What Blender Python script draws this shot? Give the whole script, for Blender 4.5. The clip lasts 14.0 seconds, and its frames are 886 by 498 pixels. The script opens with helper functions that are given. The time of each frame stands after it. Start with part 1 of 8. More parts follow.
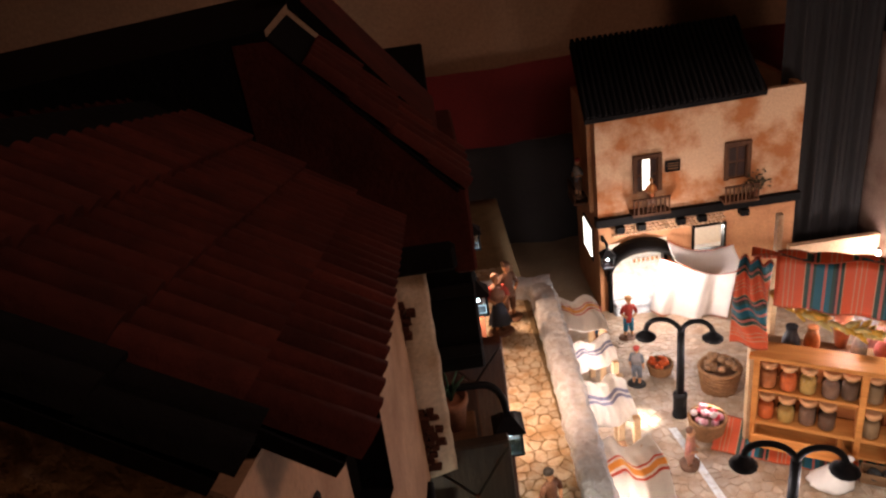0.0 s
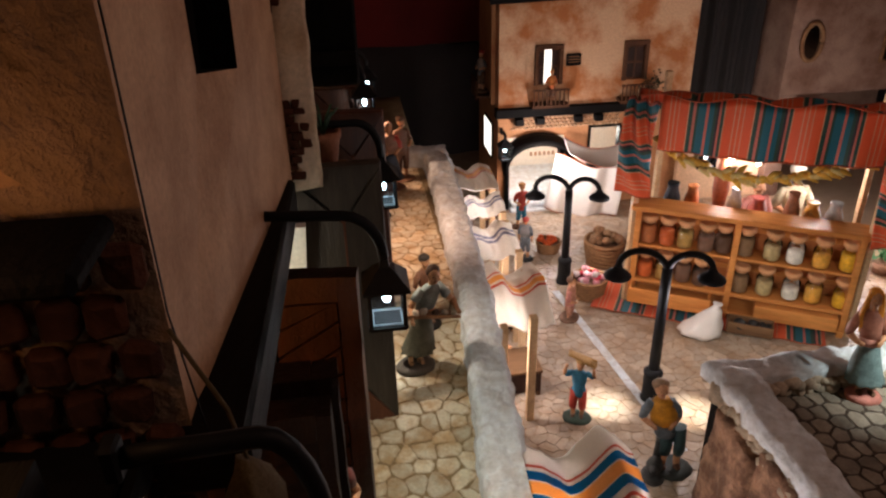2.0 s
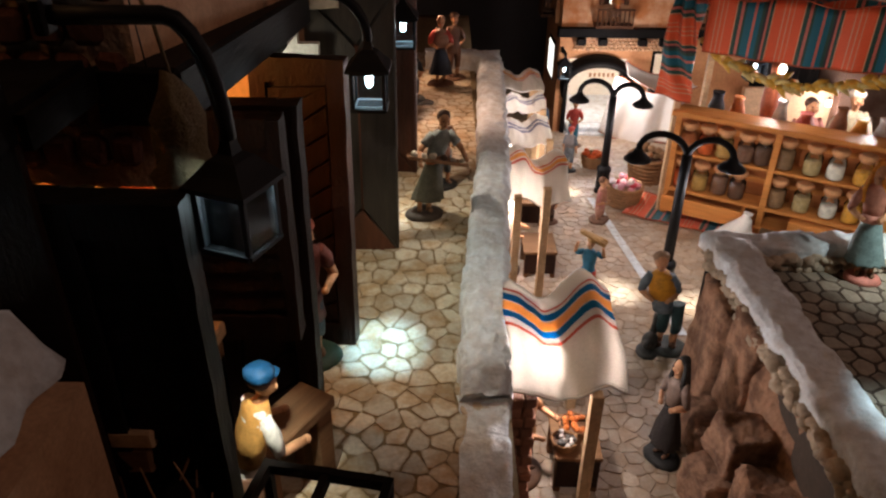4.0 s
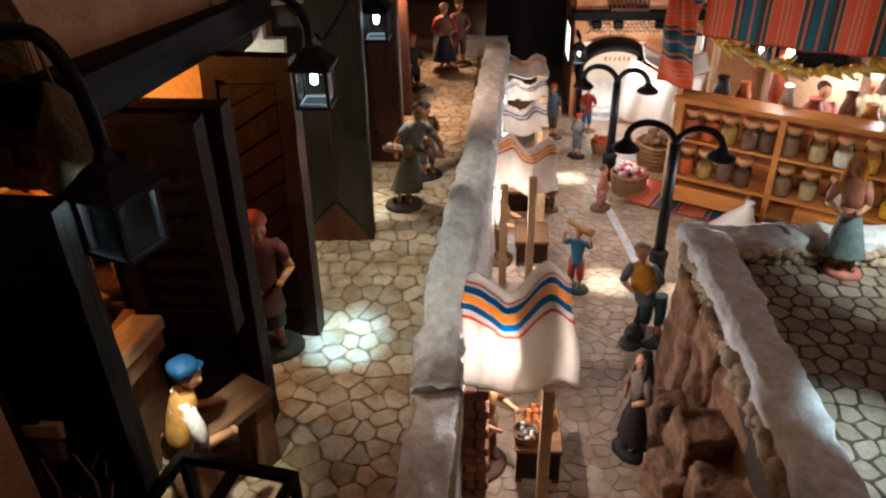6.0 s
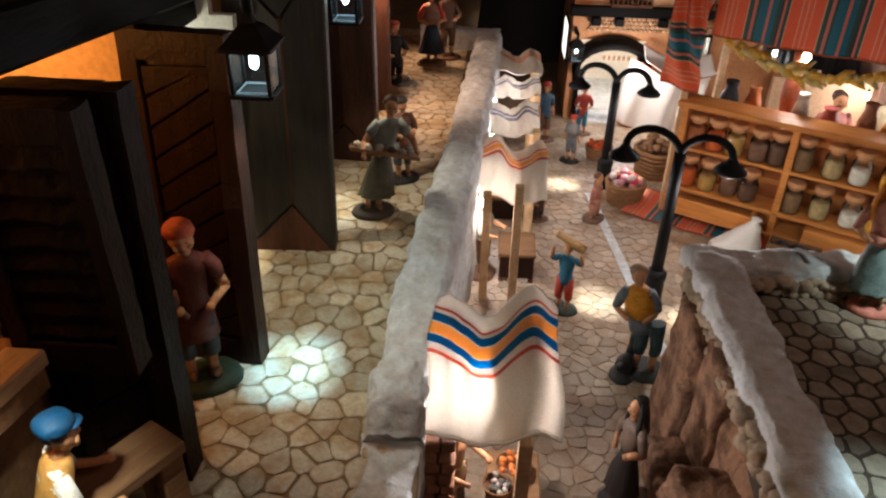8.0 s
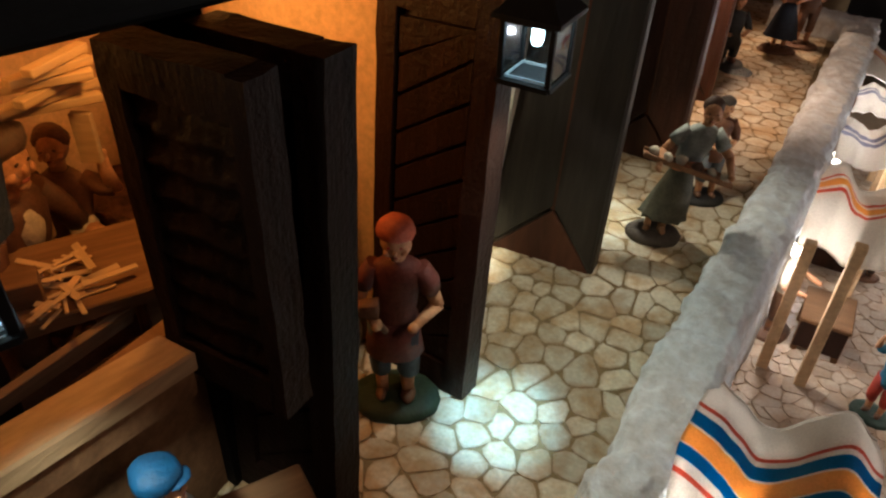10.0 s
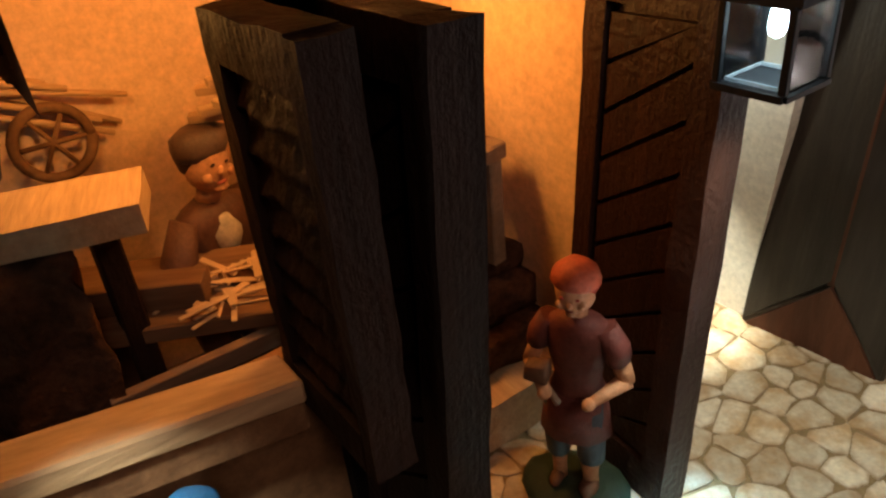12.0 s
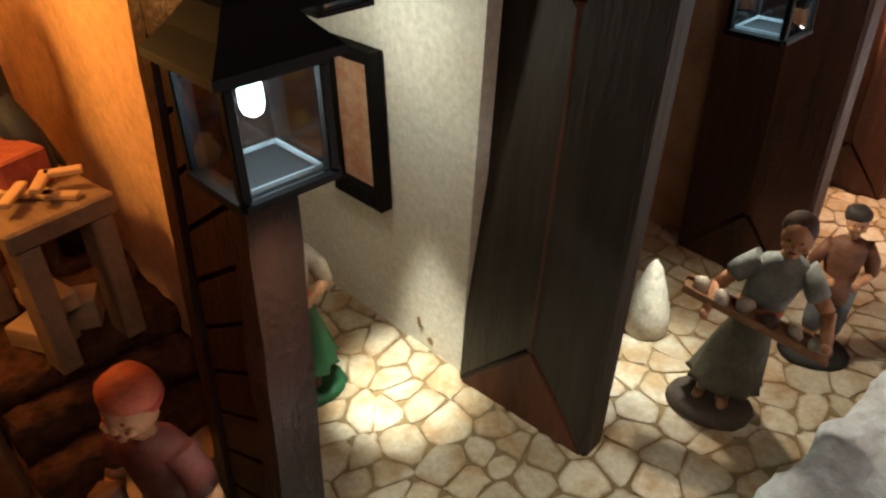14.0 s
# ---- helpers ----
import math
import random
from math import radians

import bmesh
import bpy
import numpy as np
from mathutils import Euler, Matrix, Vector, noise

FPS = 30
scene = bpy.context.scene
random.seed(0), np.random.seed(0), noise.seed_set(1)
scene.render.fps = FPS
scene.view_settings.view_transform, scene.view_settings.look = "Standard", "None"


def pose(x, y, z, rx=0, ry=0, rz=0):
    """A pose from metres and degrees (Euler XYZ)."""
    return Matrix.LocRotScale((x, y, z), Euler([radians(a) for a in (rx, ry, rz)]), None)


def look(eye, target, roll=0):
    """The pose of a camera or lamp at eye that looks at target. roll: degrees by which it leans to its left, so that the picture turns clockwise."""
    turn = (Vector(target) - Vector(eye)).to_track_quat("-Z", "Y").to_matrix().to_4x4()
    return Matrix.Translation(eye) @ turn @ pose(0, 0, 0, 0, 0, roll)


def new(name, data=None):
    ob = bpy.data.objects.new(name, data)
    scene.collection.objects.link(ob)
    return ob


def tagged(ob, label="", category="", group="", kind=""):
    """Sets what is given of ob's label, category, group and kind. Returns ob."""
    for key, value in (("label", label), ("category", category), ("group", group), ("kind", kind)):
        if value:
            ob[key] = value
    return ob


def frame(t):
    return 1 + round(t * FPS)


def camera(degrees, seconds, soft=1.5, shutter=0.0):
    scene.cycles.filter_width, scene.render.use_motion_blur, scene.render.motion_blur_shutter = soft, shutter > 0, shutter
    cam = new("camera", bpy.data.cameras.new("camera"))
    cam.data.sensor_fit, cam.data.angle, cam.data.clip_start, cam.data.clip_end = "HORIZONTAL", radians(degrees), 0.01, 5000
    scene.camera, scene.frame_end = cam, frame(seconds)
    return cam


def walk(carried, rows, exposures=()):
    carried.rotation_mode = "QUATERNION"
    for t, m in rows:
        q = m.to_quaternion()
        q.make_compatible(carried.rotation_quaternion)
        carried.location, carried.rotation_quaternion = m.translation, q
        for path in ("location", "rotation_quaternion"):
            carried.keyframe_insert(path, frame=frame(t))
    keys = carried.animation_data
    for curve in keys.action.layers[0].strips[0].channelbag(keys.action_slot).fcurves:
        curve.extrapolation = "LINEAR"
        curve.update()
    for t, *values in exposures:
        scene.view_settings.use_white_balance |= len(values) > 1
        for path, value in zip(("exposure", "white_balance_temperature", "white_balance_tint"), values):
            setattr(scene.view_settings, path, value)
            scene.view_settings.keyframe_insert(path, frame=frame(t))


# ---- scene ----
cam = camera(62.4, 14.0, soft=2.3)
PATH = [
    (0, (0.086, 0.055, 0.618), (0.061, 1.843, -0.276), -8.6),
    (0.1, (0.09, 0.048, 0.609), (0.073, 1.832, -0.295), -9.1),
    (0.2, (0.089, 0.044, 0.583), (0.089, 1.813, -0.351), -7.5),
    (0.3, (0.089, 0.039, 0.571), (0.101, 1.801, -0.375), -7.7),
    (0.5, (0.086, 0.037, 0.543), (0.122, 1.791, -0.418), -6.4),
    (1, (0.101, 0.017, 0.509), (0.139, 1.779, -0.438), -5.6),
    (1.5, (0.108, -0.003, 0.473), (0.175, 1.784, -0.423), -5.0),
    (2, (0.09, -0.02, 0.418), (0.31, 1.74, -0.506), -1.4),
    (2.5, (0.075, -0.048, 0.399), (0.433, 1.674, -0.554), 1.0),
    (3, (0.089, -0.069, 0.376), (0.394, 1.67, -0.564), 1.5),
    (3.5, (0.124, -0.094, 0.344), (0.249, 1.638, -0.646), 2.0),
    (3.7, (0.136, -0.105, 0.335), (0.193, 1.63, -0.658), 1.7),
    (5.8, (0.211, -0.101, 0.347), (0.09, 1.593, -0.71), -1.4),
    (6, (0.218, -0.102, 0.345), (0.084, 1.601, -0.695), -1.4),
    (6.5, (0.23, -0.098, 0.341), (0.107, 1.617, -0.68), -0.8),
    (7, (0.241, -0.081, 0.33), (0.15, 1.645, -0.678), 0.1),
    (7.2, (0.244, -0.071, 0.324), (0.16, 1.65, -0.69), 0.6),
    (9.3, (0.193, 0.057, 0.308), (-0.151, 1.674, -0.818), 4.9),
    (9.5, (0.195, 0.067, 0.302), (-0.268, 1.645, -0.837), 4.9),
    (10, (0.201, 0.096, 0.292), (-0.56, 1.521, -0.886), 2.4),
    (10.5, (0.2, 0.118, 0.285), (-0.768, 1.423, -0.881), -1.6),
    (11, (0.203, 0.133, 0.271), (-0.938, 1.366, -0.815), -3.0),
    (11.5, (0.211, 0.143, 0.262), (-1.119, 1.222, -0.771), -3.4),
    (12, (0.21, 0.164, 0.251), (-1.22, 1.12, -0.769), -5.7),
    (12.5, (0.215, 0.179, 0.245), (-1.21, 1.152, -0.766), -5.7),
    (13, (0.219, 0.221, 0.24), (-1.093, 1.326, -0.788), -3.5),
    (13.5, (0.222, 0.261, 0.244), (-1.019, 1.402, -0.832), -1.9),
    (14, (0.224, 0.286, 0.247), (-1.004, 1.424, -0.846), -1.2),
]
walk(cam, [(t, look(eye, target, roll)) for t, eye, target, roll in PATH],
     exposures=[(0, 0.4, 6500, 10), (0.5, 0.1, 6500, 10), (1, -0.1, 6450, 10), (2, -0.15, 6350, 8), (3, -0.22, 6250, 6), (7, -0.22, 6200, 5), (9.5, -0.55, 6050, -4), (10.2, -0.30, 5950, -2), (11, 0.05, 6200, 3), (12, 0.2, 6300, 3), (12.6, 0.3, 6250, 2), (13, 0.22, 6150, -1), (14, -0.18, 6150, 0)])

# ---------------- light ----------------
world = bpy.data.worlds.new("dim_room")
scene.world = world
world.use_nodes = True
world.node_tree.nodes["Background"].inputs[0].default_value = (1.0, 0.62, 0.42, 1)
world.node_tree.nodes["Background"].inputs[1].default_value = 0.018
scene.view_settings.exposure = 0.0

COOL, AMBER, BULB = (0.76, 0.94, 1.0), (1.0, 0.43, 0.10), (1.0, 0.85, 0.84)


def point_lamp(name, place, watts, colour, radius=0.006):
    d = bpy.data.lights.new(name, "POINT")
    d.energy, d.color, d.shadow_soft_size = watts, colour, radius
    ob = new(name, d)
    ob.location = place
    return ob


def spot_lamp(name, place, target, watts, colour, degrees=60, blend=0.6, radius=0.004):
    d = bpy.data.lights.new(name, "SPOT")
    d.energy, d.color, d.shadow_soft_size, d.spot_size, d.spot_blend = watts, colour, radius, radians(degrees), blend
    ob = new(name, d)
    ob.matrix_world = look(place, target)
    return ob


def area_lamp(name, place, target, watts, colour, size):
    d = bpy.data.lights.new(name, "AREA")
    d.energy, d.color, d.size = watts, colour, size
    ob = new(name, d)
    ob.matrix_world = look(place, target)
    return ob


# dim warm lamp of the room, high on the open side
area_lamp("room_lamp", (1.05, 0.02, 1.05), (0.20, 0.48, 0.1), 2.5, (1.0, 0.62, 0.50), 0.30)
# lamps under the lanterns and double street lamps: cool diodes
spot_lamp("lantern_diode", (0.102, 0.350, 0.178), (0.105, 0.343, -0.01), 6.0, (0.42, 0.76, 1.0), 25, 1.0)
spot_lamp("lantern_diode", (0.102, 0.350, 0.177), (0.140, 0.385, 0.0), 0.82, (0.99, 0.93, 0.80), 104, 1.0)
spot_lamp("lantern_diode", (0.0735, 0.1395, 0.194), (0.052, 0.172, 0.05), 1.7, (1.0, 0.95, 0.82), 44, 1.0)
spot_lamp("lantern_diode", (0.112, 0.552, 0.165), (0.092, 0.536, 0.0), 2.3, (0.92, 0.97, 0.95), 32, 1.0)
spot_lamp("lantern_diode", (0.112, 0.552, 0.164), (0.146, 0.560, 0.0), 0.80, (1.0, 0.84, 0.68), 84, 1.0)
spot_lamp("lantern_diode", (0.106, 0.768, 0.175), (0.140, 0.800, 0.0), 2.4, (1.0, 0.62, 0.44), 112, 1.0)
spot_lamp("lantern_diode", (0.117, 1.020, 0.130), (0.130, 0.98, 0.0), 1.1, (1.0, 0.60, 0.40), 110, 1.0)
spot_lamp("shop_diode", (0.012, 0.430, 0.182), (0.022, 0.449, 0.0), 6.0, (1.0, 0.94, 0.78), 30, 1.0)
point_lamp("shop_glow", (0.012, 0.424, 0.170), 0.09, (1.0, 0.94, 0.80), 0.006)
# unseen lamp added to brighten the porch ledge
spot_lamp("porch_diode", (-0.050, 0.070, 0.235), (-0.050, 0.075, 0.12), 0.5, COOL, 70, 1.0)
for x, y in ((0.358, 0.629), (0.449, 0.599), (0.342, 0.935), (0.428, 0.900)):
    spot_lamp("street_lamp_diode", (x, y, 0.018 if y < 0.7 else -0.018), (x - 0.008, y - 0.02, -0.14), 3.2, (1.0, 0.95, 0.88), 29, 1.0)
for x, y, z, w in ((0.358, 0.629, 0.010, 0.14), (0.449, 0.599, 0.012, 0.5), (0.345, 0.930, -0.025, 0.12), (0.430, 0.898, -0.020, 0.24)):
    point_lamp("street_lamp_spill", (x, y, z), w, BULB, 0.005)
spot_lamp("parapet_diode", (0.55, 0.36, 0.15), (0.585, 0.455, 0.0), 2.0, (0.90, 0.95, 0.92), 90, 1.0)
spot_lamp("parapet_diode", (0.47, 0.215, 0.13), (0.450, 0.235, 0.02), 1.4, COOL, 50, 1.0)
# spill of the lantern bulbs on what hangs round them
for x, y, z, w in ((0.102, 0.350, 0.196, 0.009), (0.0735, 0.1395, 0.2135, 0.03), (0.112, 0.552, 0.185, 0.012), (0.106, 0.768, 0.193, 0.02)):
    point_lamp("lantern_glow", (x, y, z), w, COOL, 0.003)
# interiors
point_lamp("workshop_bulb", (-0.035, 0.300, 0.205), 0.36, AMBER, 0.008)
point_lamp("workshop_bulb", (-0.060, 0.20, 0.215), 0.19, AMBER, 0.008)
# bulbs under the stall awnings
point_lamp("stall_bulb", (0.231, 0.331, -0.0055), 0.62, BULB, 0.003)
point_lamp("stall_bulb", (0.2235, 0.6255, -0.036), 0.34, BULB)
point_lamp("stall_bulb", (0.2345, 0.806, -0.038), 0.34, BULB)
point_lamp("stall_bulb", (0.235, 0.90, -0.03), 0.38, BULB)
# inn, plaza and spice stall
point_lamp("inn_bulb", (0.45, 1.20, -0.06), 0.85, BULB, 0.01)
point_lamp("inn_bulb", (0.43, 1.36, -0.07), 0.45, (1.0, 0.9, 0.8), 0.01)
point_lamp("inn_bulb", (0.585, 1.34, -0.06), 0.6, (1.0, 0.9, 0.8), 0.01)
point_lamp("stall_lamp", (0.593, 0.850, 0.058), 0.6, BULB, 0.006)
point_lamp("stall_lamp", (0.735, 0.850, 0.045), 0.6, BULB, 0.006)
# lamps added without a seen source, to brighten the plaza behind the stall
point_lamp("plaza_bulb", (0.868, 1.225, -0.112), 0.35, BULB, 0.006)
point_lamp("plaza_bulb", (0.86, 0.86, -0.02), 1.6, BULB, 0.01)
spot_lamp("house_floodlight", (0.55, 0.92, 0.24), (0.55, 1.295, 0.10), 0.30, (1.0, 0.72, 0.52), 80, 0.8)
# glow on the rough gable beside the near house
point_lamp("gable_bulb", (-0.020, 0.132, 0.340), 0.045, (1.0, 0.48, 0.20), 0.01)

# ---------------- materials ----------------


def mat(name, colour, rough=0.7, metal=0.0, second=None, scale=60.0, amount=0.5, fine=600.0, bump=0.25, depth=0.0006, per_object=0.0, islands=0.0, spec=0.5, lo=0.38, hi=0.66):
    """Two scales of variation: broad patches towards a second colour, and a fine grain with relief."""
    m = bpy.data.materials.new(name)
    m.use_nodes = True
    nt = m.node_tree
    b = nt.nodes["Principled BSDF"]
    b.inputs["Roughness"].default_value, b.inputs["Metallic"].default_value = rough, metal
    b.inputs["Specular IOR Level"].default_value = spec
    tc = nt.nodes.new("ShaderNodeNewGeometry")
    broad, grain = nt.nodes.new("ShaderNodeTexNoise"), nt.nodes.new("ShaderNodeTexNoise")
    for n, s, d in ((broad, scale, 4), (grain, fine, 6)):
        n.inputs["Scale"].default_value, n.inputs["Detail"].default_value, n.inputs["Roughness"].default_value = s, d, 0.62
        nt.links.new(tc.outputs["Position"], n.inputs["Vector"])
    ramp = nt.nodes.new("ShaderNodeMapRange")
    ramp.inputs[1].default_value, ramp.inputs[2].default_value = lo, hi
    ramp.inputs[3].default_value, ramp.inputs[4].default_value = 0.0, amount
    nt.links.new(broad.outputs["Fac"], ramp.inputs[0])
    mix = nt.nodes.new("ShaderNodeMix")
    mix.data_type = "RGBA"
    mix.inputs[6].default_value = (*colour, 1)
    mix.inputs[7].default_value = (*(second or [c * 0.55 for c in colour]), 1)
    nt.links.new(ramp.outputs[0], mix.inputs[0])
    hsv = nt.nodes.new("ShaderNodeHueSaturation")
    nt.links.new(mix.outputs[2], hsv.inputs["Color"])
    val = nt.nodes.new("ShaderNodeMapRange")
    val.inputs[1].default_value, val.inputs[2].default_value = 0.3, 0.7
    val.inputs[3].default_value, val.inputs[4].default_value = 0.82, 1.15
    nt.links.new(grain.outputs["Fac"], val.inputs[0])
    last = val.outputs[0]
    if per_object or islands:
        info = nt.nodes.new("ShaderNodeObjectInfo" if per_object else "ShaderNodeNewGeometry")
        vary = nt.nodes.new("ShaderNodeMapRange")
        k = per_object or islands
        vary.inputs[3].default_value, vary.inputs[4].default_value = 1 - k, 1 + k
        nt.links.new(info.outputs["Random" if per_object else "Random Per Island"], vary.inputs[0])
        mul = nt.nodes.new("ShaderNodeMath")
        mul.operation = "MULTIPLY"
        nt.links.new(last, mul.inputs[0]), nt.links.new(vary.outputs[0], mul.inputs[1])
        last = mul.outputs[0]
    nt.links.new(last, hsv.inputs["Value"])
    nt.links.new(hsv.outputs[0], b.inputs["Base Color"])
    bp = nt.nodes.new("ShaderNodeBump")
    bp.inputs["Strength"].default_value, bp.inputs["Distance"].default_value = bump, depth
    nt.links.new(grain.outputs["Fac"], bp.inputs["Height"])
    nt.links.new(bp.outputs[0], b.inputs["Normal"])
    return m


def wood(name, colour, second, along="Z", rough=0.55, scale=1.0, spec=0.08):
    """Streaked timber with the grain along one axis."""
    m = mat(name, colour, rough, second=second, scale=40 * scale, amount=0.85, fine=260 * scale, bump=0.7, depth=0.0014, per_object=0.12, spec=spec)
    nt = m.node_tree
    tc = nt.nodes.new("ShaderNodeTexCoord")
    mp = nt.nodes.new("ShaderNodeMapping")
    mp.inputs["Scale"].default_value = {"X": (0.12, 1, 1), "Y": (1, 0.12, 1), "Z": (1, 1, 0.12)}[along]
    nt.links.new(tc.outputs["Object"], mp.inputs["Vector"])
    for n in nt.nodes:
        if n.bl_idname == "ShaderNodeTexNoise":
            nt.links.new(mp.outputs[0], n.inputs["Vector"])
    return m


def stripes(name, stops, axis=0, period=0.1, rough=0.9, offset=0.0, thin=0.0):
    """Woven cloth: constant colour bands along one UV axis, repeating, with a weave relief. stops: (place 0..1, colour)."""
    m = bpy.data.materials.new(name)
    m.use_nodes = True
    nt = m.node_tree
    b = nt.nodes["Principled BSDF"]
    b.inputs["Roughness"].default_value = rough
    b.inputs["Sheen Weight"].default_value = 0.2
    uv = nt.nodes.new("ShaderNodeUVMap")
    sep = nt.nodes.new("ShaderNodeSeparateXYZ")
    nt.links.new(uv.outputs[0], sep.inputs[0])
    ma = nt.nodes.new("ShaderNodeMath")
    ma.operation = "MULTIPLY_ADD"
    ma.inputs[1].default_value, ma.inputs[2].default_value = 1 / period, offset
    nt.links.new(sep.outputs[axis], ma.inputs[0])
    fr = nt.nodes.new("ShaderNodeMath")
    fr.operation = "FRACT"
    nt.links.new(ma.outputs[0], fr.inputs[0])
    cr = nt.nodes.new("ShaderNodeValToRGB")
    cr.color_ramp.interpolation = "CONSTANT"
    els = cr.color_ramp.elements
    els[0].position, els[0].color = stops[0][0], (*stops[0][1], 1)
    els[1].position, els[1].color = stops[1][0], (*stops[1][1], 1)
    for p, c in stops[2:]:
        e = els.new(p)
        e.color = (*c, 1)
    nt.links.new(fr.outputs[0], cr.inputs[0])
    n = nt.nodes.new("ShaderNodeTexNoise")
    n.inputs["Scale"].default_value, n.inputs["Detail"].default_value = 900, 3
    mp = nt.nodes.new("ShaderNodeMapRange")
    mp.inputs[3].default_value, mp.inputs[4].default_value = 0.7, 1.2
    nt.links.new(n.outputs["Fac"], mp.inputs[0])
    hsv = nt.nodes.new("ShaderNodeHueSaturation")
    nt.links.new(cr.outputs[0], hsv.inputs["Color"]), nt.links.new(mp.outputs[0], hsv.inputs["Value"])
    nt.links.new(hsv.outputs[0], b.inputs["Base Color"])
    tc = nt.nodes.new("ShaderNodeTexCoord")
    nt.links.new(tc.outputs["Object"], n.inputs["Vector"])
    bp = nt.nodes.new("ShaderNodeBump")
    bp.inputs["Strength"].default_value, bp.inputs["Distance"].default_value = 0.3, 0.0004
    nt.links.new(n.outputs["Fac"], bp.inputs["Height"]), nt.links.new(bp.outputs[0], b.inputs["Normal"])
    if thin:
        tl, mx, out = nt.nodes.new("ShaderNodeBsdfTranslucent"), nt.nodes.new("ShaderNodeMixShader"), nt.nodes["Material Output"]
        mx.inputs[0].default_value = thin
        nt.links.new(hsv.outputs[0], tl.inputs[0])
        nt.links.new(b.outputs[0], mx.inputs[1]), nt.links.new(tl.outputs[0], mx.inputs[2]), nt.links.new(mx.outputs[0], out.inputs[0])
    return m


def glowing(name, colour, strength):
    m = bpy.data.materials.new(name)
    m.use_nodes = True
    b = m.node_tree.nodes["Principled BSDF"]
    b.inputs["Emission Color"].default_value, b.inputs["Emission Strength"].default_value = (*colour, 1), strength
    b.inputs["Base Color"].default_value = (*colour, 1)
    return m


def clear_glass(name, rough=0.02, tint=(0.95, 0.98, 1.0)):
    m = bpy.data.materials.new(name)
    m.use_nodes = True
    nt = m.node_tree
    out = nt.nodes["Material Output"]
    tr, gl, mx = nt.nodes.new("ShaderNodeBsdfTransparent"), nt.nodes.new("ShaderNodeBsdfGlossy"), nt.nodes.new("ShaderNodeMixShader")
    fr = nt.nodes.new("ShaderNodeFresnel")
    fr.inputs[0].default_value = 1.5
    tr.inputs[0].default_value = (*tint, 1)
    gl.inputs["Roughness"].default_value = rough
    nt.links.new(fr.outputs[0], mx.inputs[0]), nt.links.new(tr.outputs[0], mx.inputs[1]), nt.links.new(gl.outputs[0], mx.inputs[2])
    nt.links.new(mx.outputs[0], out.inputs[0])
    return m


M_PLASTER = mat("ochre_plaster", (0.48, 0.285, 0.16), 0.85, second=(0.30, 0.145, 0.068), scale=22, amount=0.85, fine=420, bump=0.3)
M_STUCCO = mat("rough_stucco", (0.42, 0.27, 0.17), 0.9, second=(0.28, 0.16, 0.09), scale=22, fine=140, bump=1.0, depth=0.008)
M_WHITE = mat("white_plaster", (0.74, 0.71, 0.62), 0.8, second=(0.62, 0.50, 0.34), scale=18, amount=0.35, fine=300, bump=0.35, depth=0.0008)
M_CORNER = mat("pale_corner_plaster", (0.62, 0.51, 0.37), 0.85, second=(0.40, 0.25, 0.13), scale=26, amount=0.8, fine=300, bump=0.4, depth=0.001)
M_OCHRE = mat("workshop_plaster", (0.74, 0.50, 0.31), 0.85, second=(0.60, 0.36, 0.19), scale=9, amount=0.5, fine=240, bump=0.35, depth=0.001)
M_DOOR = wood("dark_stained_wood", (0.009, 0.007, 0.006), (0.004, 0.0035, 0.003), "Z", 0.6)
M_DOORRED = wood("red_brown_wood", (0.032, 0.0125, 0.0078), (0.014, 0.0065, 0.0046), "Z", 0.45, spec=0.16)
M_DOORSHOP = wood("reddish_door_wood", (0.085, 0.030, 0.016), (0.028, 0.012, 0.008), "Z", 0.42, spec=0.3)
M_DOOR2 = wood("brown_black_wood", (0.024, 0.0110, 0.0070), (0.012, 0.0064, 0.0046), "Z", 0.62, spec=0.08)
M_DOORGREY = wood("grey_brown_wood", (0.060, 0.046, 0.033), (0.024, 0.019, 0.014), "Z", 0.5, spec=0.18)


def hewn(m, scale, strength, distance):
    """Lumpy, hand-cut relief under the grain."""
    nt = m.node_tree
    b = nt.nodes["Principled BSDF"]
    grain = b.inputs["Normal"].links[0].from_node
    n = nt.nodes.new("ShaderNodeTexNoise")
    n.inputs["Scale"].default_value, n.inputs["Detail"].default_value, n.inputs["Roughness"].default_value = scale, 3, 0.55
    tc = nt.nodes.new("ShaderNodeTexCoord")
    nt.links.new(tc.outputs["Object"], n.inputs["Vector"])
    bp = nt.nodes.new("ShaderNodeBump")
    bp.inputs["Strength"].default_value, bp.inputs["Distance"].default_value = strength, distance
    nt.links.new(n.outputs["Fac"], bp.inputs["Height"]), nt.links.new(bp.outputs[0], grain.inputs["Normal"])


for leaf, cut in ((M_DOORRED, 0.40), (M_DOORSHOP, 0.30), (M_DOOR2, 0.40), (M_DOORGREY, 0.14)):
    hewn(leaf, 330, cut, 0.0022)
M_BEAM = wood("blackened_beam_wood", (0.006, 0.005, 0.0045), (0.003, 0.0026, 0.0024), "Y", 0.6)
M_BARK = mat("rough_bark", (0.14, 0.062, 0.032), 0.95, second=(0.045, 0.022, 0.013), scale=90, amount=0.95, fine=260, bump=1.0, depth=0.004, spec=0.1)
M_PLANK = wood("rough_grey_plank", (0.27, 0.17, 0.10), (0.15, 0.085, 0.05), "X", 0.8)
M_WORN = wood("worn_edge_wood", (0.13, 0.052, 0.028), (0.07, 0.030, 0.018), "Z", 0.5)
M_PINE = wood("pale_pine_wood", (0.58, 0.40, 0.23), (0.42, 0.26, 0.13), "Y", 0.6)
M_PINEX = wood("pale_pine_plank", (0.52, 0.36, 0.21), (0.38, 0.24, 0.12), "X", 0.6)
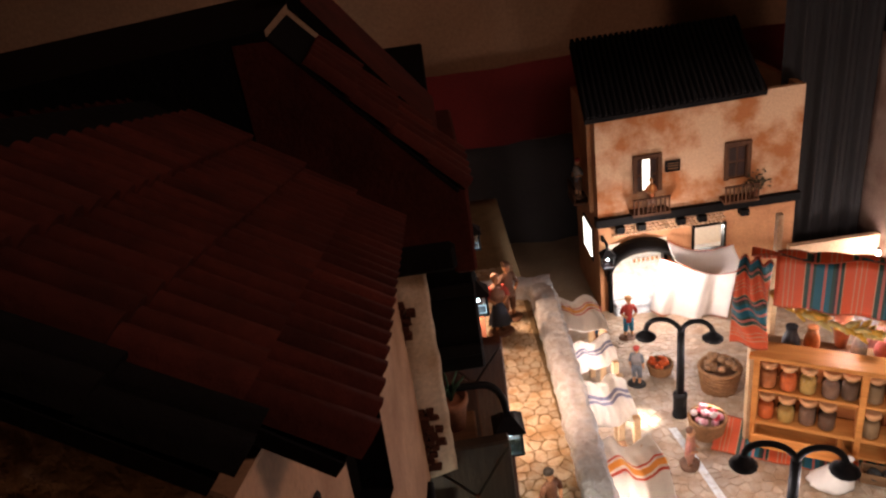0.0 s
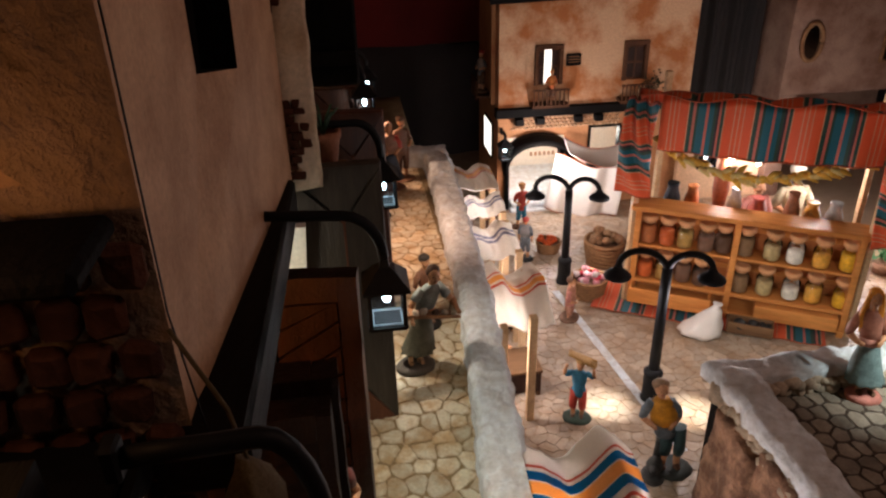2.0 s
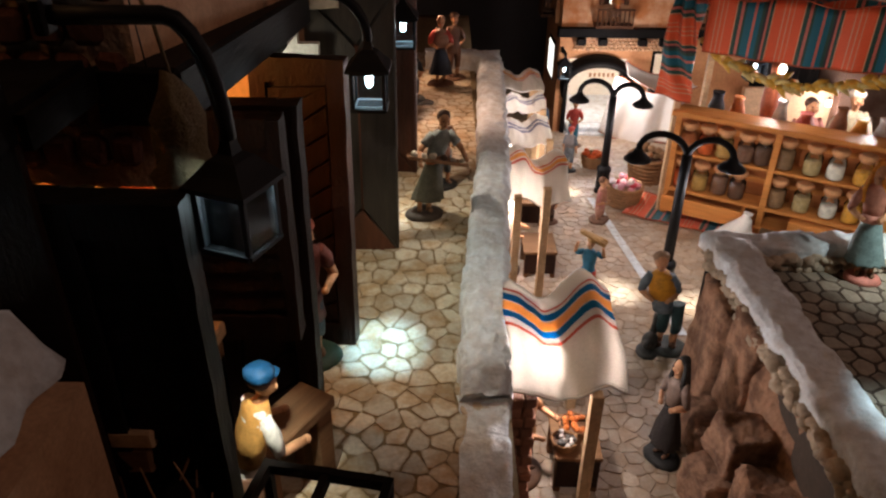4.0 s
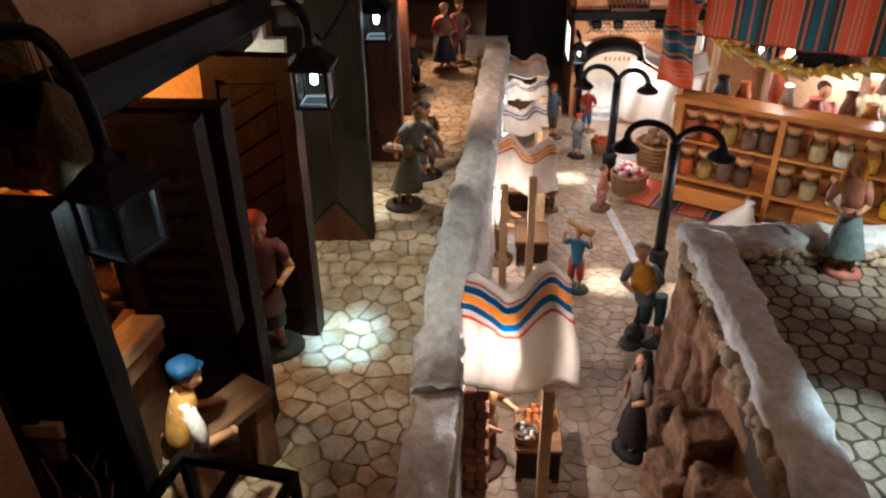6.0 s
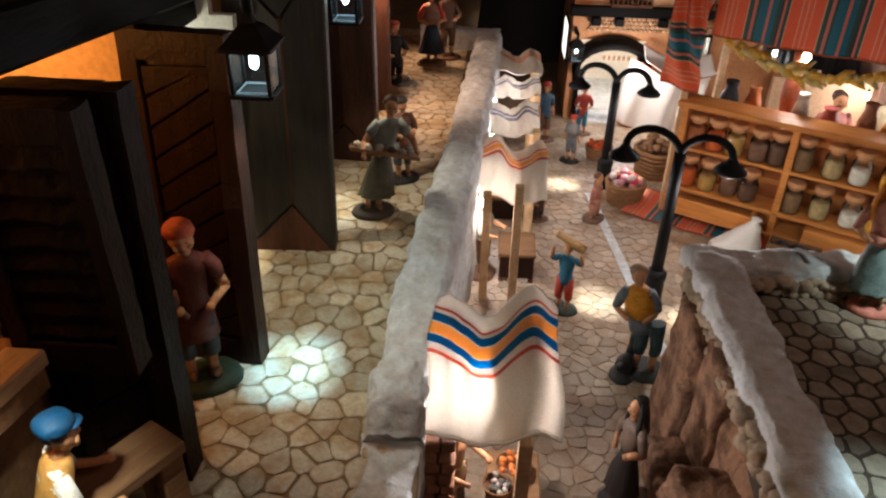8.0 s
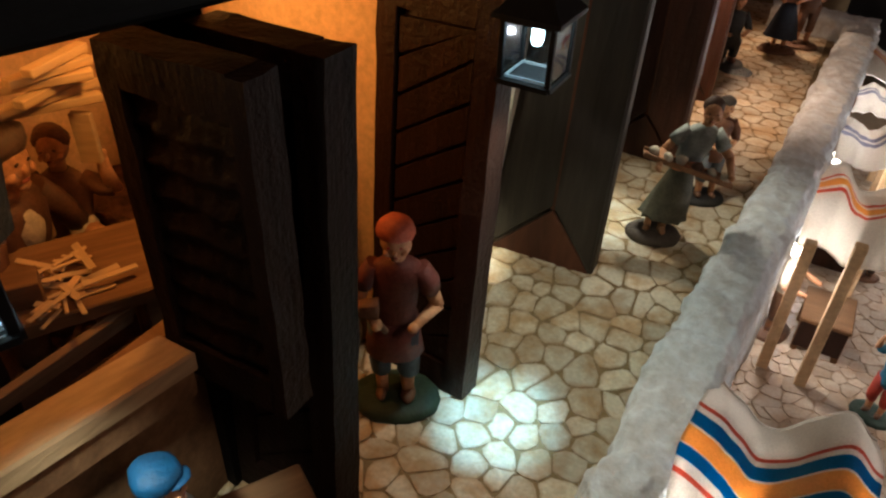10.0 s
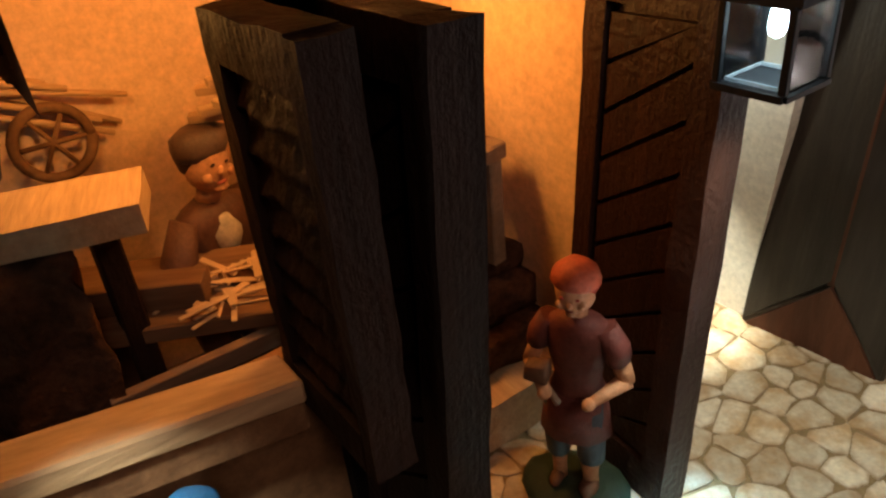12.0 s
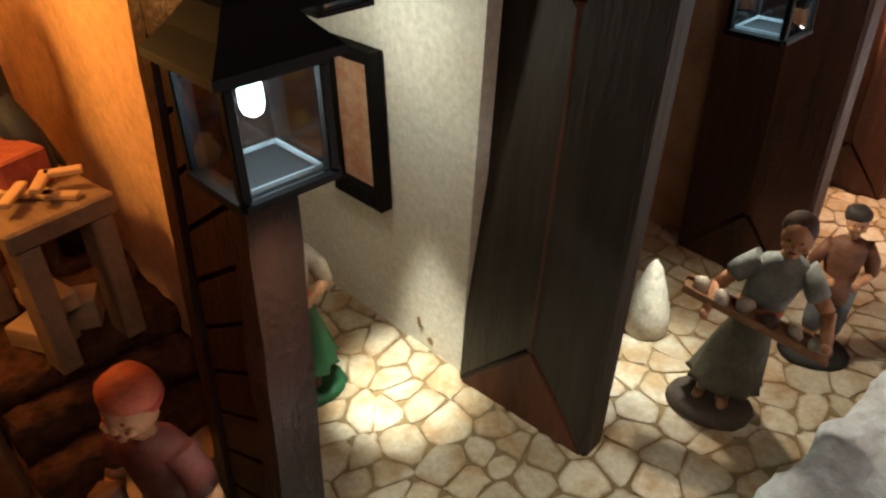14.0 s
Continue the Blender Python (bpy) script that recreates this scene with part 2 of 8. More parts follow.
M_HONEY = wood("honey_varnished_wood", (0.64, 0.27, 0.075), (0.46, 0.165, 0.042), "X", 0.4)
M_LOG = wood("bark_brown_wood", (0.22, 0.12, 0.06), (0.10, 0.05, 0.025), "X", 0.8)
M_IRON = mat("black_iron", (0.007, 0.007, 0.008), 0.6, 0.0, scale=90, fine=500, bump=0.15, depth=0.0003, spec=0.2)
M_GLASS = clear_glass("lantern_glass", 0.03)
M_GLINT = mat("pale_glint_strip", (0.50, 0.57, 0.60), 0.12, scale=200, fine=900, bump=0.1)
M_JAR = clear_glass("jar_glass", 0.05)
M_DIODE = glowing("diode_white", (0.70, 0.90, 1.0), 14)
M_BULB = glowing("warm_bulb", (1.0, 0.86, 0.70), 12)
M_PANE = glowing("lit_pane", (1.0, 0.93, 0.82), 2.2)
M_SHADOWGREY = mat("shadow_grey", (0.040, 0.036, 0.032), 0.6, 0.3, scale=90, fine=400, bump=0.3)
M_COBBLE = mat("cream_cobble", (0.56, 0.50, 0.375), 0.36, second=(0.36, 0.215, 0.085), scale=42, amount=0.85, lo=0.40, hi=0.62, fine=380, bump=0.35, depth=0.0009, per_object=0.20)
M_LOWSTONE = mat("pinkish_cobble", (0.43, 0.34, 0.25), 0.45, second=(0.30, 0.18, 0.095), scale=34, amount=0.85, lo=0.42, hi=0.68, fine=380, bump=0.35, depth=0.0009, per_object=0.20)
M_LOWSTONES = mat("pinkish_cobbles", (0.43, 0.34, 0.25), 0.45, second=(0.30, 0.18, 0.095), scale=34, amount=0.85, lo=0.42, hi=0.68, fine=380, bump=0.35, depth=0.0009, islands=0.20)
M_COBBLES = mat("cream_cobbles", (0.56, 0.50, 0.375), 0.36, second=(0.36, 0.215, 0.085), scale=42, amount=0.85, lo=0.40, hi=0.62, fine=380, bump=0.35, depth=0.0009, islands=0.20)


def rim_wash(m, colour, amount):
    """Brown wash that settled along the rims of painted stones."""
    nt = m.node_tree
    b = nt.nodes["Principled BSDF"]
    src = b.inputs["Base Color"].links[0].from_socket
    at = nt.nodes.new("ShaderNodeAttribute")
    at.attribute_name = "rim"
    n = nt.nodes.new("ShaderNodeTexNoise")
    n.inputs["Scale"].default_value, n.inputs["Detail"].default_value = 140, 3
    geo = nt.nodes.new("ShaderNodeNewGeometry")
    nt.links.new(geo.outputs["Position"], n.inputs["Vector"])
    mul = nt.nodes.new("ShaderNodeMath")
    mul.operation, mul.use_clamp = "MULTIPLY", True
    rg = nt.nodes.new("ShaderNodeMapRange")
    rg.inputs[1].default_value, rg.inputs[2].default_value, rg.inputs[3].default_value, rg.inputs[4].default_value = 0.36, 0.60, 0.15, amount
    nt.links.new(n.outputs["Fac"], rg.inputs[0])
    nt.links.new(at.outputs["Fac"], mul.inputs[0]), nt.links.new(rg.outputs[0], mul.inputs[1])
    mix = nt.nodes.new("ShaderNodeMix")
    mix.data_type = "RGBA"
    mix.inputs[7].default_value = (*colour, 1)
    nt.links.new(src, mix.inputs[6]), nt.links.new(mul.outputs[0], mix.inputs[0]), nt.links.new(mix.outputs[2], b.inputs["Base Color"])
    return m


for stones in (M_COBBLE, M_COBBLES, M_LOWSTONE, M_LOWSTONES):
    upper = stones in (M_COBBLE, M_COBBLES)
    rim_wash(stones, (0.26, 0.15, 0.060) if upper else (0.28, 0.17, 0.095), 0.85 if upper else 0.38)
M_JOINT = mat("brown_joint", (0.24, 0.17, 0.08), 0.9, second=(0.15, 0.09, 0.04), scale=40, fine=300, bump=0.5)
M_SLATE = mat("wet_grey_cobbles", (0.33, 0.285, 0.22), 0.30, second=(0.10, 0.07, 0.045), scale=60, fine=320, bump=0.4, depth=0.001, islands=0.3)
M_SLATE1 = mat("wet_grey_cobble", (0.33, 0.285, 0.22), 0.30, second=(0.10, 0.07, 0.045), scale=60, fine=320, bump=0.4, depth=0.001, per_object=0.3)
M_JOINTDARK = mat("dark_joint", (0.070, 0.048, 0.032), 0.8, second=(0.03, 0.02, 0.014), scale=40, fine=300, bump=0.5)
M_COPING = mat("whitewashed_coping", (0.74, 0.79, 0.82), 0.8, second=(0.56, 0.55, 0.53), scale=60, amount=0.9, fine=150, bump=0.9, depth=0.0035)
M_RUBBLE = mat("rubble_stone", (0.45, 0.36, 0.26), 0.85, second=(0.30, 0.22, 0.14), scale=70, fine=240, bump=0.7, depth=0.002, islands=0.18)
M_ROCK = mat("sandstone_rock", (0.40, 0.22, 0.13), 0.9, second=(0.17, 0.085, 0.048), scale=55, amount=0.95, lo=0.42, hi=0.60, fine=210, bump=1.0, depth=0.005)
M_TILE = mat("dark_roof_tile", (0.075, 0.017, 0.011), 0.95, second=(0.015, 0.006, 0.005), scale=30, fine=260, bump=0.5, depth=0.0015, islands=0.25, spec=0.12)
M_BLACK = mat("flat_black", (0.007, 0.006, 0.006), 0.9, scale=30, fine=200, bump=0.6, depth=0.002, spec=0.08)
M_RUST = mat("stained_house_plaster", (0.56, 0.36, 0.215), 0.85, second=(0.36, 0.115, 0.025), scale=13, lo=0.42, hi=0.60, amount=0.95, fine=300, bump=0.3)
M_RUSTB = mat("orange_house_plaster", (0.55, 0.27, 0.12), 0.85, second=(0.38, 0.15, 0.06), scale=15, amount=0.8, fine=300, bump=0.3)
M_GREYPL = mat("mauve_grey_plaster", (0.26, 0.165, 0.12), 0.85, second=(0.12, 0.05, 0.025), scale=14, amount=0.9, fine=300, bump=0.3)
M_BRICK = mat("pale_rubble_brick", (0.55, 0.35, 0.20), 0.85, second=(0.35, 0.19, 0.10), scale=60, fine=260, bump=0.6, islands=0.2)
M_BRICKRED = mat("rough_red_brick", (0.30, 0.13, 0.07), 0.9, second=(0.16, 0.07, 0.04), scale=70, fine=240, bump=0.8, depth=0.002, per_object=0.25)
M_BRICKDARK = mat("dark_brown_brick", (0.085, 0.032, 0.018), 0.9, second=(0.035, 0.016, 0.010), scale=70, fine=240, bump=0.8, depth=0.002, per_object=0.2, spec=0.1)
M_SHEET = mat("white_sheet", (0.78, 0.74, 0.68), 0.9, second=(0.66, 0.60, 0.52), scale=30, amount=0.5, fine=900, bump=0.2)
M_REDCLOTH = mat("red_felt_backdrop", (0.16, 0.012, 0.010), 0.95, scale=6, fine=300, bump=0.2)
M_GREYCLOTH = mat("grey_felt_backdrop", (0.045, 0.036, 0.034), 0.95, scale=6, fine=300, bump=0.2)
M_ROOMWALL = mat("brown_room_wall", (0.40, 0.23, 0.13), 0.9, scale=4, fine=120, bump=0.1)
M_JOINTPALE = mat("pale_joint", (0.36, 0.25, 0.16), 0.9, second=(0.27, 0.175, 0.105), scale=24, fine=300, bump=0.4)
M_STRAWSACK = mat("straw_sacking", (0.12, 0.085, 0.036), 0.95, second=(0.09, 0.055, 0.025), scale=120, fine=500, bump=1.0, depth=0.002)
M_GREENMOSS = mat("dark_green_paint", (0.03, 0.10, 0.05), 0.6, scale=80, fine=400)
M_STAIN = mat("rust_stain", (0.34, 0.19, 0.08), 0.9, second=(0.20, 0.10, 0.045), scale=90, amount=0.9, fine=300, bump=0.3)
M_WETIRON = mat("wet_dark_drain", (0.10, 0.10, 0.10), 0.22, 0.4, scale=80, fine=260, bump=0.5, depth=0.002)
M_CURTAIN = mat("dark_curtain", (0.008, 0.006, 0.0055), 0.9, scale=8, fine=200, bump=0.2)

OR, WH, TE, PK, DK, GR = (0.74, 0.105, 0.022), (0.62, 0.34, 0.19), (0.0, 0.115, 0.155), (0.56, 0.14, 0.10), (0.03, 0.02, 0.02), (0.012, 0.055, 0.035)
SERAPE = [(0, OR), (0.13, WH), (0.145, OR), (0.20, WH), (0.215, OR), (0.27, WH), (0.285, OR), (0.42, WH), (0.435, GR), (0.50, PK), (0.54, GR), (0.58, TE), (0.70, PK), (0.74, TE), (0.82, GR), (0.86, DK), (0.90, PK), (0.93, GR), (0.98, WH), (0.99, OR)]
M_SERAPE = stripes("striped_serape", SERAPE, 0, 0.074, rough=0.6, thin=0.2)
M_SERAPEV = stripes("striped_serape_side", SERAPE, 1, 0.066, rough=0.6, thin=0.2)
W, BL, GO, RE, GY = (0.72, 0.68, 0.62), (0.01, 0.17, 0.33), (0.72, 0.40, 0.14), (0.55, 0.13, 0.09), (0.25, 0.25, 0.32)
M_AWN_BLUE = stripes("awning_blue_gold", [(0, W), (0.36, RE), (0.38, W), (0.42, BL), (0.49, W), (0.50, GO), (0.60, W), (0.61, BL), (0.68, W), (0.71, RE), (0.73, W)], 1, 1.0, thin=0.78)
M_AWN_ORANGE = stripes("awning_orange", [(0, W), (0.40, RE), (0.43, W), (0.47, GO), (0.56, W), (0.59, RE), (0.62, W)], 1, 1.0, thin=0.78)
M_AWN_GREY = stripes("awning_grey", [(0, W), (0.35, GY), (0.40, W), (0.44, GY), (0.52, W)], 1, 1.0, thin=0.78)

PAINTS = {}


def paint(colour, rough=0.55):
    """Hand-painted resin, worn on the high points."""
    key = (colour, rough)
    if key not in PAINTS:
        PAINTS[key] = mat("figure_paint", colour, rough, second=[c * 0.5 for c in colour], scale=160, amount=0.6, fine=520, bump=0.5, depth=0.0012, spec=0.3)
    return PAINTS[key]


SKIN, HAIR, BROWN, GREYB, ORANGE, REDP, GREEN, CREAM, PINK, BLACK = (0.56, 0.28, 0.14), (0.06, 0.03, 0.02), (0.16, 0.08, 0.045), (0.14, 0.15, 0.16), (0.55, 0.16, 0.05), (0.40, 0.05, 0.035), (0.02, 0.09, 0.035), (0.60, 0.52, 0.40), (0.50, 0.20, 0.16), (0.02, 0.018, 0.016)
MAROON, DENIM, STRAW = (0.16, 0.045, 0.035), (0.07, 0.09, 0.11), (0.42, 0.28, 0.12)

# ---------------- mesh helpers ----------------


def part(name, bm, materials, parent=None, label="", smooth=False):
    me = bpy.data.meshes.new(name)
    if smooth:
        for f in bm.faces:
            f.smooth = True
    bm.to_mesh(me)
    bm.free()
    for m in materials if isinstance(materials, (list, tuple)) else [materials]:
        me.materials.append(m)
    ob = new(name, me)
    if parent is not None:
        ob.parent = parent
    if label:
        ob["label"] = label
    return ob


def thing(name, label, category, group="", kind="", place=(0, 0, 0)):
    ob = new(name)
    ob.empty_display_size = 0.01
    ob.location = place
    return tagged(ob, label, category, group, kind)


def box(bm, x0, x1, y0, y1, z0, z1, bev=0.0, m=0, turn=None):
    r = bmesh.ops.create_cube(bm, size=1.0)
    vs = r["verts"]
    mid = Vector(((x0 + x1) / 2, (y0 + y1) / 2, (z0 + z1) / 2))
    for v in vs:
        v.co = Vector((v.co.x * (x1 - x0), v.co.y * (y1 - y0), v.co.z * (z1 - z0)))
    fs = {f for v in vs for f in v.link_faces}
    for f in fs:
        f.material_index = m
    if bev:
        es = list({e for v in vs for e in v.link_edges})
        r = bmesh.ops.bevel(bm, geom=es, offset=bev, segments=1, affect="EDGES", clamp_overlap=True)
        vs = list({v for f in r["faces"] for v in f.verts} | {v for v in vs if v.is_valid})
        for f in {f for v in vs for f in v.link_faces}:
            f.material_index = m
    for v in vs:
        v.co = (turn @ v.co if turn is not None else v.co) + mid
    return vs


def rough_box(bm, x0, x1, y0, y1, z0, z1, amp=0.0009, seed=0.0, step=0.012):
    """A hewn timber: a box cut fine enough to take a wobble on its edges."""
    box(bm, x0, x1, y0, y1, z0, z1)
    for ax in range(3):
        es = [e for e in bm.edges if abs(e.verts[0].co[ax] - e.verts[1].co[ax]) > step]
        if es:
            n = max(1, min(14, int(max(e.calc_length() for e in es) / step)))
            bmesh.ops.subdivide_edges(bm, edges=es, cuts=n, use_grid_fill=True)
    for v in bm.verts:
        v.co = bumpy(bumpy(v.co, amp, 60, seed), amp, 260, seed + 4)


def ring(bm, centre, u, v, ru, rv, n):
    return [bm.verts.new(centre + u * (ru * math.cos(2 * math.pi * i / n)) + v * (rv * math.sin(2 * math.pi * i / n))) for i in range(n)]


def loft(bm, rings, m=0, cap=True, smooth=True):
    n = len(rings[0])
    for a, b in zip(rings, rings[1:]):
        for i in range(n):
            f = bm.faces.new((a[i], a[(i + 1) % n], b[(i + 1) % n], b[i]))
            f.material_index, f.smooth = m, smooth
    if cap:
        for r, rev in ((rings[0], True), (rings[-1], False)):
            f = bm.faces.new(list(reversed(r)) if rev else r)
            f.material_index = m


def tube(bm, points, radii, n=8, m=0, cap=True, flat=1.0):
    """A tube along points; flat squashes it sideways."""
    pts = [Vector(p) for p in points]
    if not isinstance(radii, (list, tuple)):
        radii = [radii] * len(pts)
    rings, u = [], None
    for i, p in enumerate(pts):
        d = (pts[min(i + 1, len(pts) - 1)] - pts[max(i - 1, 0)]).normalized()
        if u is None:
            u = d.orthogonal().normalized()
        u = (u - d * u.dot(d)).normalized()
        rings.append(ring(bm, p, u, d.cross(u), radii[i], radii[i] * flat, n))
    loft(bm, rings, m, cap)


def lathe(bm, centre, profile, n=14, m=0, sx=1.0, sy=1.0, cap=True):
    c = Vector(centre)
    loft(bm, [ring(bm, c + Vector((0, 0, z)), Vector((1, 0, 0)), Vector((0, 1, 0)), r * sx, r * sy, n) for r, z in profile], m, cap)


def ball(bm, centre, rx, ry=None, rz=None, m=0, u=10, v=7):
    r = bmesh.ops.create_uvsphere(bm, u_segments=u, v_segments=v, radius=1.0)
    for w in r["verts"]:
        w.co = Vector((w.co.x * rx, w.co.y * (ry or rx), w.co.z * (rz or rx))) + Vector(centre)
    for f in {f for w in r["verts"] for f in w.link_faces}:
        f.material_index, f.smooth = m, True


def lump(bm, centre, rx, ry, rz, seed, m=0, rough=0.25, sub=2):
    r = bmesh.ops.create_icosphere(bm, subdivisions=sub, radius=1.0)
    for w in r["verts"]:
        k = 1 + rough * noise.noise(w.co * 1.7 + Vector((seed * 3.1, seed * 1.7, seed)))
        w.co = Vector((w.co.x * rx * k, w.co.y * ry * k, w.co.z * rz * k)) + Vector(centre)
    for f in {f for w in r["verts"] for f in w.link_faces}:
        f.material_index, f.smooth = m, True


def sheet(bm, nu, nv, fn, m=0, thick=0.0, uv=True):
    """A smooth sheet: fn(u, v) in 0..1 gives the place and, if wanted, the uv."""
    lay = bm.loops.layers.uv.verify()
    g, co = [], {}
    for i in range(nu + 1):
        row = []
        for j in range(nv + 1):
            r = fn(i / nu, j / nv)
            p, t = r if isinstance(r[0], (tuple, Vector)) else (r, (i / nu, j / nv))
            w = bm.verts.new(p)
            co[w] = t
            row.append(w)
        g.append(row)
    fs = []
    for i in range(nu):
        for j in range(nv):
            f = bm.faces.new((g[i][j], g[i + 1][j], g[i + 1][j + 1], g[i][j + 1]))
            f.smooth, f.material_index = True, m
            for l in f.loops:
                l[lay].uv = co[l.vert]
            fs.append(f)
    if thick:
        bm.normal_update()
        bmesh.ops.solidify(bm, geom=fs, thickness=thick)
    return g


def bumpy(p, amp, freq, seed=0.0):
    q = Vector(p) * freq + Vector((seed, seed * 0.7, -seed))
    return Vector(p) + noise.noise_vector(q) * amp


def ramp_at(table, y):
    for (a, za), (b, zb) in zip(table, table[1:]):
        if y <= b:
            t = max(0.0, (y - a) / (b - a))
            return za + (zb - za) * t
    return table[-1][1]


UP = [(-0.2, -0.012), (0.34, -0.010), (0.48, 0.005), (0.60, 0.008), (0.93, -0.002), (1.3, -0.022)]
LOW = [(-0.2, -0.112), (0.30, -0.118), (0.60, -0.130), (0.80, -0.138), (1.0, -0.151), (1.15, -0.172), (1.3, -0.196), (1.8, -0.20)]


def up(y):
    return ramp_at(UP, y)


def low(y):
    return ramp_at(LOW, y)

# ---------------- ground and levels ----------------


def setting(name, bm, materials, label, smooth=False):
    return tagged(part(name, bm, materials, None, label, smooth), label, name.split("_")[0], kind="structure")


# bed of the lower street, one sheet out to the walls of the room
bm = bmesh.new()
sheet(bm, 24, 40, lambda u, v: bumpy((0.185 + u * 1.4, -0.5 + v * 2.3, low(-0.5 + v * 2.3) - 0.0006), 0.0002, 30), thick=0.02)
ground = setting("ground", bm, M_JOINTPALE, "brown-jointed stone paving of the lower street", True)

# bed of the upper street
bm = bmesh.new()
sheet(bm, 10, 44, lambda u, v: (-0.14 + u * 0.338, -0.35 + v * 1.9, up(-0.35 + v * 1.9) - 0.0006), thick=0.012)
upper_street = setting("pavement_upper", bm, M_JOINT, "cream stone paving of the raised street", True)


def wall_left(y):
    return ramp_at([(0.27, 0.162), (0.40, 0.166), (0.53, 0.177), (0.62, 0.185), (1.0, 0.199), (1.2, 0.203)], y)


def wall_right(y):
    return ramp_at([(0.27, 0.198), (0.40, 0.204), (0.55, 0.214), (0.62, 0.220), (1.0, 0.238), (1.2, 0.242)], y)


# low divider wall with its whitewashed coping, and the retaining face below it
bm = bmesh.new()


def divider(u, v):
    y = 0.282 + v * 0.820
    a, b, g = wall_left(y), wall_right(y), low(y) - 0.01
    t = up(y) + 0.026 * min(1.0, 0.30 + (y - 0.282) / 0.018) + 0.0022 * noise.noise(Vector((y * 30, 3.0, 0)))
    a += 0.0032 * noise.noise(Vector((y * 46, 7.0, 1.0)))
    b += 0.0030 * noise.noise(Vector((y * 52, 11.0, 2.0)))
    prof = [(a, up(y) - 0.004), (a + 0.001, t - 0.006), (a + 0.005, t - 0.001), (a + (b - a) * 0.35, t + 0.001), (a + (b - a) * 0.65, t), (b - 0.005, t - 0.001), (b, t - 0.006), (b - 0.001, t - 0.04), (b - 0.003, g)]
    k = u * (len(prof) - 1)
    i = min(int(k), len(prof) - 2)
    f = k - i
    p = Vector((prof[i][0] * (1 - f) + prof[i + 1][0] * f, y, prof[i][1] * (1 - f) + prof[i + 1][1] * f))
    p = bumpy(p, 0.0022, 55, 2.0)
    p = bumpy(p, 0.0021, 120, 5.0)
    return bumpy(p, 0.0009, 300, 8.0)


g = sheet(bm, 54, 330, divider)
for row in (0, -1):
    bm.faces.new([r[row] for r in g][:: 1 if row == 0 else -1])
wall_divider = setting("wall_divider", bm, M_COPING, "low rough whitewashed wall along the raised street", True)

# the far end of the low wall bends across the street
bm = bmesh.new()


def divider_end(u, v):
    x = 0.115 + v * 0.122
    prof = [(1.082, up(1.09) - 0.004), (1.083, 0.012), (1.088, 0.018), (1.104, 0.019), (1.112, 0.013), (1.113, up(1.1) - 0.004)]
    k = u * (len(prof) - 1)
    i = min(int(k), len(prof) - 2)
    f = k - i
    p = Vector((x, (prof[i][0] * (1 - f) + prof[i + 1][0] * f) + 0.010 * (1 - v), prof[i][1] * (1 - f) + prof[i + 1][1] * f))
    return bumpy(bumpy(p, 0.0035, 55, 12.0), 0.0026, 120, 3.0)


g = sheet(bm, 24, 40, divider_end)
for row in (0, -1):
    bm.faces.new([r[row] for r in g][:: 1 if row == 0 else -1])
setting("wall_divider_end", bm, M_COPING, "rough whitewashed end of the low wall across the raised street", True)

# flush pale kerb and retaining face where the low wall stops
bm = bmesh.new()
g = sheet(bm, 30, 60, lambda u, v: bumpy(bumpy((0.162 + 0.035 * min(1, u * 1.6), -0.30 + v * 0.590, (up(0) + 0.0025 - 0.003 * abs(u * 1.6 - 0.5)) if u < 0.625 else up(0) + 0.001 - (u - 0.625) / 0.375 * 0.115), 0.0035, 40, 9.0), 0.0015, 130, 3.0))
kerb = setting("kerb_upper", bm, M_COPING, "pale rough kerb at the edge of the raised street", True)

# terrace to the right, floor and retaining core
bm = bmesh.new()
box(bm, 0.392, 1.3, -0.5, 0.458, -0.14, -0.0006)
terrace = setting("terrace", bm, M_JOINTDARK, "dark-jointed stone terrace above the street")


def coping_bar(name, ax, ay, bx, by, wide, z0, z1, seed, label):
    d = Vector((bx - ax, by - ay, 0))
    n = d.cross(Vector((0, 0, 1))).normalized()
    bmx = bmesh.new()
    prof = [(-0.5, z0), (-0.5, z1 - 0.004), (-0.38, z1), (0, z1 + 0.0015), (0.38, z1), (0.5, z1 - 0.004), (0.5, z0)]

    def f(u, v):
        k = u * (len(prof) - 1)
        i = min(int(k), len(prof) - 2)
        q = k - i
        w = prof[i][0] * (1 - q) + prof[i + 1][0] * q
        z = prof[i][1] * (1 - q) + prof[i + 1][1] * q
        p = Vector((ax, ay, 0)) + d * v + n * (w * wide) + Vector((0, 0, z))
        return bumpy(bumpy(p, 0.004, 45, seed), 0.0018, 130, seed + 3)

    gg = sheet(bmx, 24, max(20, int(d.length / 0.004)), f)
    for row in (0, -1):
        bmx.faces.new([r[row] for r in gg][:: -1 if row == 0 else 1])
    return setting(name, bmx, M_COPING, label, True)


parapet_a = coping_bar("parapet_side", 0.408, -0.25, 0.403, 0.458, 0.036, 0.012, 0.027, 11.0, "whitewashed coping on the terrace parapet")
parapet_b = coping_bar("parapet_back", 0.385, 0.462, 0.95, 0.470, 0.030, 0.010, 0.024, 17.0, "whitewashed coping on the terrace back parapet")


def rubble(name, parent, pts, label):
    bmx = bmesh.new()
    for i, (x, y, z, r) in enumerate(pts):
        lump(bmx, (x, y, z), r * random.uniform(0.8, 1.25), r * random.uniform(0.8, 1.25), r * random.uniform(0.6, 0.9), i * 0.37, rough=0.45, sub=2)
    ob = part(name, bmx, M_RUBBLE, parent, label, True)
    return tagged(ob, kind="stuff")


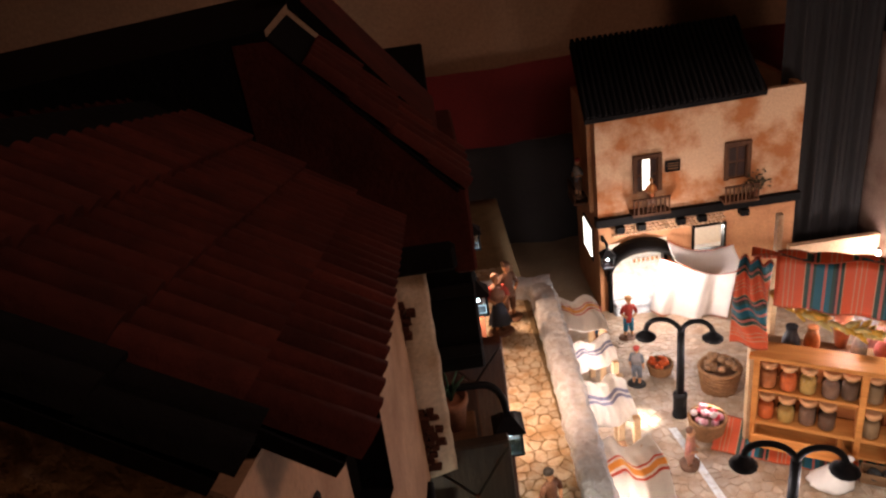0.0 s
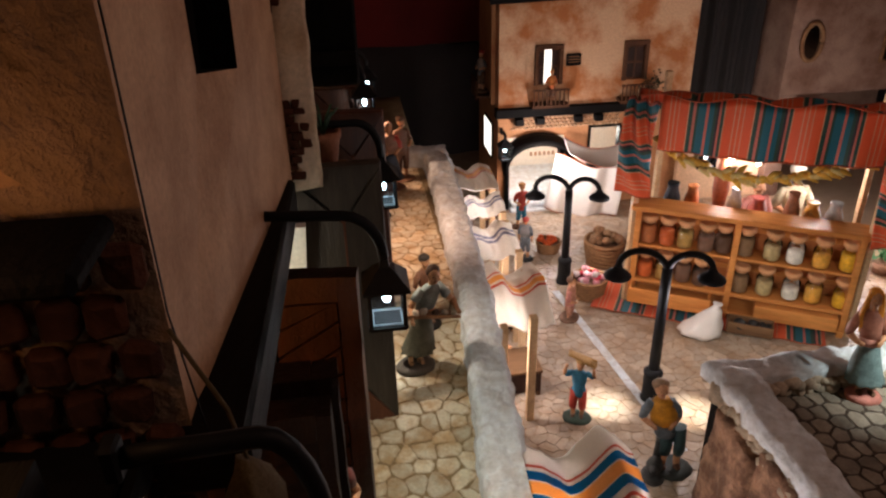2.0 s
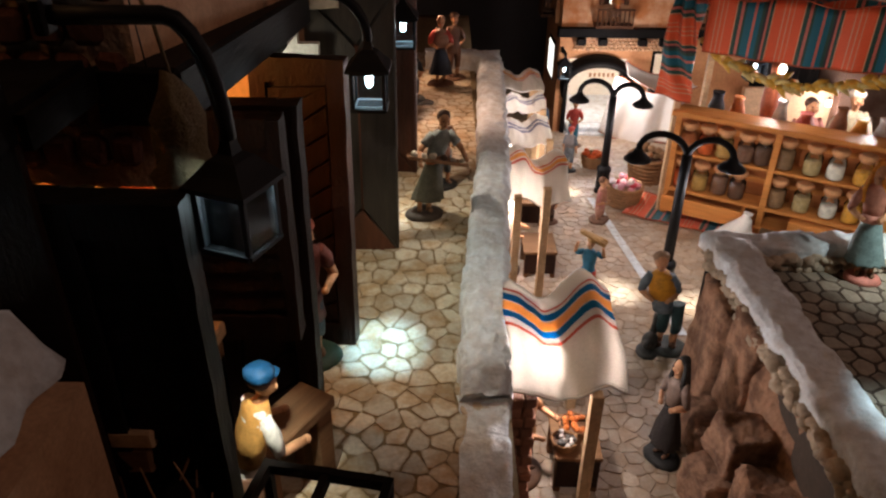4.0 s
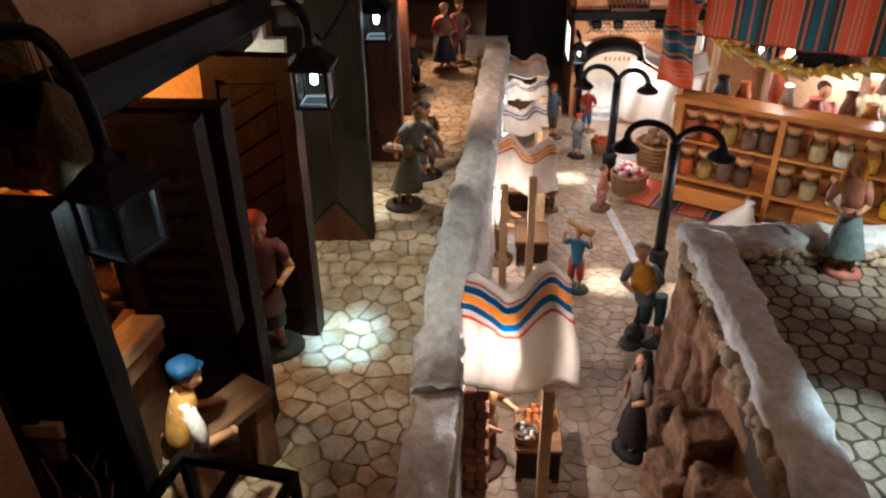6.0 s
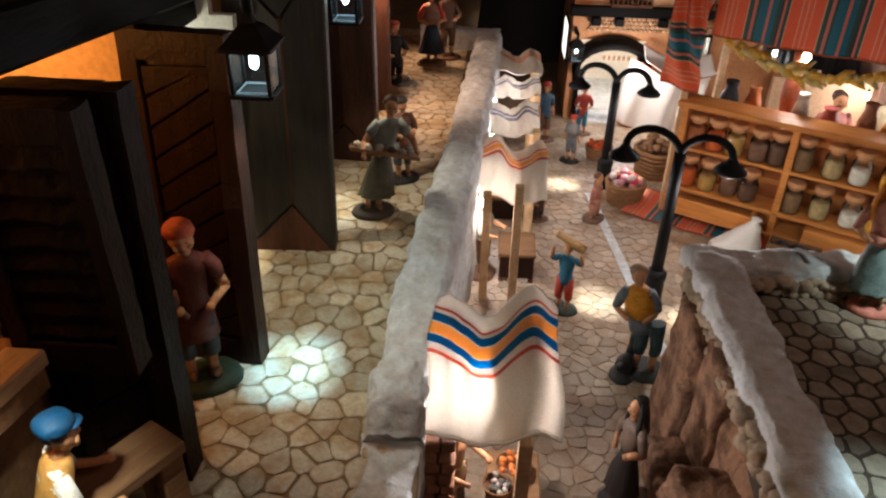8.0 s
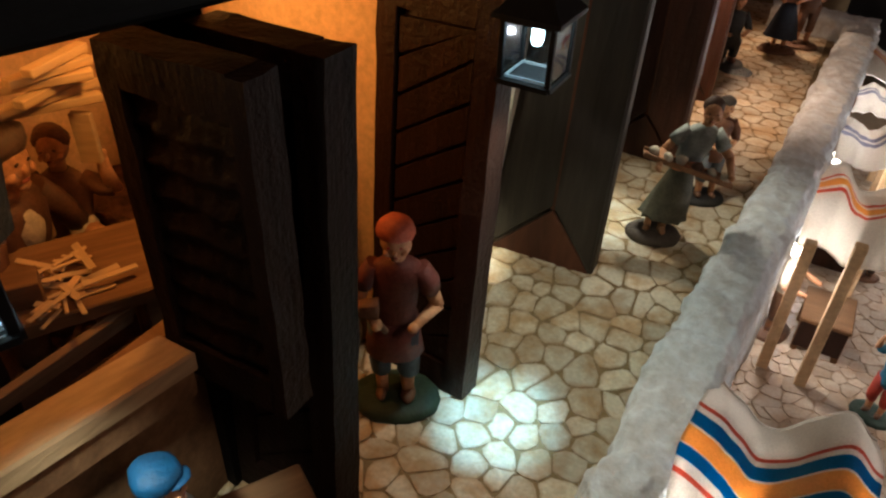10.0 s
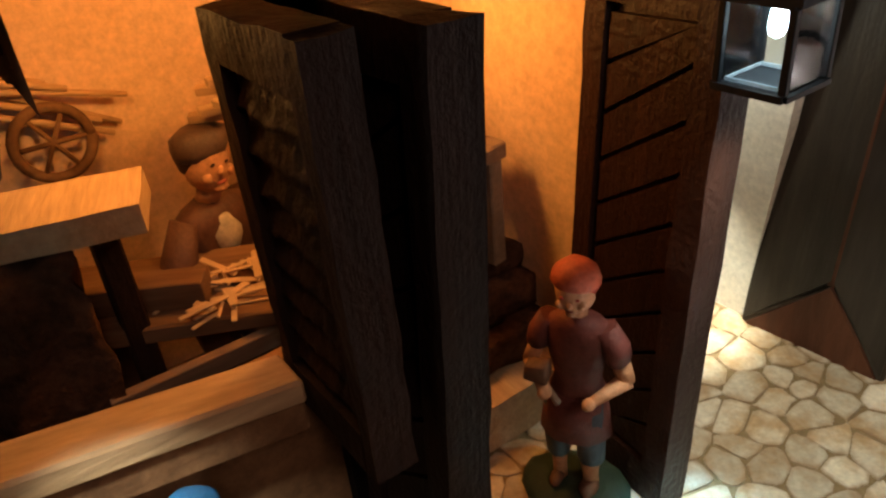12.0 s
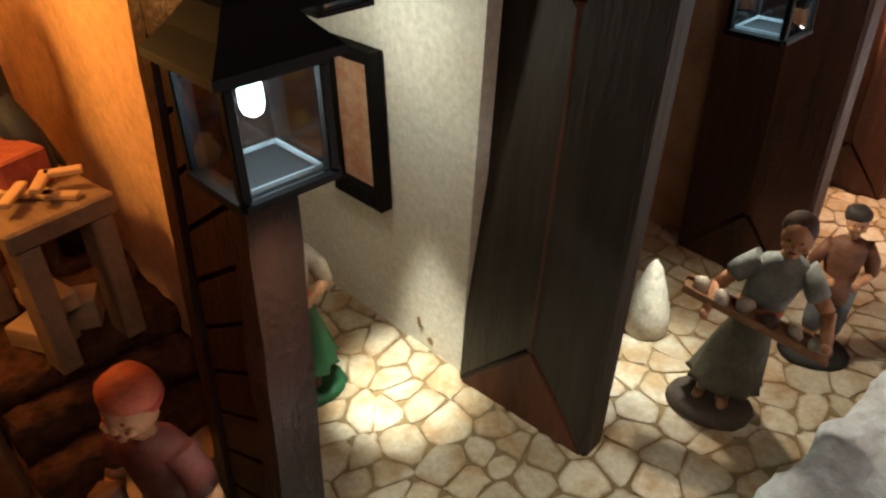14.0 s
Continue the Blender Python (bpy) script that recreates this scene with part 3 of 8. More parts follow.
random.seed(4)
pts = []
for i in range(104):
    y = -0.2 + 0.66 * i / 104
    for z in (0.004, 0.011):
        pts.append((0.388 + random.uniform(-0.002, 0.002), y + random.uniform(-0.002, 0.002), z + random.uniform(-0.002, 0.002), random.uniform(0.0045, 0.0078)))
        pts.append((0.424 + random.uniform(-0.002, 0.002), y + random.uniform(-0.002, 0.002), z - 0.002, random.uniform(0.003, 0.005)))
rubble("rubble_stones", parapet_a, pts, "small rubble stones bedded under the coping")
pts = []
for i in range(76):
    x = 0.39 + 0.55 * i / 76
    for z in (0.004, 0.011):
        pts.append((x + random.uniform(-0.002, 0.002), 0.449 + random.uniform(-0.002, 0.002), z + random.uniform(-0.002, 0.002), random.uniform(0.0045, 0.0072)))
        pts.append((x, 0.479, z - 0.003, random.uniform(0.003, 0.005)))
rubble("rubble_stones", parapet_b, pts, "small rubble stones bedded under the coping")

# rock face under the terrace
bm = bmesh.new()
g = sheet(bm, 30, 90, lambda u, v: bumpy(bumpy((0.392 - 0.010 * u, -0.25 + v * 0.70, 0.006 - u * 0.130), 0.010, 18, 21.0), 0.004, 60, 4.0))
rock_face = setting("wall_rock", bm, M_ROCK, "brown rock face under the terrace parapet", True)

BOULDERS = [(0.390, 0.405, -0.058, 0.017, 0.030, 0.062), (0.396, 0.352, -0.050, 0.016, 0.022, 0.066), (0.372, 0.352, -0.104, 0.016, 0.022, 0.024), (0.376, 0.290, -0.055, 0.023, 0.017, 0.021), (0.386, 0.302, -0.100, 0.020, 0.022, 0.030), (0.352, 0.288, -0.101, 0.011, 0.019, 0.021), (0.378, 0.244, -0.066, 0.022, 0.020, 0.015), (0.362, 0.240, -0.102, 0.020, 0.020, 0.018), (0.384, 0.190, -0.050, 0.022, 0.026, 0.024), (0.372, 0.190, -0.100, 0.024, 0.024, 0.022), (0.378, 0.120, -0.08, 0.026, 0.034, 0.036)]
for i, (x, y, z, rx, ry, rz) in enumerate(BOULDERS):
    bm = bmesh.new()
    vs = box(bm, -rx, rx, -ry, ry, -rz, rz)
    bmesh.ops.subdivide_edges(bm, edges=bm.edges[:], cuts=11, use_grid_fill=True)
    for v in bm.verts:
        k = max(abs(v.co.x) / rx, abs(v.co.y) / ry, abs(v.co.z) / rz)
        q = Vector((v.co.x / rx, v.co.y / ry, v.co.z / rz)).normalized() * 1.25
        v.co = v.co.lerp(Vector((q.x * rx, q.y * ry, q.z * rz)), 0.10)
        v.co = bumpy(bumpy(bumpy(v.co, 0.0045, 34, i * 2.3), 0.0020, 130, i), 0.0012, 330, i)
    ob = tagged(part("boulder", bm, M_ROCK, None, "", True), "rough brown sandstone block in the retaining wall", "rock", "blocks under the terrace")
    ob.location = (x, y, z)
    ob.rotation_euler = (0.06 * math.sin(i), 0.05 * math.cos(i * 2), 0.3 * math.sin(i * 3))

# dark planks in the gap at the terrace corner
bm = bmesh.new()
box(bm, 0.384, 0.396, 0.440, 0.456, -0.13, 0.006, 0.002)
tagged(part("corner_post", bm, M_BEAM), "dark wooden post under the terrace corner", "post")

# ---------------- room around the model ----------------
bm = bmesh.new()
g = sheet(bm, 80, 6, lambda u, v: (-1.2 + u * 3.6, 1.66 + 0.012 * math.sin(u * 70) + 0.006 * math.sin(u * 190), -0.6 + v * 0.665))
backdrop_grey = setting("backdrop_grey", bm, M_GREYCLOTH, "dark grey cloth hanging behind the model", True)
bm = bmesh.new()
g = sheet(bm, 80, 6, lambda u, v: (-1.2 + u * 3.6, 1.645 + 0.010 * math.sin(u * 60) + 0.005 * math.sin(u * 170), 0.062 + v * 0.175 + 0.012 * u))
backdrop_red = setting("backdrop_red", bm, M_REDCLOTH, "dark red valance hanging behind the model", True)
bm = bmesh.new()
box(bm, -1.6, 2.6, 1.70, 1.75, -0.6, 2.0)
box(bm, -1.65, -1.6, -1.4, 1.75, -0.6, 2.0)
box(bm, 2.6, 2.65, -1.4, 1.75, -0.6, 2.0)
box(bm, -1.65, 2.65, -1.45, -1.4, -0.6, 2.0)
setting("wall_room", bm, M_ROOMWALL, "plain brown walls of the dim room")
bm = bmesh.new()
box(bm, -1.65, 2.65, -1.45, 1.75, 2.0, 2.05)
setting("ceiling", bm, M_ROOMWALL, "plain dim ceiling of the room")
bm = bmesh.new()
box(bm, -1.65, 2.65, -1.45, 1.75, -0.65, -0.6)
setting("floor", bm, M_CURTAIN, "dark floor of the room")
# folds of dark curtain beside the inn
bm = bmesh.new()
sheet(bm, 60, 8, lambda u, v: (0.715 + u * 0.180, 1.335 + 0.006 * math.sin(u * 26) + 0.003 * math.sin(u * 57), -0.3 + v * 0.95))
setting("backdrop_curtain", bm, M_CURTAIN, "folds of dark grey curtain beside the houses", True)

# ---------------- near row of houses ----------------
FX = 0.034                                   # face of the shop fronts


def slab(name, bx, material, label):
    bmx = bmesh.new()
    for b in bx:
        box(bmx, *b)
    return setting(name, bmx, material, label)


# upper storey of the near house, with its slit window cut through the plaster
bm = bmesh.new()
EAVE = lambda y: 0.499 - 0.24 * (y - 0.18)
o = [(0.182, 0.237), (0.478, 0.216), (0.478, EAVE(0.478)), (0.182, EAVE(0.182))]
s = [(0.291, 0.345), (0.350, 0.333), (0.362, 0.441), (0.294, 0.456)]
WX = lambda y: 0.028 + 0.017 * max(0.0, y - 0.285) / 0.193
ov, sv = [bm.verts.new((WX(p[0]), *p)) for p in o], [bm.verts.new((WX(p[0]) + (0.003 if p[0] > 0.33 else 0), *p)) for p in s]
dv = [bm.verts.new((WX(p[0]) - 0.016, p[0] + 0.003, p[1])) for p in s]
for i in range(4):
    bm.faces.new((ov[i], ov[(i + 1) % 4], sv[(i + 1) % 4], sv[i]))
    # recess shade is in the colour: the plaster reveals turn black
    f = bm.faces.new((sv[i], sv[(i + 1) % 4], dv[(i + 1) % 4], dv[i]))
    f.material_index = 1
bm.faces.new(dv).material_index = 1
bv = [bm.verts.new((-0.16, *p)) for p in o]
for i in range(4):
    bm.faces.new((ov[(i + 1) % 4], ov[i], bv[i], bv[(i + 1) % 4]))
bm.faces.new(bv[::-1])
wall_near = setting("wall_near_house", bm, [M_PLASTER, M_BLACK], "worn ochre plaster wall of the near house")
window_slit = thing("window_slit", "tall dark recessed slit window in ochre plaster", "window", kind="structure")
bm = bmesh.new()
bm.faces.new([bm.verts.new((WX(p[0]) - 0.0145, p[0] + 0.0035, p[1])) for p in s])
part("pane", bm, M_BLACK, window_slit, "black pane")
bm = bmesh.new()
box(bm, 0.0155, 0.0195, 0.312, 0.316, 0.346, 0.447)
part("glazing_bar", bm, M_BEAM, window_slit)
# rough front gable
bm = bmesh.new()
sheet(bm, 110, 130, lambda u, v: bumpy(bumpy((0.0285 - u * 0.24, 0.181, 0.20 + v * (0.300 + 0.0816 * min(1.0, u * 2.35) - 0.11 * max(0.0, u * 2.35 - 1.0))), 0.0028 * min(1, max(0, u - 0.05) * 9), 55, 7.0), 0.0030 * min(1, max(0, u - 0.05) * 9), 170, 1.0))
wall_gable = setting("wall_gable", bm, M_STUCCO, "rough orange-brown stucco gable of the near house", True)
# ledge added to keep the gable lamp off the bricks below
bm = bmesh.new()
box(bm, -0.22, 0.022, 0.140, 0.1772, 0.328, 0.335, 0.002)
setting("trim_ledge", bm, M_BLACK, "black ledge added on the gable under its lamp")
random.seed(3)
for r in range(7):
    for c in range(6):
        w = random.uniform(-0.001, 0.001)
        bm = bmesh.new()
        x1 = 0.0265 - c * 0.0142 - (0.007 if r % 2 else 0) + w
        box(bm, x1 - 0.0122, x1, 0.1725, 0.1795, 0.212 + r * 0.0166, 0.2258 + r * 0.0166, 0.0024)
        for v in bm.verts:
            v.co = bumpy(v.co, 0.0016, 150, r * 3.0 + c)
        part("brick", bm, M_BRICKDARK, wall_gable)
cable = thing("cable", "thin dark cable hanging down the house corner", "cable")
bm = bmesh.new()
tube(bm, [(0.0305, 0.178, 0.46), (0.0310, 0.177, 0.38), (0.0300, 0.178, 0.30), (0.036, 0.172, 0.255)], 0.00035, 5)
part("wire", bm, M_IRON, cable)
# iron bar, wire and grey disc stand for a lantern's shadow on the gable
hook = thing("shadow_disc", "round grey disc on a black bar, standing in for a lantern shadow", "disc")
bm = bmesh.new()
tube(bm, [(0.010, 0.1730, 0.4545), (0.018, 0.1715, 0.4575), (0.0255, 0.1730, 0.4605)], [0.0016, 0.0020, 0.0016], 8)
box(bm, 0.0165, 0.0195, 0.1715, 0.1800, 0.4555, 0.4590, 0.0004)
part("hook_bar", bm, M_IRON, hook)
bm = bmesh.new()
tube(bm, [(0.018, 0.1710, 0.457), (0.0160, 0.1720, 0.448), (0.0140, 0.1735, 0.438)], 0.0005, 5)
part("wire", bm, M_SHADOWGREY, hook)
bm = bmesh.new()
lathe(bm, (0, 0, 0), [(0.0110, -0.0012), (0.0118, 0.0), (0.0110, 0.0012), (0.0040, 0.0018)], 26)
bmesh.ops.rotate(bm, verts=bm.verts[:], cent=(0, 0, 0), matrix=Matrix.Rotation(math.pi / 2, 3, "X"))
bmesh.ops.translate(bm, verts=bm.verts[:], vec=(0.0125, 0.1750, 0.4265))
part("disc", bm, M_SHADOWGREY, hook, "dull grey disc")
# shape of bare brick where plaster has fallen
patch = thing("bare_brick_patch", "patch of bare dark brick where plaster fell off", "brickwork")
bm = bmesh.new()
cells = []
for r in range(6):
    for c in range(4):
        y, z = 0.209 + c * 0.0105 + (0.005 if r % 2 else 0), 0.408 + r * 0.0065
        if ((y + 0.004 - 0.228) / 0.015) ** 2 + ((z + 0.003 - 0.430) / 0.012) ** 2 < 1.0:
            cells.append((y, z))
patch_back = bmesh.new()
sheet(patch_back, 2, 24, lambda u, v: (0.0286, 0.228 + (0.017 + 0.003 * math.sin(v * 31)) * u * math.cos(v * 2 * math.pi), 0.430 + (0.015 + 0.004 * math.sin(v * 19)) * u * math.sin(v * 2 * math.pi)))
part("mortar", patch_back, M_BLACK, patch)
bm.free()
for i, (y, z) in enumerate(cells):
    bm = bmesh.new()
    box(bm, 0.0272, 0.0292, y, y + 0.0098, z, z + 0.0061)
    for v in bm.verts:
        v.co = bumpy(v.co, 0.0016, 160, i * 0.3)
    part("brick", bm, M_BRICKDARK, patch)


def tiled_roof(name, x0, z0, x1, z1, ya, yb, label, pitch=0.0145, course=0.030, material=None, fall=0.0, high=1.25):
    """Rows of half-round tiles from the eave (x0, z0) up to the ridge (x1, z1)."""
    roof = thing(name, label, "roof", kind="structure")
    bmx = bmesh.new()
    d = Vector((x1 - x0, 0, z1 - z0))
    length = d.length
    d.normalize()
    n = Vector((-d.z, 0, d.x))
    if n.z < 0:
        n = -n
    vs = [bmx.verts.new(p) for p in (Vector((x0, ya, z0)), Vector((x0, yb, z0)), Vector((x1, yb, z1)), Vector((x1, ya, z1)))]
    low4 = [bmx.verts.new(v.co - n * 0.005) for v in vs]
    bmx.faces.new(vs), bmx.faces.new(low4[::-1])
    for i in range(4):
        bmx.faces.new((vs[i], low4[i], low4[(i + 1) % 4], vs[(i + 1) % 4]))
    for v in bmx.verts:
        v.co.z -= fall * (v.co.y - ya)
    part("deck", bmx, M_BLACK, roof)
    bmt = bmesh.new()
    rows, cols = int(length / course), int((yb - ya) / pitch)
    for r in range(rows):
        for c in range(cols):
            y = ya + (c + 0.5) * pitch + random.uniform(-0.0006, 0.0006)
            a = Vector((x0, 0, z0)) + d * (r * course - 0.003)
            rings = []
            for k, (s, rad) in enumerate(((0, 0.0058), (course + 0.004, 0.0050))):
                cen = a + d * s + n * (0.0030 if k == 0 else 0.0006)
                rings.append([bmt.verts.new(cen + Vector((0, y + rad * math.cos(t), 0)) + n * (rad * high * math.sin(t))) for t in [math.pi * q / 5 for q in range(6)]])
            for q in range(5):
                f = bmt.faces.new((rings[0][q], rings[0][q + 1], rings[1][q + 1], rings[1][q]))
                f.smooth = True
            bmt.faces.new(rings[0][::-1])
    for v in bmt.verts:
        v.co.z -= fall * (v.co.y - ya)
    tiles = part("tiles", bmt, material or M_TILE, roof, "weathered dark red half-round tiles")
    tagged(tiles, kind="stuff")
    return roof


random.seed(5)
tiled_roof("roof_near", 0.051, 0.4890, -0.075, 0.5898, 0.199, 0.476, "dark red tiled roof of the near house", pitch=0.0125, course=0.034, fall=0.22, high=1.75)
# the rows nearest the gable end are black instead of red
tiled_roof("roof_near_verge", 0.029, 0.5110, -0.075, 0.5942, 0.175, 0.1985, "black tile rows along the near gable", pitch=0.0115, course=0.034, material=M_BLACK, fall=0.22, high=1.4)
tiled_roof("roof_near_back", -0.212, 0.4859, -0.0765, 0.5942, 0.175, 0.476, "dark red tiled far slope of the near house", pitch=0.0125, course=0.034, fall=0.22)
steep = tiled_roof("roof_second", 0.096, 0.445, 0.0, 0.553, 0.478, 0.560, "steep dark red tiled roof of the second house")
# solid wedge: its faces below the sheet are black for the shaded gap
bm = bmesh.new()
vs = [bm.verts.new(p) for p in ((0.088, 0.562, 0.458), (0.001, 0.562, 0.556), (0.002, 0.562, 0.571), (0.088, 0.66, 0.458), (0.001, 0.66, 0.556), (0.002, 0.66, 0.571))]
for f in ((0, 1, 2), (3, 5, 4), (0, 2, 5, 3), (1, 4, 5, 2), (0, 3, 4, 1)):
    bm.faces.new([vs[i] for i in f]).material_index = 1 if f == (0, 2, 5, 3) else 0
part("raised_sheet", bm, [M_BLACK, M_TILE], steep, "lifted red roof sheet, the shaded gap below coloured black")
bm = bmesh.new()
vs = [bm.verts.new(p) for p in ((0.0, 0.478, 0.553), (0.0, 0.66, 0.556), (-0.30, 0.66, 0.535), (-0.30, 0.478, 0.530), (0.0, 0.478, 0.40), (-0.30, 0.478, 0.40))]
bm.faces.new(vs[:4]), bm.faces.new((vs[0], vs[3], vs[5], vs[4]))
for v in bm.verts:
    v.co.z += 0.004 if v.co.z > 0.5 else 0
part("back_slope", bm, M_BLACK, steep, "black far slope")
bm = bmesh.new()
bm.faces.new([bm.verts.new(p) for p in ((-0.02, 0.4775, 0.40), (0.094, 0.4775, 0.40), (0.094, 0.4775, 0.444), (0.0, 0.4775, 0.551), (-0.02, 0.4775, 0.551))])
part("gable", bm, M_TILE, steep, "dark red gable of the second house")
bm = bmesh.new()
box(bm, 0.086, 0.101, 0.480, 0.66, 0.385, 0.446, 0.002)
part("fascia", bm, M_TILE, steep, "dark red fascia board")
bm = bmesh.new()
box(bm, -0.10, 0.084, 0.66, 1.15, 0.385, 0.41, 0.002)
part("flat_deck", bm, M_BLACK, steep, "black flat roof boards")

# second house: white corner pier with fallen plaster, then wall
slab("wall_second_house", [(-0.16, 0.034, 0.478, 0.515, 0.215, 0.40), (-0.16, 0.052, 0.515, 1.15, 0.230, 0.40)], M_PLASTER, "worn plaster wall of the second house")
bm = bmesh.new()
sheet(bm, 10, 60, lambda u, v: bumpy((0.036 + u * 0.030, 0.4795 + 0.010 * max(0.0, u - 0.4), 0.212 + v * 0.185), 0.0014, 60, 3.0), thick=0.012)
setting("trim_corner", bm, M_CORNER, "pale plaster corner strip of the second house", True)
bm = bmesh.new()
box(bm, -0.1, 0.088, 0.472, 0.53, 0.392, 0.412, 0.003)
setting("trim_eave", bm, M_BLACK, "black eave board of the second house")

chips = thing("exposed_bricks", "two patches of exposed dark brick on a pale plaster corner", "brickwork")
random.seed(17)
for x0, x1, z0, z1, k in ((0.0395, 0.0500, 0.328, 0.378, 0.75), (0.0365, 0.0580, 0.226, 0.286, 1.0)):
    for r in range(int((z1 - z0) / 0.0058)):
        z = z0 + r * 0.0058 + random.uniform(-0.0006, 0.0006)
        x = x0 + random.uniform(0.0, 0.004) + (0.003 if r % 2 else 0)
        while x < x1 - random.uniform(0.0, 0.008):
            w = random.uniform(0.0055, 0.0085) * k
            bm = bmesh.new()
            box(bm, x, x + w, 0.4752, 0.4790, z - 0.0026, z + 0.0026, 0.0006)
            for v in bm.verts:
                v.co = bumpy(v.co, 0.0014, 170, r * 1.3 + x * 90)
            part("brick", bm, M_BRICKDARK, chips)
            x += w + 0.0008

# long black lintel beam over the shop fronts
bm = bmesh.new()
vs = box(bm, 0.012, 0.048, 0.172, 0.460, 0.0, 0.024, 0.002)
for v in bm.verts:
    v.co.z += 0.2295 - 0.13 * (v.co.y - 0.18) if v.co.y < 0.36 else 0.2061
setting("trim_lintel", bm, M_BEAM, "long black wooden lintel over the shop fronts")

# shop front piers and dividing walls of the workshop
slab("wall_shop_pier", [(0.000, 0.0172, 0.2405, 0.2660, -0.012, 0.215)], M_BEAM, "narrow black timber pier between two leaves")
slab("wall_shop_jamb", [(0.0, 0.026, 0.370, 0.378, -0.012, 0.22)], M_PLASTER, "ochre plaster jamb of the workshop door")
slab("trim_fascia", [(0.0126, 0.0158, 0.1185, 0.1715, 0.242, 0.2545)], M_BEAM, "black fascia board along the workshop ceiling")
slab("wall_shop_transom", [(0.020, 0.026, 0.3785, 0.4698, 0.186, 0.2055)], M_BEAM, "black transom board over the second shop")
slab("wall_shop_breast", [(-0.002, 0.012, 0.1195, 0.2402, -0.012, 0.090)], M_LOG, "dark brown boards under the workshop window")
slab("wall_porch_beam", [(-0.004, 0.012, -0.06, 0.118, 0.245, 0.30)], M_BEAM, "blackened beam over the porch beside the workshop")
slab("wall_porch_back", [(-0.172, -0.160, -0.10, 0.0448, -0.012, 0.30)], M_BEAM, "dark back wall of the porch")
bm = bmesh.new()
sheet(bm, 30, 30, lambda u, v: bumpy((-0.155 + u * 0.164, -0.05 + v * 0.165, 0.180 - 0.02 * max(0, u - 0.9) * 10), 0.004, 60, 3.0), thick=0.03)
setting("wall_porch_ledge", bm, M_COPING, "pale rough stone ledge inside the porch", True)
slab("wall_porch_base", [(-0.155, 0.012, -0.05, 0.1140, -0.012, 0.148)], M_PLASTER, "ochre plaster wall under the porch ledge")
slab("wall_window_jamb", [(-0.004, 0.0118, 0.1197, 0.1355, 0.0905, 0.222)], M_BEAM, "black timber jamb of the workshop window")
slab("wall_workshop_back", [(-0.172, -0.160, 0.045, 0.378, -0.012, 0.25)], M_OCHRE, "orange-lit ochre back wall of the workshop")
slab("wall_workshop_side", [(-0.160, 0.020, 0.3682, 0.3698, -0.012, 0.25)], M_OCHRE, "orange-lit ochre side wall of the workshop")
slab("wall_workshop_end", [(-0.160, 0.0115, 0.1155, 0.1193, -0.012, 0.245)], M_DOOR2, "dark board end wall of the workshop")
slab("ceiling_workshop", [(-0.172, 0.0115, 0.045, 0.378, 0.245, 0.250)], M_OCHRE, "low ceiling of the workshop")
slab("roof_workshop", [(-0.172, 0.0112, 0.1155, 0.1735, 0.2505, 0.257)], M_BLACK, "black boards over the workshop")
slab("floor_workshop", [(-0.160, -0.0025, 0.048, 0.368, -0.0115, -0.009)], M_LOG, "dark floor boards of the workshop")
bm = bmesh.new()
box(bm, -0.125, FX, 0.4705, 0.4785, -0.012, 0.235)
wedge = [[bm.verts.new((x, y, z)) for x, z in ((FX - 0.002, 0.0), (FX + 0.0015, 0.0), (FX + 0.0165, 0.188), (FX - 0.002, 0.188))] for y in (0.4702, 0.4780)]
bm.faces.new(wedge[0]), bm.faces.new(wedge[1][::-1])
for i in range(4):
    bm.faces.new((wedge[0][i], wedge[1][i], wedge[1][(i + 1) % 4], wedge[0][(i + 1) % 4]))
bmesh.ops.recalc_face_normals(bm, faces=bm.faces[:])
setting("wall_second_shop_side", bm, M_WHITE, "white plaster wall of the second shop with a slanting end")
for nm, q in (("wall_second_shop_back", (-0.135, -0.1252, 0.378, 0.478, -0.012, 0.235)), ("wall_second_shop_near", (-0.125, 0.030, 0.370, 0.372, -0.012, 0.235))):
    slab(nm, [q], M_WHITE, "white plaster wall of the second shop")
slab("ceiling_second_shop", [(-0.125, 0.034, 0.372, 0.4705, 0.225, 0.235)], M_WHITE, "low ceiling of the second shop")
for nm, q in (("wall_third_shop_back", (-0.10, -0.0902, 0.48, 1.15, -0.03, 0.24)), ("wall_third_shop_pier", (-0.09, 0.048, 0.655, 0.675, -0.03, 0.24)), ("wall_fourth_shop_pier", (-0.09, 0.050, 0.80, 0.84, -0.03, 0.24)), ("wall_fifth_shop_pier", (-0.09, 0.050, 0.97, 1.15, -0.03, 0.24))):
    slab(nm, [q], M_PLASTER, "ochre plaster wall of the far shops")
slab("ceiling_third_shop", [(-0.10, 0.052, 0.4785, 1.15, 0.222, 0.230)], M_PLASTER, "low ceiling of the far shops")

# window sill of the workshop
bm = bmesh.new()
vs = box(bm, 0.0105, 0.030, 0.1197, 0.2255, 0.0905, 0.100, 0.0012)
for v in bm.verts:
    v.co.z += 0.017 * (0.214 - v.co.y) / 0.10
setting("window_sill", bm, M_PINE, "thick pale pine window sill of the workshop")
bm = bmesh.new()
vs = box(bm, 0.0125, 0.027, 0.1197, 0.2255, 0.076, 0.0902, 0.0012)
for v in bm.verts:
    v.co.z += 0.017 * (0.214 - v.co.y) / 0.10
setting("trim_sill", bm, M_LOG, "brown moulding under the workshop window sill")


# ---------------- doors and shutters ----------------


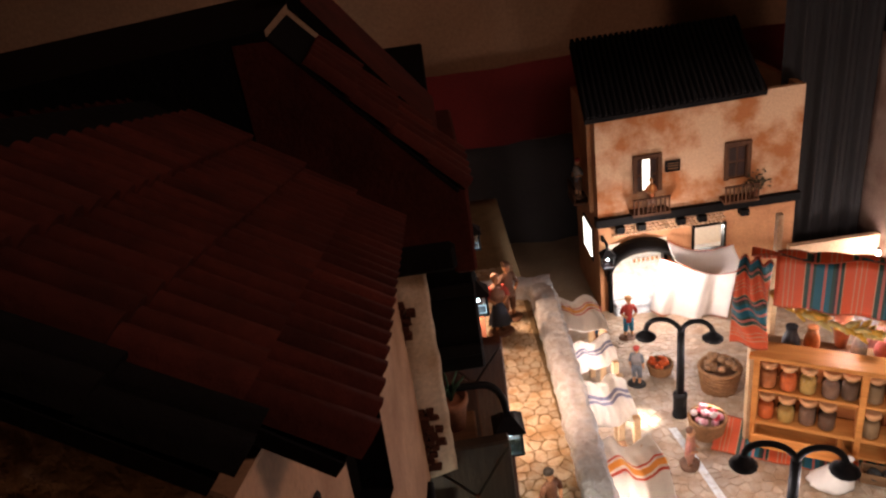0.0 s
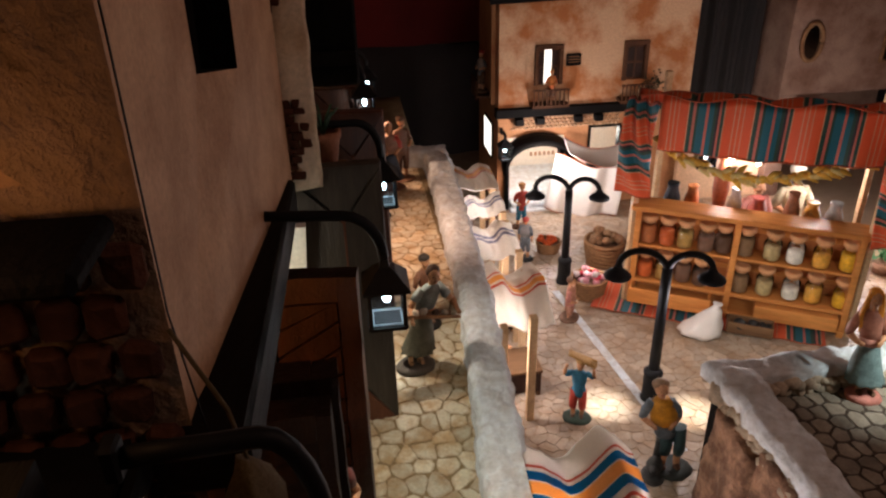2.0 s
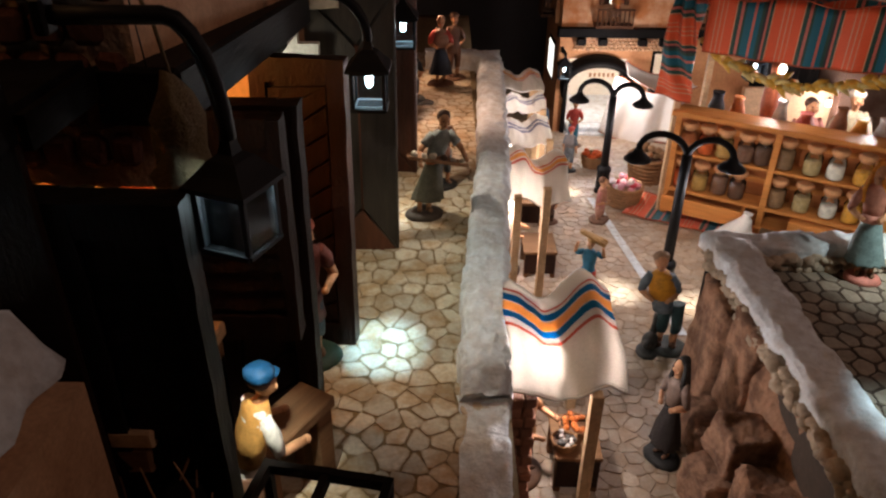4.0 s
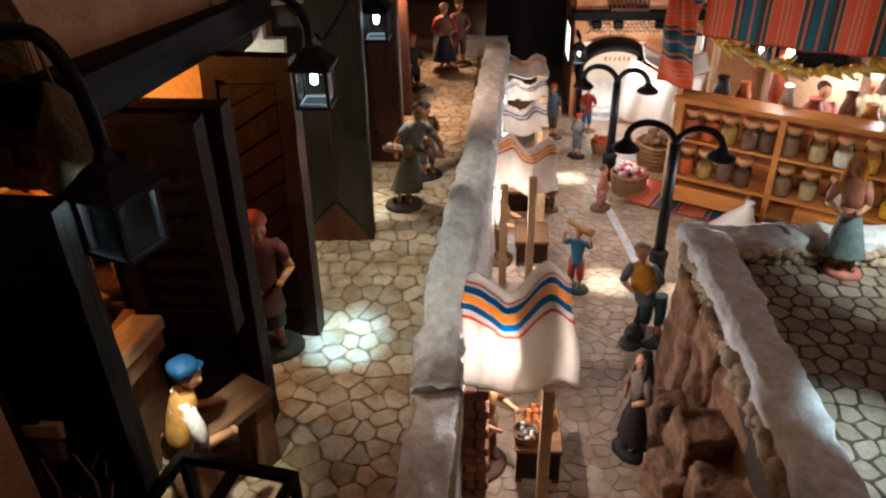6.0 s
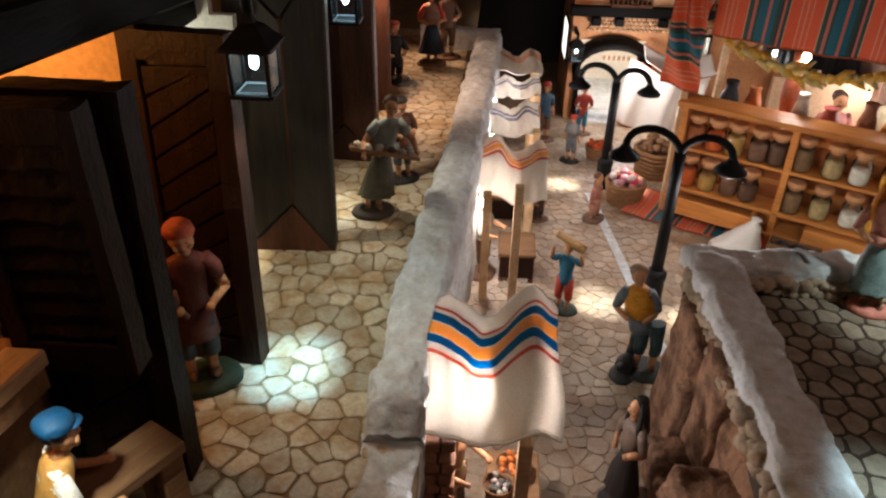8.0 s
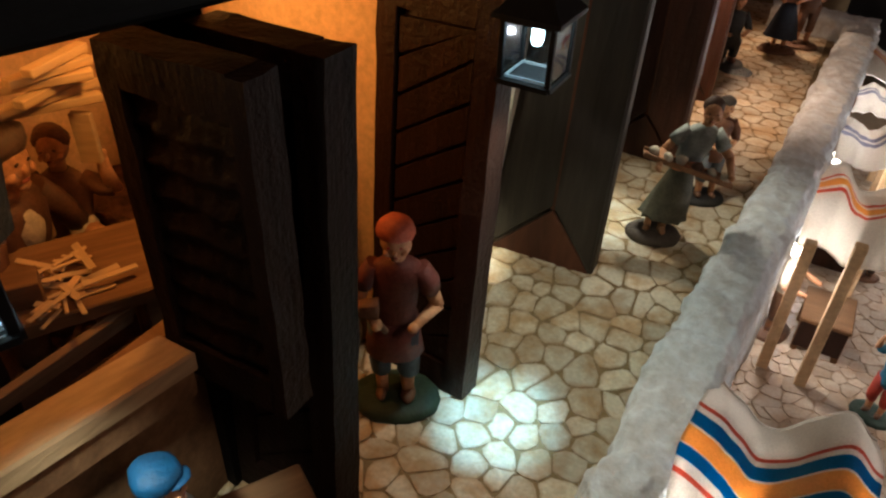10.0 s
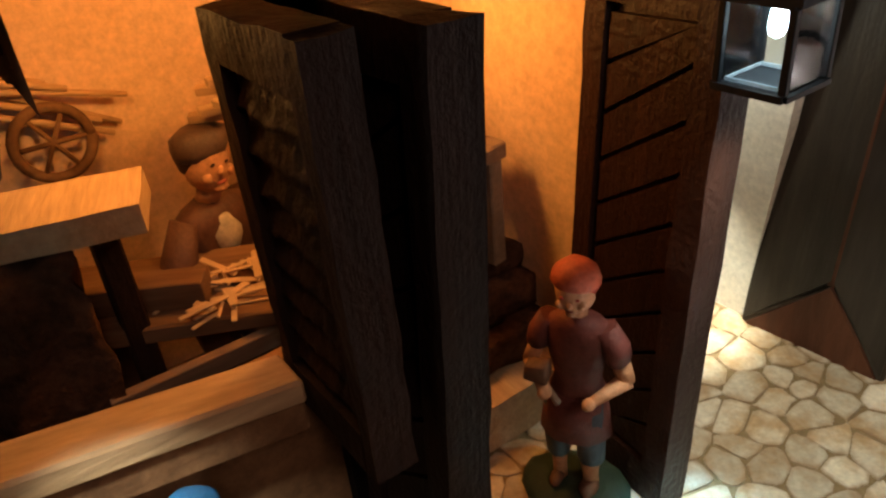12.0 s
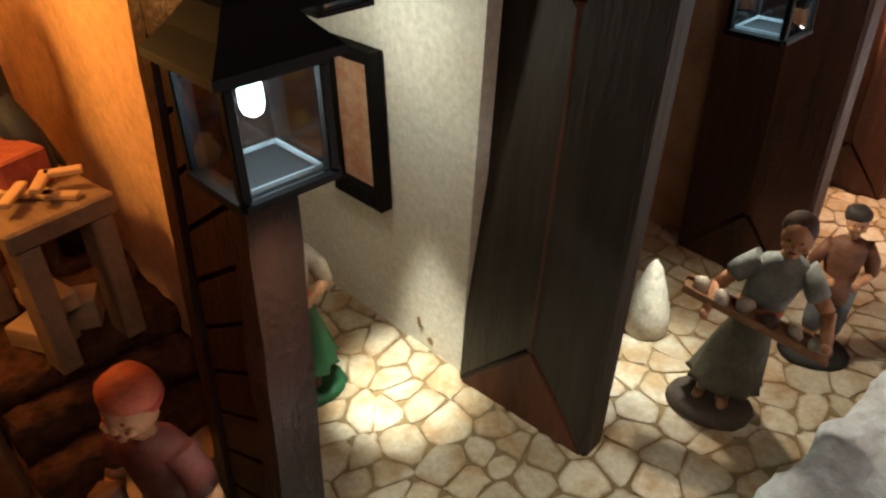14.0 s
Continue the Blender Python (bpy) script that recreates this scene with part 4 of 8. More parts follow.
def louvred_shutter(name, hinge, end, z0, z1, thick, material, label, rows=8):
    """A leaf with a frame round carved, bark-like slats, standing open."""
    a, b = Vector((*hinge, 0)), Vector((*end, 0))
    w = (b - a).length
    t = thing(name, label, "shutter")
    t.location = (hinge[0], hinge[1], z0)
    t.rotation_euler = (0, 0, math.atan2(b.y - a.y, b.x - a.x))
    h, fr = z1 - z0, 0.0080
    for nm, q in (("stile", (0, fr, -thick / 2, thick / 2, 0, h)), ("stile", (w - fr * 0.8, w, -thick / 2, thick / 2, 0, h)), ("rail", (fr, w - fr * 0.8, -thick / 2, thick / 2, 0, 0.016)), ("rail", (fr, w - fr * 0.8, -thick / 2, thick / 2, h - 0.014, h)), ("panel", (fr, w - fr * 0.8, -thick * 0.2, thick * 0.25, 0.016, h - 0.014))):
        bmx = bmesh.new()
        rough_box(bmx, *q, 0.0006 if nm != "panel" else 0.0004, hinge[1] * 30 + q[0] * 50)
        part(nm, bmx, material, t)
    step = (h - 0.034) / rows
    for i in range(rows):
        bmx = bmesh.new()
        z = 0.018 + i * step
        sheet(bmx, 26, 8, lambda u, v: bumpy((fr + 0.0008 + u * (w - 1.8 * fr - 0.0016), -thick * 0.16 - 0.0036 * (1 - v) * min(1.0, v * 9), z + v * step * 0.97 + 0.0008 * math.sin(u * 9 + i)), 0.0009, 260, i * 1.3))
        part("slat", bmx, material, t, "", True)
    return t


louvred_shutter("window_shutter", (0.0135, 0.233), (0.071, 0.233), 0.084, 0.214, 0.014, M_DOOR2, "dark brown carved window shutter standing open")
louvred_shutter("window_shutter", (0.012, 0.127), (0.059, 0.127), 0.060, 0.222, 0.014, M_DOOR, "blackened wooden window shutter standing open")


def plank_door(name, hinge, end, z0, z1, thick, material, label, slats=8, face=-1, tilt=0.0):
    """A door leaf with a frame round slanting planks."""
    a, b = Vector((*hinge, 0)), Vector((*end, 0))
    w, h = (b - a).length, z1 - z0
    t = thing(name, label, "door")
    t.location = (hinge[0], hinge[1], z0)
    t.rotation_euler = (tilt, 0, math.atan2(b.y - a.y, b.x - a.x))
    fl, fr = 0.010, 0.012
    for nm, q in (("stile", (0, fl, -thick / 2, thick / 2, 0, h)), ("stile", (w - fr, w, -thick / 2, thick / 2, 0, h)), ("rail", (fl, w - fr, -thick / 2, thick / 2, 0, 0.018)), ("rail", (fl, w - fr, -thick / 2, thick / 2, h - 0.016, h)), ("backboard", (fl, w - fr, -thick * 0.15, thick * 0.3, 0.018, h - 0.016))):
        bmx = bmesh.new()
        rough_box(bmx, *q, 0.0006 if nm != "backboard" else 0.0003, hinge[1] * 30 + q[0] * 50)
        part(nm, bmx, material, t)
    zb, zt = 0.020, h - 0.018
    rise = (w - fl - fr) * 0.62
    step = (zt - zb + rise) / slats
    for i in range(slats):
        bmx = bmesh.new()
        lo, hi = zb - rise + i * step, zb - rise + (i + 1) * step - 0.0022
        def clampz(z):
            return min(zt, max(zb, z))
        x0, x1 = fl + 0.0012, w - fr - 0.0012
        quad = [(x0, clampz(lo)), (x1, clampz(lo + rise)), (x1, clampz(hi + rise)), (x0, clampz(hi))]
        if quad[2][1] - quad[1][1] < 0.002 and quad[3][1] - quad[0][1] < 0.002:
            continue
        y = face * thick * 0.36
        top = [bmx.verts.new((x, y, z)) for x, z in quad]
        bot = [bmx.verts.new((x, 0, z)) for x, z in quad]
        bmx.faces.new(top)
        for k in range(4):
            bmx.faces.new((top[k], bot[k], bot[(k + 1) % 4], top[(k + 1) % 4]))
        bmesh.ops.recalc_face_normals(bmx, faces=bmx.faces[:])
        part("plank", bmx, material, t)
    return t


plank_door("workshop_door", (0.018, 0.2520), (0.074, 0.2525), -0.009, 0.211, 0.017, M_DOOR2, "blackened wooden workshop door leaf standing open", tilt=-0.055)
plank_door("workshop_door", (0.022, 0.3565), (0.0850, 0.3500), -0.009, 0.2075, 0.014, M_DOORRED, "dark red-brown door leaf with slanting planks standing open", slats=11, tilt=-0.055)


def hipped_door(name, hinge, end, z0, z1, thick, materials, label, tilt=0.0):
    """A leaf whose face rises in four mitred facets to an upright ridge."""
    a, b = Vector((*hinge, 0)), Vector((*end, 0))
    w, h = (b - a).length, z1 - z0
    t = thing(name, label, "door")
    t.location = (hinge[0], hinge[1], z0)
    t.rotation_euler = (tilt, 0, math.atan2(b.y - a.y, b.x - a.x))
    bmx = bmesh.new()
    box(bmx, 0, w, -thick / 2, thick / 2, 0, h, 0.0012)
    part("leaf", bmx, materials[0], t)
    for s in (-1, 1):
        y0, y1 = s * thick / 2, s * (thick / 2 + 0.0045)
        r = w * 0.57
        hb = w * 0.58
        c = [(0.001, y0, 0.001), (w - 0.001, y0, 0.001), (w - 0.001, y0, h - 0.001), (0.001, y0, h - 0.001)]
        e, f = (r, y1, hb), (r, y1, h - hb)
        gap = 0.0007
        for nm, poly, mm in (("facet", (c[0], e, f, c[3]), 0), ("facet", (c[1], c[2], f, e), 0), ("foot_facet", (c[0], c[1], e), 1), ("head_facet", (c[3], f, c[2]), 0)):
            mid = Vector((0, 0, 0))
            for p in poly:
                mid += Vector(p) / len(poly)
            bf = bmesh.new()
            lo = [bf.verts.new(Vector(p).lerp(mid, 0.02) - Vector((0, s * 0.0015, 0))) for p in poly]
            hi = [bf.verts.new(Vector(p).lerp(mid, 0.035) + Vector((0, s * gap, 0))) for p in poly]
            bf.faces.new(hi)
            for k in range(len(poly)):
                bf.faces.new((lo[k], lo[(k + 1) % len(poly)], hi[(k + 1) % len(poly)], hi[k]))
            bmesh.ops.recalc_face_normals(bf, faces=bf.faces[:])
            part(nm, bf, materials[mm], t)
        bf = bmesh.new()
        tube(bf, [(r, y1 - s * 0.0016, hb), (r, y1 - s * 0.0016, h - hb)], 0.0026, 6)
        part("ridge_strip", bf, M_WORN, t, "worn reddish ridge strip")
    return t


hipped_door("shop_door", (0.037, 0.4730), (0.110, 0.4760), 0.001, 0.226, 0.012, (M_DOORGREY, M_WORN), "grey-brown mitred panel door standing open", tilt=-0.11)
hipped_door("shop_door", (0.050, 0.645), (0.120, 0.640), 0.006, 0.222, 0.012, (M_DOORSHOP, M_DOORSHOP), "red-brown mitred panel door standing open")
hipped_door("shop_door", (0.050, 0.790), (0.112, 0.792), 0.002, 0.205, 0.012, (M_DOORSHOP, M_DOORSHOP), "red-brown mitred panel door standing open")
# black wooden shutter high on the second house
bm = bmesh.new()
box(bm, 0.062, 0.099, 0.522, 0.536, 0.276, 0.372, 0.002)
upper_shutter = thing("upper_shutter", "black wooden shutter standing open high on a wall", "shutter")
part("leaf", bm, M_BEAM, upper_shutter)
for z in (0.292, 0.345):
    bm = bmesh.new()
    box(bm, 0.063, 0.098, 0.5185, 0.5215, z, z + 0.010, 0.0008)
    part("batten", bm, M_DOOR, upper_shutter)
    bm = bmesh.new()
    box(bm, 0.050, 0.066, 0.5225, 0.5265, z + 0.002, z + 0.007)
    part("hinge", bm, M_IRON, upper_shutter)

M_TIN = mat("dull_tin", (0.035, 0.038, 0.042), 0.7, 0.3, scale=90, fine=500, bump=0.2)

# ---------------- lanterns and street lamps ----------------


def lantern(place, arm_from, label, group, lit=True, arm=True, turn=0.0):
    """A square glazed lantern hanging from a curved iron arm."""
    x, y, z = place
    t = thing("wall_lantern", label, "lantern", group, place=place)
    hw, zb, zt = 0.0100, -0.0125, 0.0095
    for nm, z0, z1, w in (("base_ring", zb - 0.002, zb, hw + 0.0006), ("top_ring", zt, zt + 0.002, hw + 0.0006)):
        b = bmesh.new()
        for s in (-1, 1):
            box(b, -w, w, s * w - 0.0011, s * w + 0.0011, z0, z1)
            box(b, s * w - 0.0011, s * w + 0.0011, -w, w, z0 + 0.0002, z1 - 0.0002)
        part(nm, b, M_IRON, t)
    for sx in (-1, 1):
        for sy in (-1, 1):
            b = bmesh.new()
            box(b, sx * hw - 0.0011, sx * hw + 0.0011, sy * hw - 0.0011, sy * hw + 0.0011, zb, zt, 0.0003)
            part("corner_post", b, M_IRON, t)
    for ax, s in ((0, 1), (0, -1), (1, 1), (1, -1)):
        b = bmesh.new()
        if ax == 0:
            box(b, s * hw - 0.0003, s * hw + 0.0003, -hw, hw, zb, zt)
        else:
            box(b, -hw, hw, s * hw - 0.0003, s * hw + 0.0003, zb, zt)
        p = part("pane", b, M_GLASS, t)
        p.visible_shadow = False
    b = bmesh.new()
    lathe(b, (0, 0, 0), [(0.0195, zt + 0.0015), (0.0192, zt + 0.0032), (0.0135, zt + 0.0075), (0.0085, zt + 0.012), (0.0045, zt + 0.014), (0.0025, zt + 0.020)], 4)
    bmesh.ops.rotate(b, verts=b.verts[:], cent=(0, 0, 0), matrix=Matrix.Rotation(math.pi / 4, 3, "Z"))
    for f in b.faces:
        f.smooth = False
    part("roof", b, M_IRON, t)
    b = bmesh.new()
    box(b, -hw, hw, -hw, hw, zb - 0.0012, zb - 0.0002)
    part("floor_plate", b, M_TIN, t, "dull grey floor plate")
    # pale strips paint in the light that the pane edges catch
    for s, ax in ((-1, 0), (1, 0), (-1, 1), (1, 1)):
        b = bmesh.new()
        e = hw - 0.0016
        if ax:
            box(b, -e, e, s * e - 0.0003, s * e + 0.0003, zb + 0.0002, zb + 0.0012)
        else:
            box(b, s * e - 0.0003, s * e + 0.0003, -e, e, zb + 0.0003, zb + 0.0011)
        part("glass_edge", b, M_GLINT, t, "pale strip standing for light caught in a pane edge")
    b = bmesh.new()
    lathe(b, (0, 0, 0), [(0.0022, 0.0070), (0.0026, 0.0085), (0.0026, 0.0112)], 10)
    part("socket", b, M_IRON, t)
    if lit:
        b = bmesh.new()
        lathe(b, (0, 0, 0), [(0.0006, -0.0012), (0.0019, -0.0004), (0.0025, 0.0014), (0.0024, 0.0050), (0.0020, 0.0069)], 10)
        d = part("diode", b, M_DIODE, t, "glowing cool white diode")
        d.visible_shadow = False
    if arm:
        a = Vector(arm_from) - Vector(place)
        top = Vector((0, 0, zt + 0.019))
        b = bmesh.new()
        pts = [a, a.lerp(Vector((0, 0, a.z)), 0.35), a.lerp(Vector((0, 0, a.z)), 0.70)]
        e = a.lerp(Vector((0, 0, a.z)), 0.70)
        for k in range(1, 7):
            q = k / 6 * math.pi / 2
            pts.append(Vector((e.x * (1 - math.sin(q)), e.y * (1 - math.sin(q)), top.z + (a.z - top.z) * math.cos(q))))
        tube(b, pts, 0.0032, 8)
        part("arm", b, M_IRON, t)
        b = bmesh.new()
        box(b, a.x - 0.004, a.x + 0.001, a.y - 0.004, a.y + 0.004, a.z - 0.006, a.z + 0.006, 0.001)
        part("wall_plate", b, M_IRON, t)
    for child in t.children:
        if child.name.split(".")[0] not in ("arm", "wall_plate"):
            child.rotation_euler = (0, 0, radians(turn))
    return t


LG = "lanterns along the shops"
lantern((0.102, 0.350, 0.193), (0.031, 0.361, 0.248), "black iron lantern with glowing diode by the workshop", LG)
lantern((0.0735, 0.1395, 0.2105), (0.022, 0.136, 0.282), "black iron lantern with bright glass edges beside a dark shutter", LG, turn=-21)
lantern((0.112, 0.552, 0.180), (0.050, 0.553, 0.238), "black iron lantern with glowing diode beside an ochre wall", LG)
lantern((0.106, 0.768, 0.190), (0.050, 0.770, 0.240), "black iron lantern with glowing diode far along the shops", LG)
lantern((0.117, 1.020, 0.145), (0.050, 1.022, 0.195), "black iron lantern with warm light beyond the far shops", LG)
# out-of-view lantern, added as a fixture for the porch ledge light
lantern((-0.050, 0.070, 0.250), (-0.10, 0.070, 0.28), "added out-of-view black lantern over the porch ledge", LG)
lantern((0.556, 0.850, 0.066), (0.556, 0.880, 0.10), "small black lantern hanging in the spice stall", LG)
lantern((0.374, 1.268, -0.062), (0.374, 1.296, -0.03), "small black lantern at the inn corner", LG)
lantern((0.014, 0.430, 0.196), (0.0, 0.430, 0.225), "small black lantern hanging inside the second shop", LG, arm=False)


def double_lamp(place, a, b, fork, label):
    """A street lamp whose post forks into two arched arms with bell heads."""
    t = thing("street_lamp", label, "street lamp", "double street lamps", place=place)
    f = fork - place[2]
    bmx = bmesh.new()
    lathe(bmx, (0, 0, 0), [(0.0115, 0), (0.0115, 0.004), (0.0100, 0.006), (0.0100, 0.034), (0.0108, 0.036), (0.0108, 0.040), (0.0070, 0.044)], 12)
    part("foot", bmx, M_IRON, t)
    bmx = bmesh.new()
    lathe(bmx, (0, 0, 0), [(0.0062, 0.042), (0.0058, f * 0.6), (0.0056, f)], 10)
    part("post", bmx, M_IRON, t)
    for p in (a, b):
        d = Vector((p[0] - place[0], p[1] - place[1], 0))
        pts = []
        for k in range(13):
            q = k / 12
            ang = math.pi * (1 - q * 1.02)
            pts.append(Vector((d.x * (0.5 + 0.5 * math.cos(ang)), d.y * (0.5 + 0.5 * math.cos(ang)), f - 0.004 + 0.021 * math.sin(max(0, math.pi - ang)) + 0.004 * q)))
        bmx = bmesh.new()
        tube(bmx, pts, 0.0036, 8)
        part("arm", bmx, M_IRON, t)
        bmx = bmesh.new()
        lathe(bmx, (d.x, d.y, p[2] - place[2]), [(0.0145, -0.006), (0.0150, -0.0045), (0.0105, 0.000), (0.006, 0.003), (0.0042, 0.007)], 14)
        head = part("lamp_head", bmx, M_IRON, t)
        bmx = bmesh.new()
        ball(bmx, (d.x, d.y, p[2] - place[2] - 0.007), 0.0045, 0.0045, 0.003, u=8, v=5)
        d2 = part("diode", bmx, M_DIODE, head)
        d2.visible_shadow = False
    return t


double_lamp((0.405, 0.612, low(0.61)), (0.358, 0.629, 0.033), (0.449, 0.599, 0.036), 0.041, "black iron double-armed street lamp by the terrace")
double_lamp((0.390, 0.912, low(0.91)), (0.345, 0.930, -0.002), (0.430, 0.898, 0.002), 0.006, "black iron double-armed street lamp before the inn")

# ---------------- stalls under awnings along the low wall ----------------


WAVE = [(0.0, 0.35), (0.10, 0.30), (0.22, -0.20), (0.36, -0.85), (0.46, -1.0), (0.56, -0.70), (0.68, 0.55), (0.76, 0.95), (0.84, 0.85), (0.93, 0.35), (1.0, 0.15)]


def wave(u):
    """Cross-section of the stiffened cloth: a valley and one crest, smoothed."""
    return sum(ramp_at(WAVE, min(1.0, max(0.0, u + d))) for d in (-0.05, -0.025, 0.0, 0.025, 0.05)) / 5


def awning(name, x0, x1, y0, y1, z, sag, material, label, skew=0.0, lift=0.0, droop=0.008, back=0.010, seed=0.0, flip=False):
    """Stiffened cloth: a deep valley beside a crest, drooping at the front and dipping behind."""
    t = thing(name, label, "awning", "awnings along the low wall")
    bmx = bmesh.new()

    def f(u, v):
        x = x0 + u * (x1 - x0) + 0.004 * noise.noise(Vector((v * 3, seed, 0)))
        y = y0 + v * (y1 - y0) + skew * (u - 0.5) + 0.004 * noise.noise(Vector((u * 5, seed, 2.0)))
        w = sag * wave(1 - u if flip else u) * (0.45 + 0.55 * min(1.0, v * 2.2))
        end = -droop * max(0, 0.42 - v) / 0.42 - back * max(0, v - 0.75) / 0.25
        ripple = 0.0022 * noise.noise(Vector((u * 9 + seed, v * 4, seed)))
        return (Vector((x, y, z + w + end + lift * (u - 0.5) + ripple)), (u, v))

    sheet(bmx, 44, 44, f, thick=0.0010)
    part("cloth", bmx, material, t, "", True)
    for v in (0.0, 1.0):
        bmx = bmesh.new()
        tube(bmx, [f(u / 24, v)[0] for u in range(25)], 0.0009, 6)
        part("hem", bmx, M_SHEET, t)
    return t


awning("stall_awning", 0.197, 0.280, 0.286, 0.412, 0.018, 0.0165, M_AWN_BLUE, "white awning with blue and gold bands", droop=0.022, back=0.012, seed=1.0)
awning("stall_awning", 0.222, 0.288, 0.612, 0.722, 0.006, 0.0110, M_AWN_ORANGE, "white awning with orange bands", droop=0.022, seed=2.0, flip=True)
awning("stall_awning", 0.229, 0.286, 0.760, 0.850, 0.002, 0.0065, M_AWN_GREY, "white awning with grey bands", droop=0.012, seed=3.0)
awning("stall_awning", 0.234, 0.292, 0.872, 0.940, 0.003, 0.006, M_AWN_GREY, "white awning with a pale grey edge", skew=0.02, seed=4.0, flip=True)
awning("stall_awning", 0.236, 0.296, 0.962, 1.060, 0.005, 0.0075, M_AWN_ORANGE, "white awning with orange bands", skew=-0.02, seed=5.0)


def prop(x, y, z1, label="slender pale wooden awning pole"):
    t = thing("awning_pole", label, "pole", "awning poles", place=(x, y, low(y)))
    bmx = bmesh.new()
    box(bmx, -0.0042, 0.0042, -0.0042, 0.0042, 0, z1 - low(y), 0.0006)
    part("shaft", bmx, M_PINE, t)
    return t


for x, y, z1 in ((0.259, 0.286, -0.004), (0.268, 0.405, 0.012), (0.260, 0.600, 0.006), (0.276, 0.705, 0.0), (0.282, 0.760, -0.002), (0.284, 0.845, -0.002), (0.287, 0.880, -0.004), (0.29, 0.97, -0.002), (0.29, 1.05, -0.004), (0.230, 0.606, -0.006)):
    prop(x, y, z1)


def bare_bulb(place, label="bare glowing bulb hanging under an awning"):
    t = thing("stall_bulb", label, "light bulb", "bulbs of the stalls", place=place)
    bmx = bmesh.new()
    lathe(bmx, (0, 0, 0), [(0.0015, -0.006), (0.004, -0.004), (0.0052, 0.0), (0.004, 0.0035), (0.0022, 0.006)], 12)
    b = part("bulb", bmx, M_BULB, t)
    b.visible_shadow = False
    bmx = bmesh.new()
    lathe(bmx, (0, 0, 0), [(0.0026, 0.006), (0.0026, 0.010), (0.001, 0.0105), (0.001, 0.013)], 8)
    part("socket", bmx, M_IRON, t)
    return t


bare_bulb((0.2225, 0.627, -0.028))
bare_bulb((0.234, 0.808, -0.030))
bare_bulb((0.593, 0.850, 0.066), "bare glowing bulb hanging in the spice stall")
bare_bulb((0.735, 0.850, 0.052), "bare glowing bulb hanging in the spice stall")
bare_bulb((0.232, 0.334, -0.016))
# this bulb is added in place of a lit patch of wall
bare_bulb((0.868, 1.225, -0.104), "added bulb standing for a brightly lit spot behind the stall")


def counter(name, x0, x1, y0, y1, z0, h, label):
    t = thing(name, label, "table", place=((x0 + x1) / 2, (y0 + y1) / 2, z0))
    a, b = (x1 - x0) / 2, (y1 - y0) / 2
    bmx = bmesh.new()
    box(bmx, -a, a, -b, b, h - 0.004, h, 0.0008)
    part("tabletop", bmx, M_LOG, t)
    for sx in (-1, 1):
        for sy in (-1, 1):
            bmx = bmesh.new()
            box(bmx, sx * (a - 0.004) - 0.0025, sx * (a - 0.004) + 0.0025, sy * (b - 0.004) - 0.0025, sy * (b - 0.004) + 0.0025, 0, h - 0.004)
            part("leg", bmx, M_LOG, t)
    bmx = bmesh.new()
    box(bmx, -a + 0.002, a - 0.002, -b + 0.001, -b + 0.003, 0.006, h - 0.004)
    part("apron", bmx, M_DOORRED, t)
    return t


counter("stall_table", 0.238, 0.275, 0.300, 0.350, low(0.32), 0.038, "small brown market table under the blue awning")
counter("stall_table", 0.245, 0.285, 0.640, 0.690, low(0.66), 0.036, "small brown market table under the orange awning")
counter("stall_table", 0.235, 0.285, 0.78, 0.83, low(0.8), 0.036, "small brown market table under the grey awning")

# ---------------- figurines ----------------


CAPBLUE = (0.007, 0.060, 0.15)


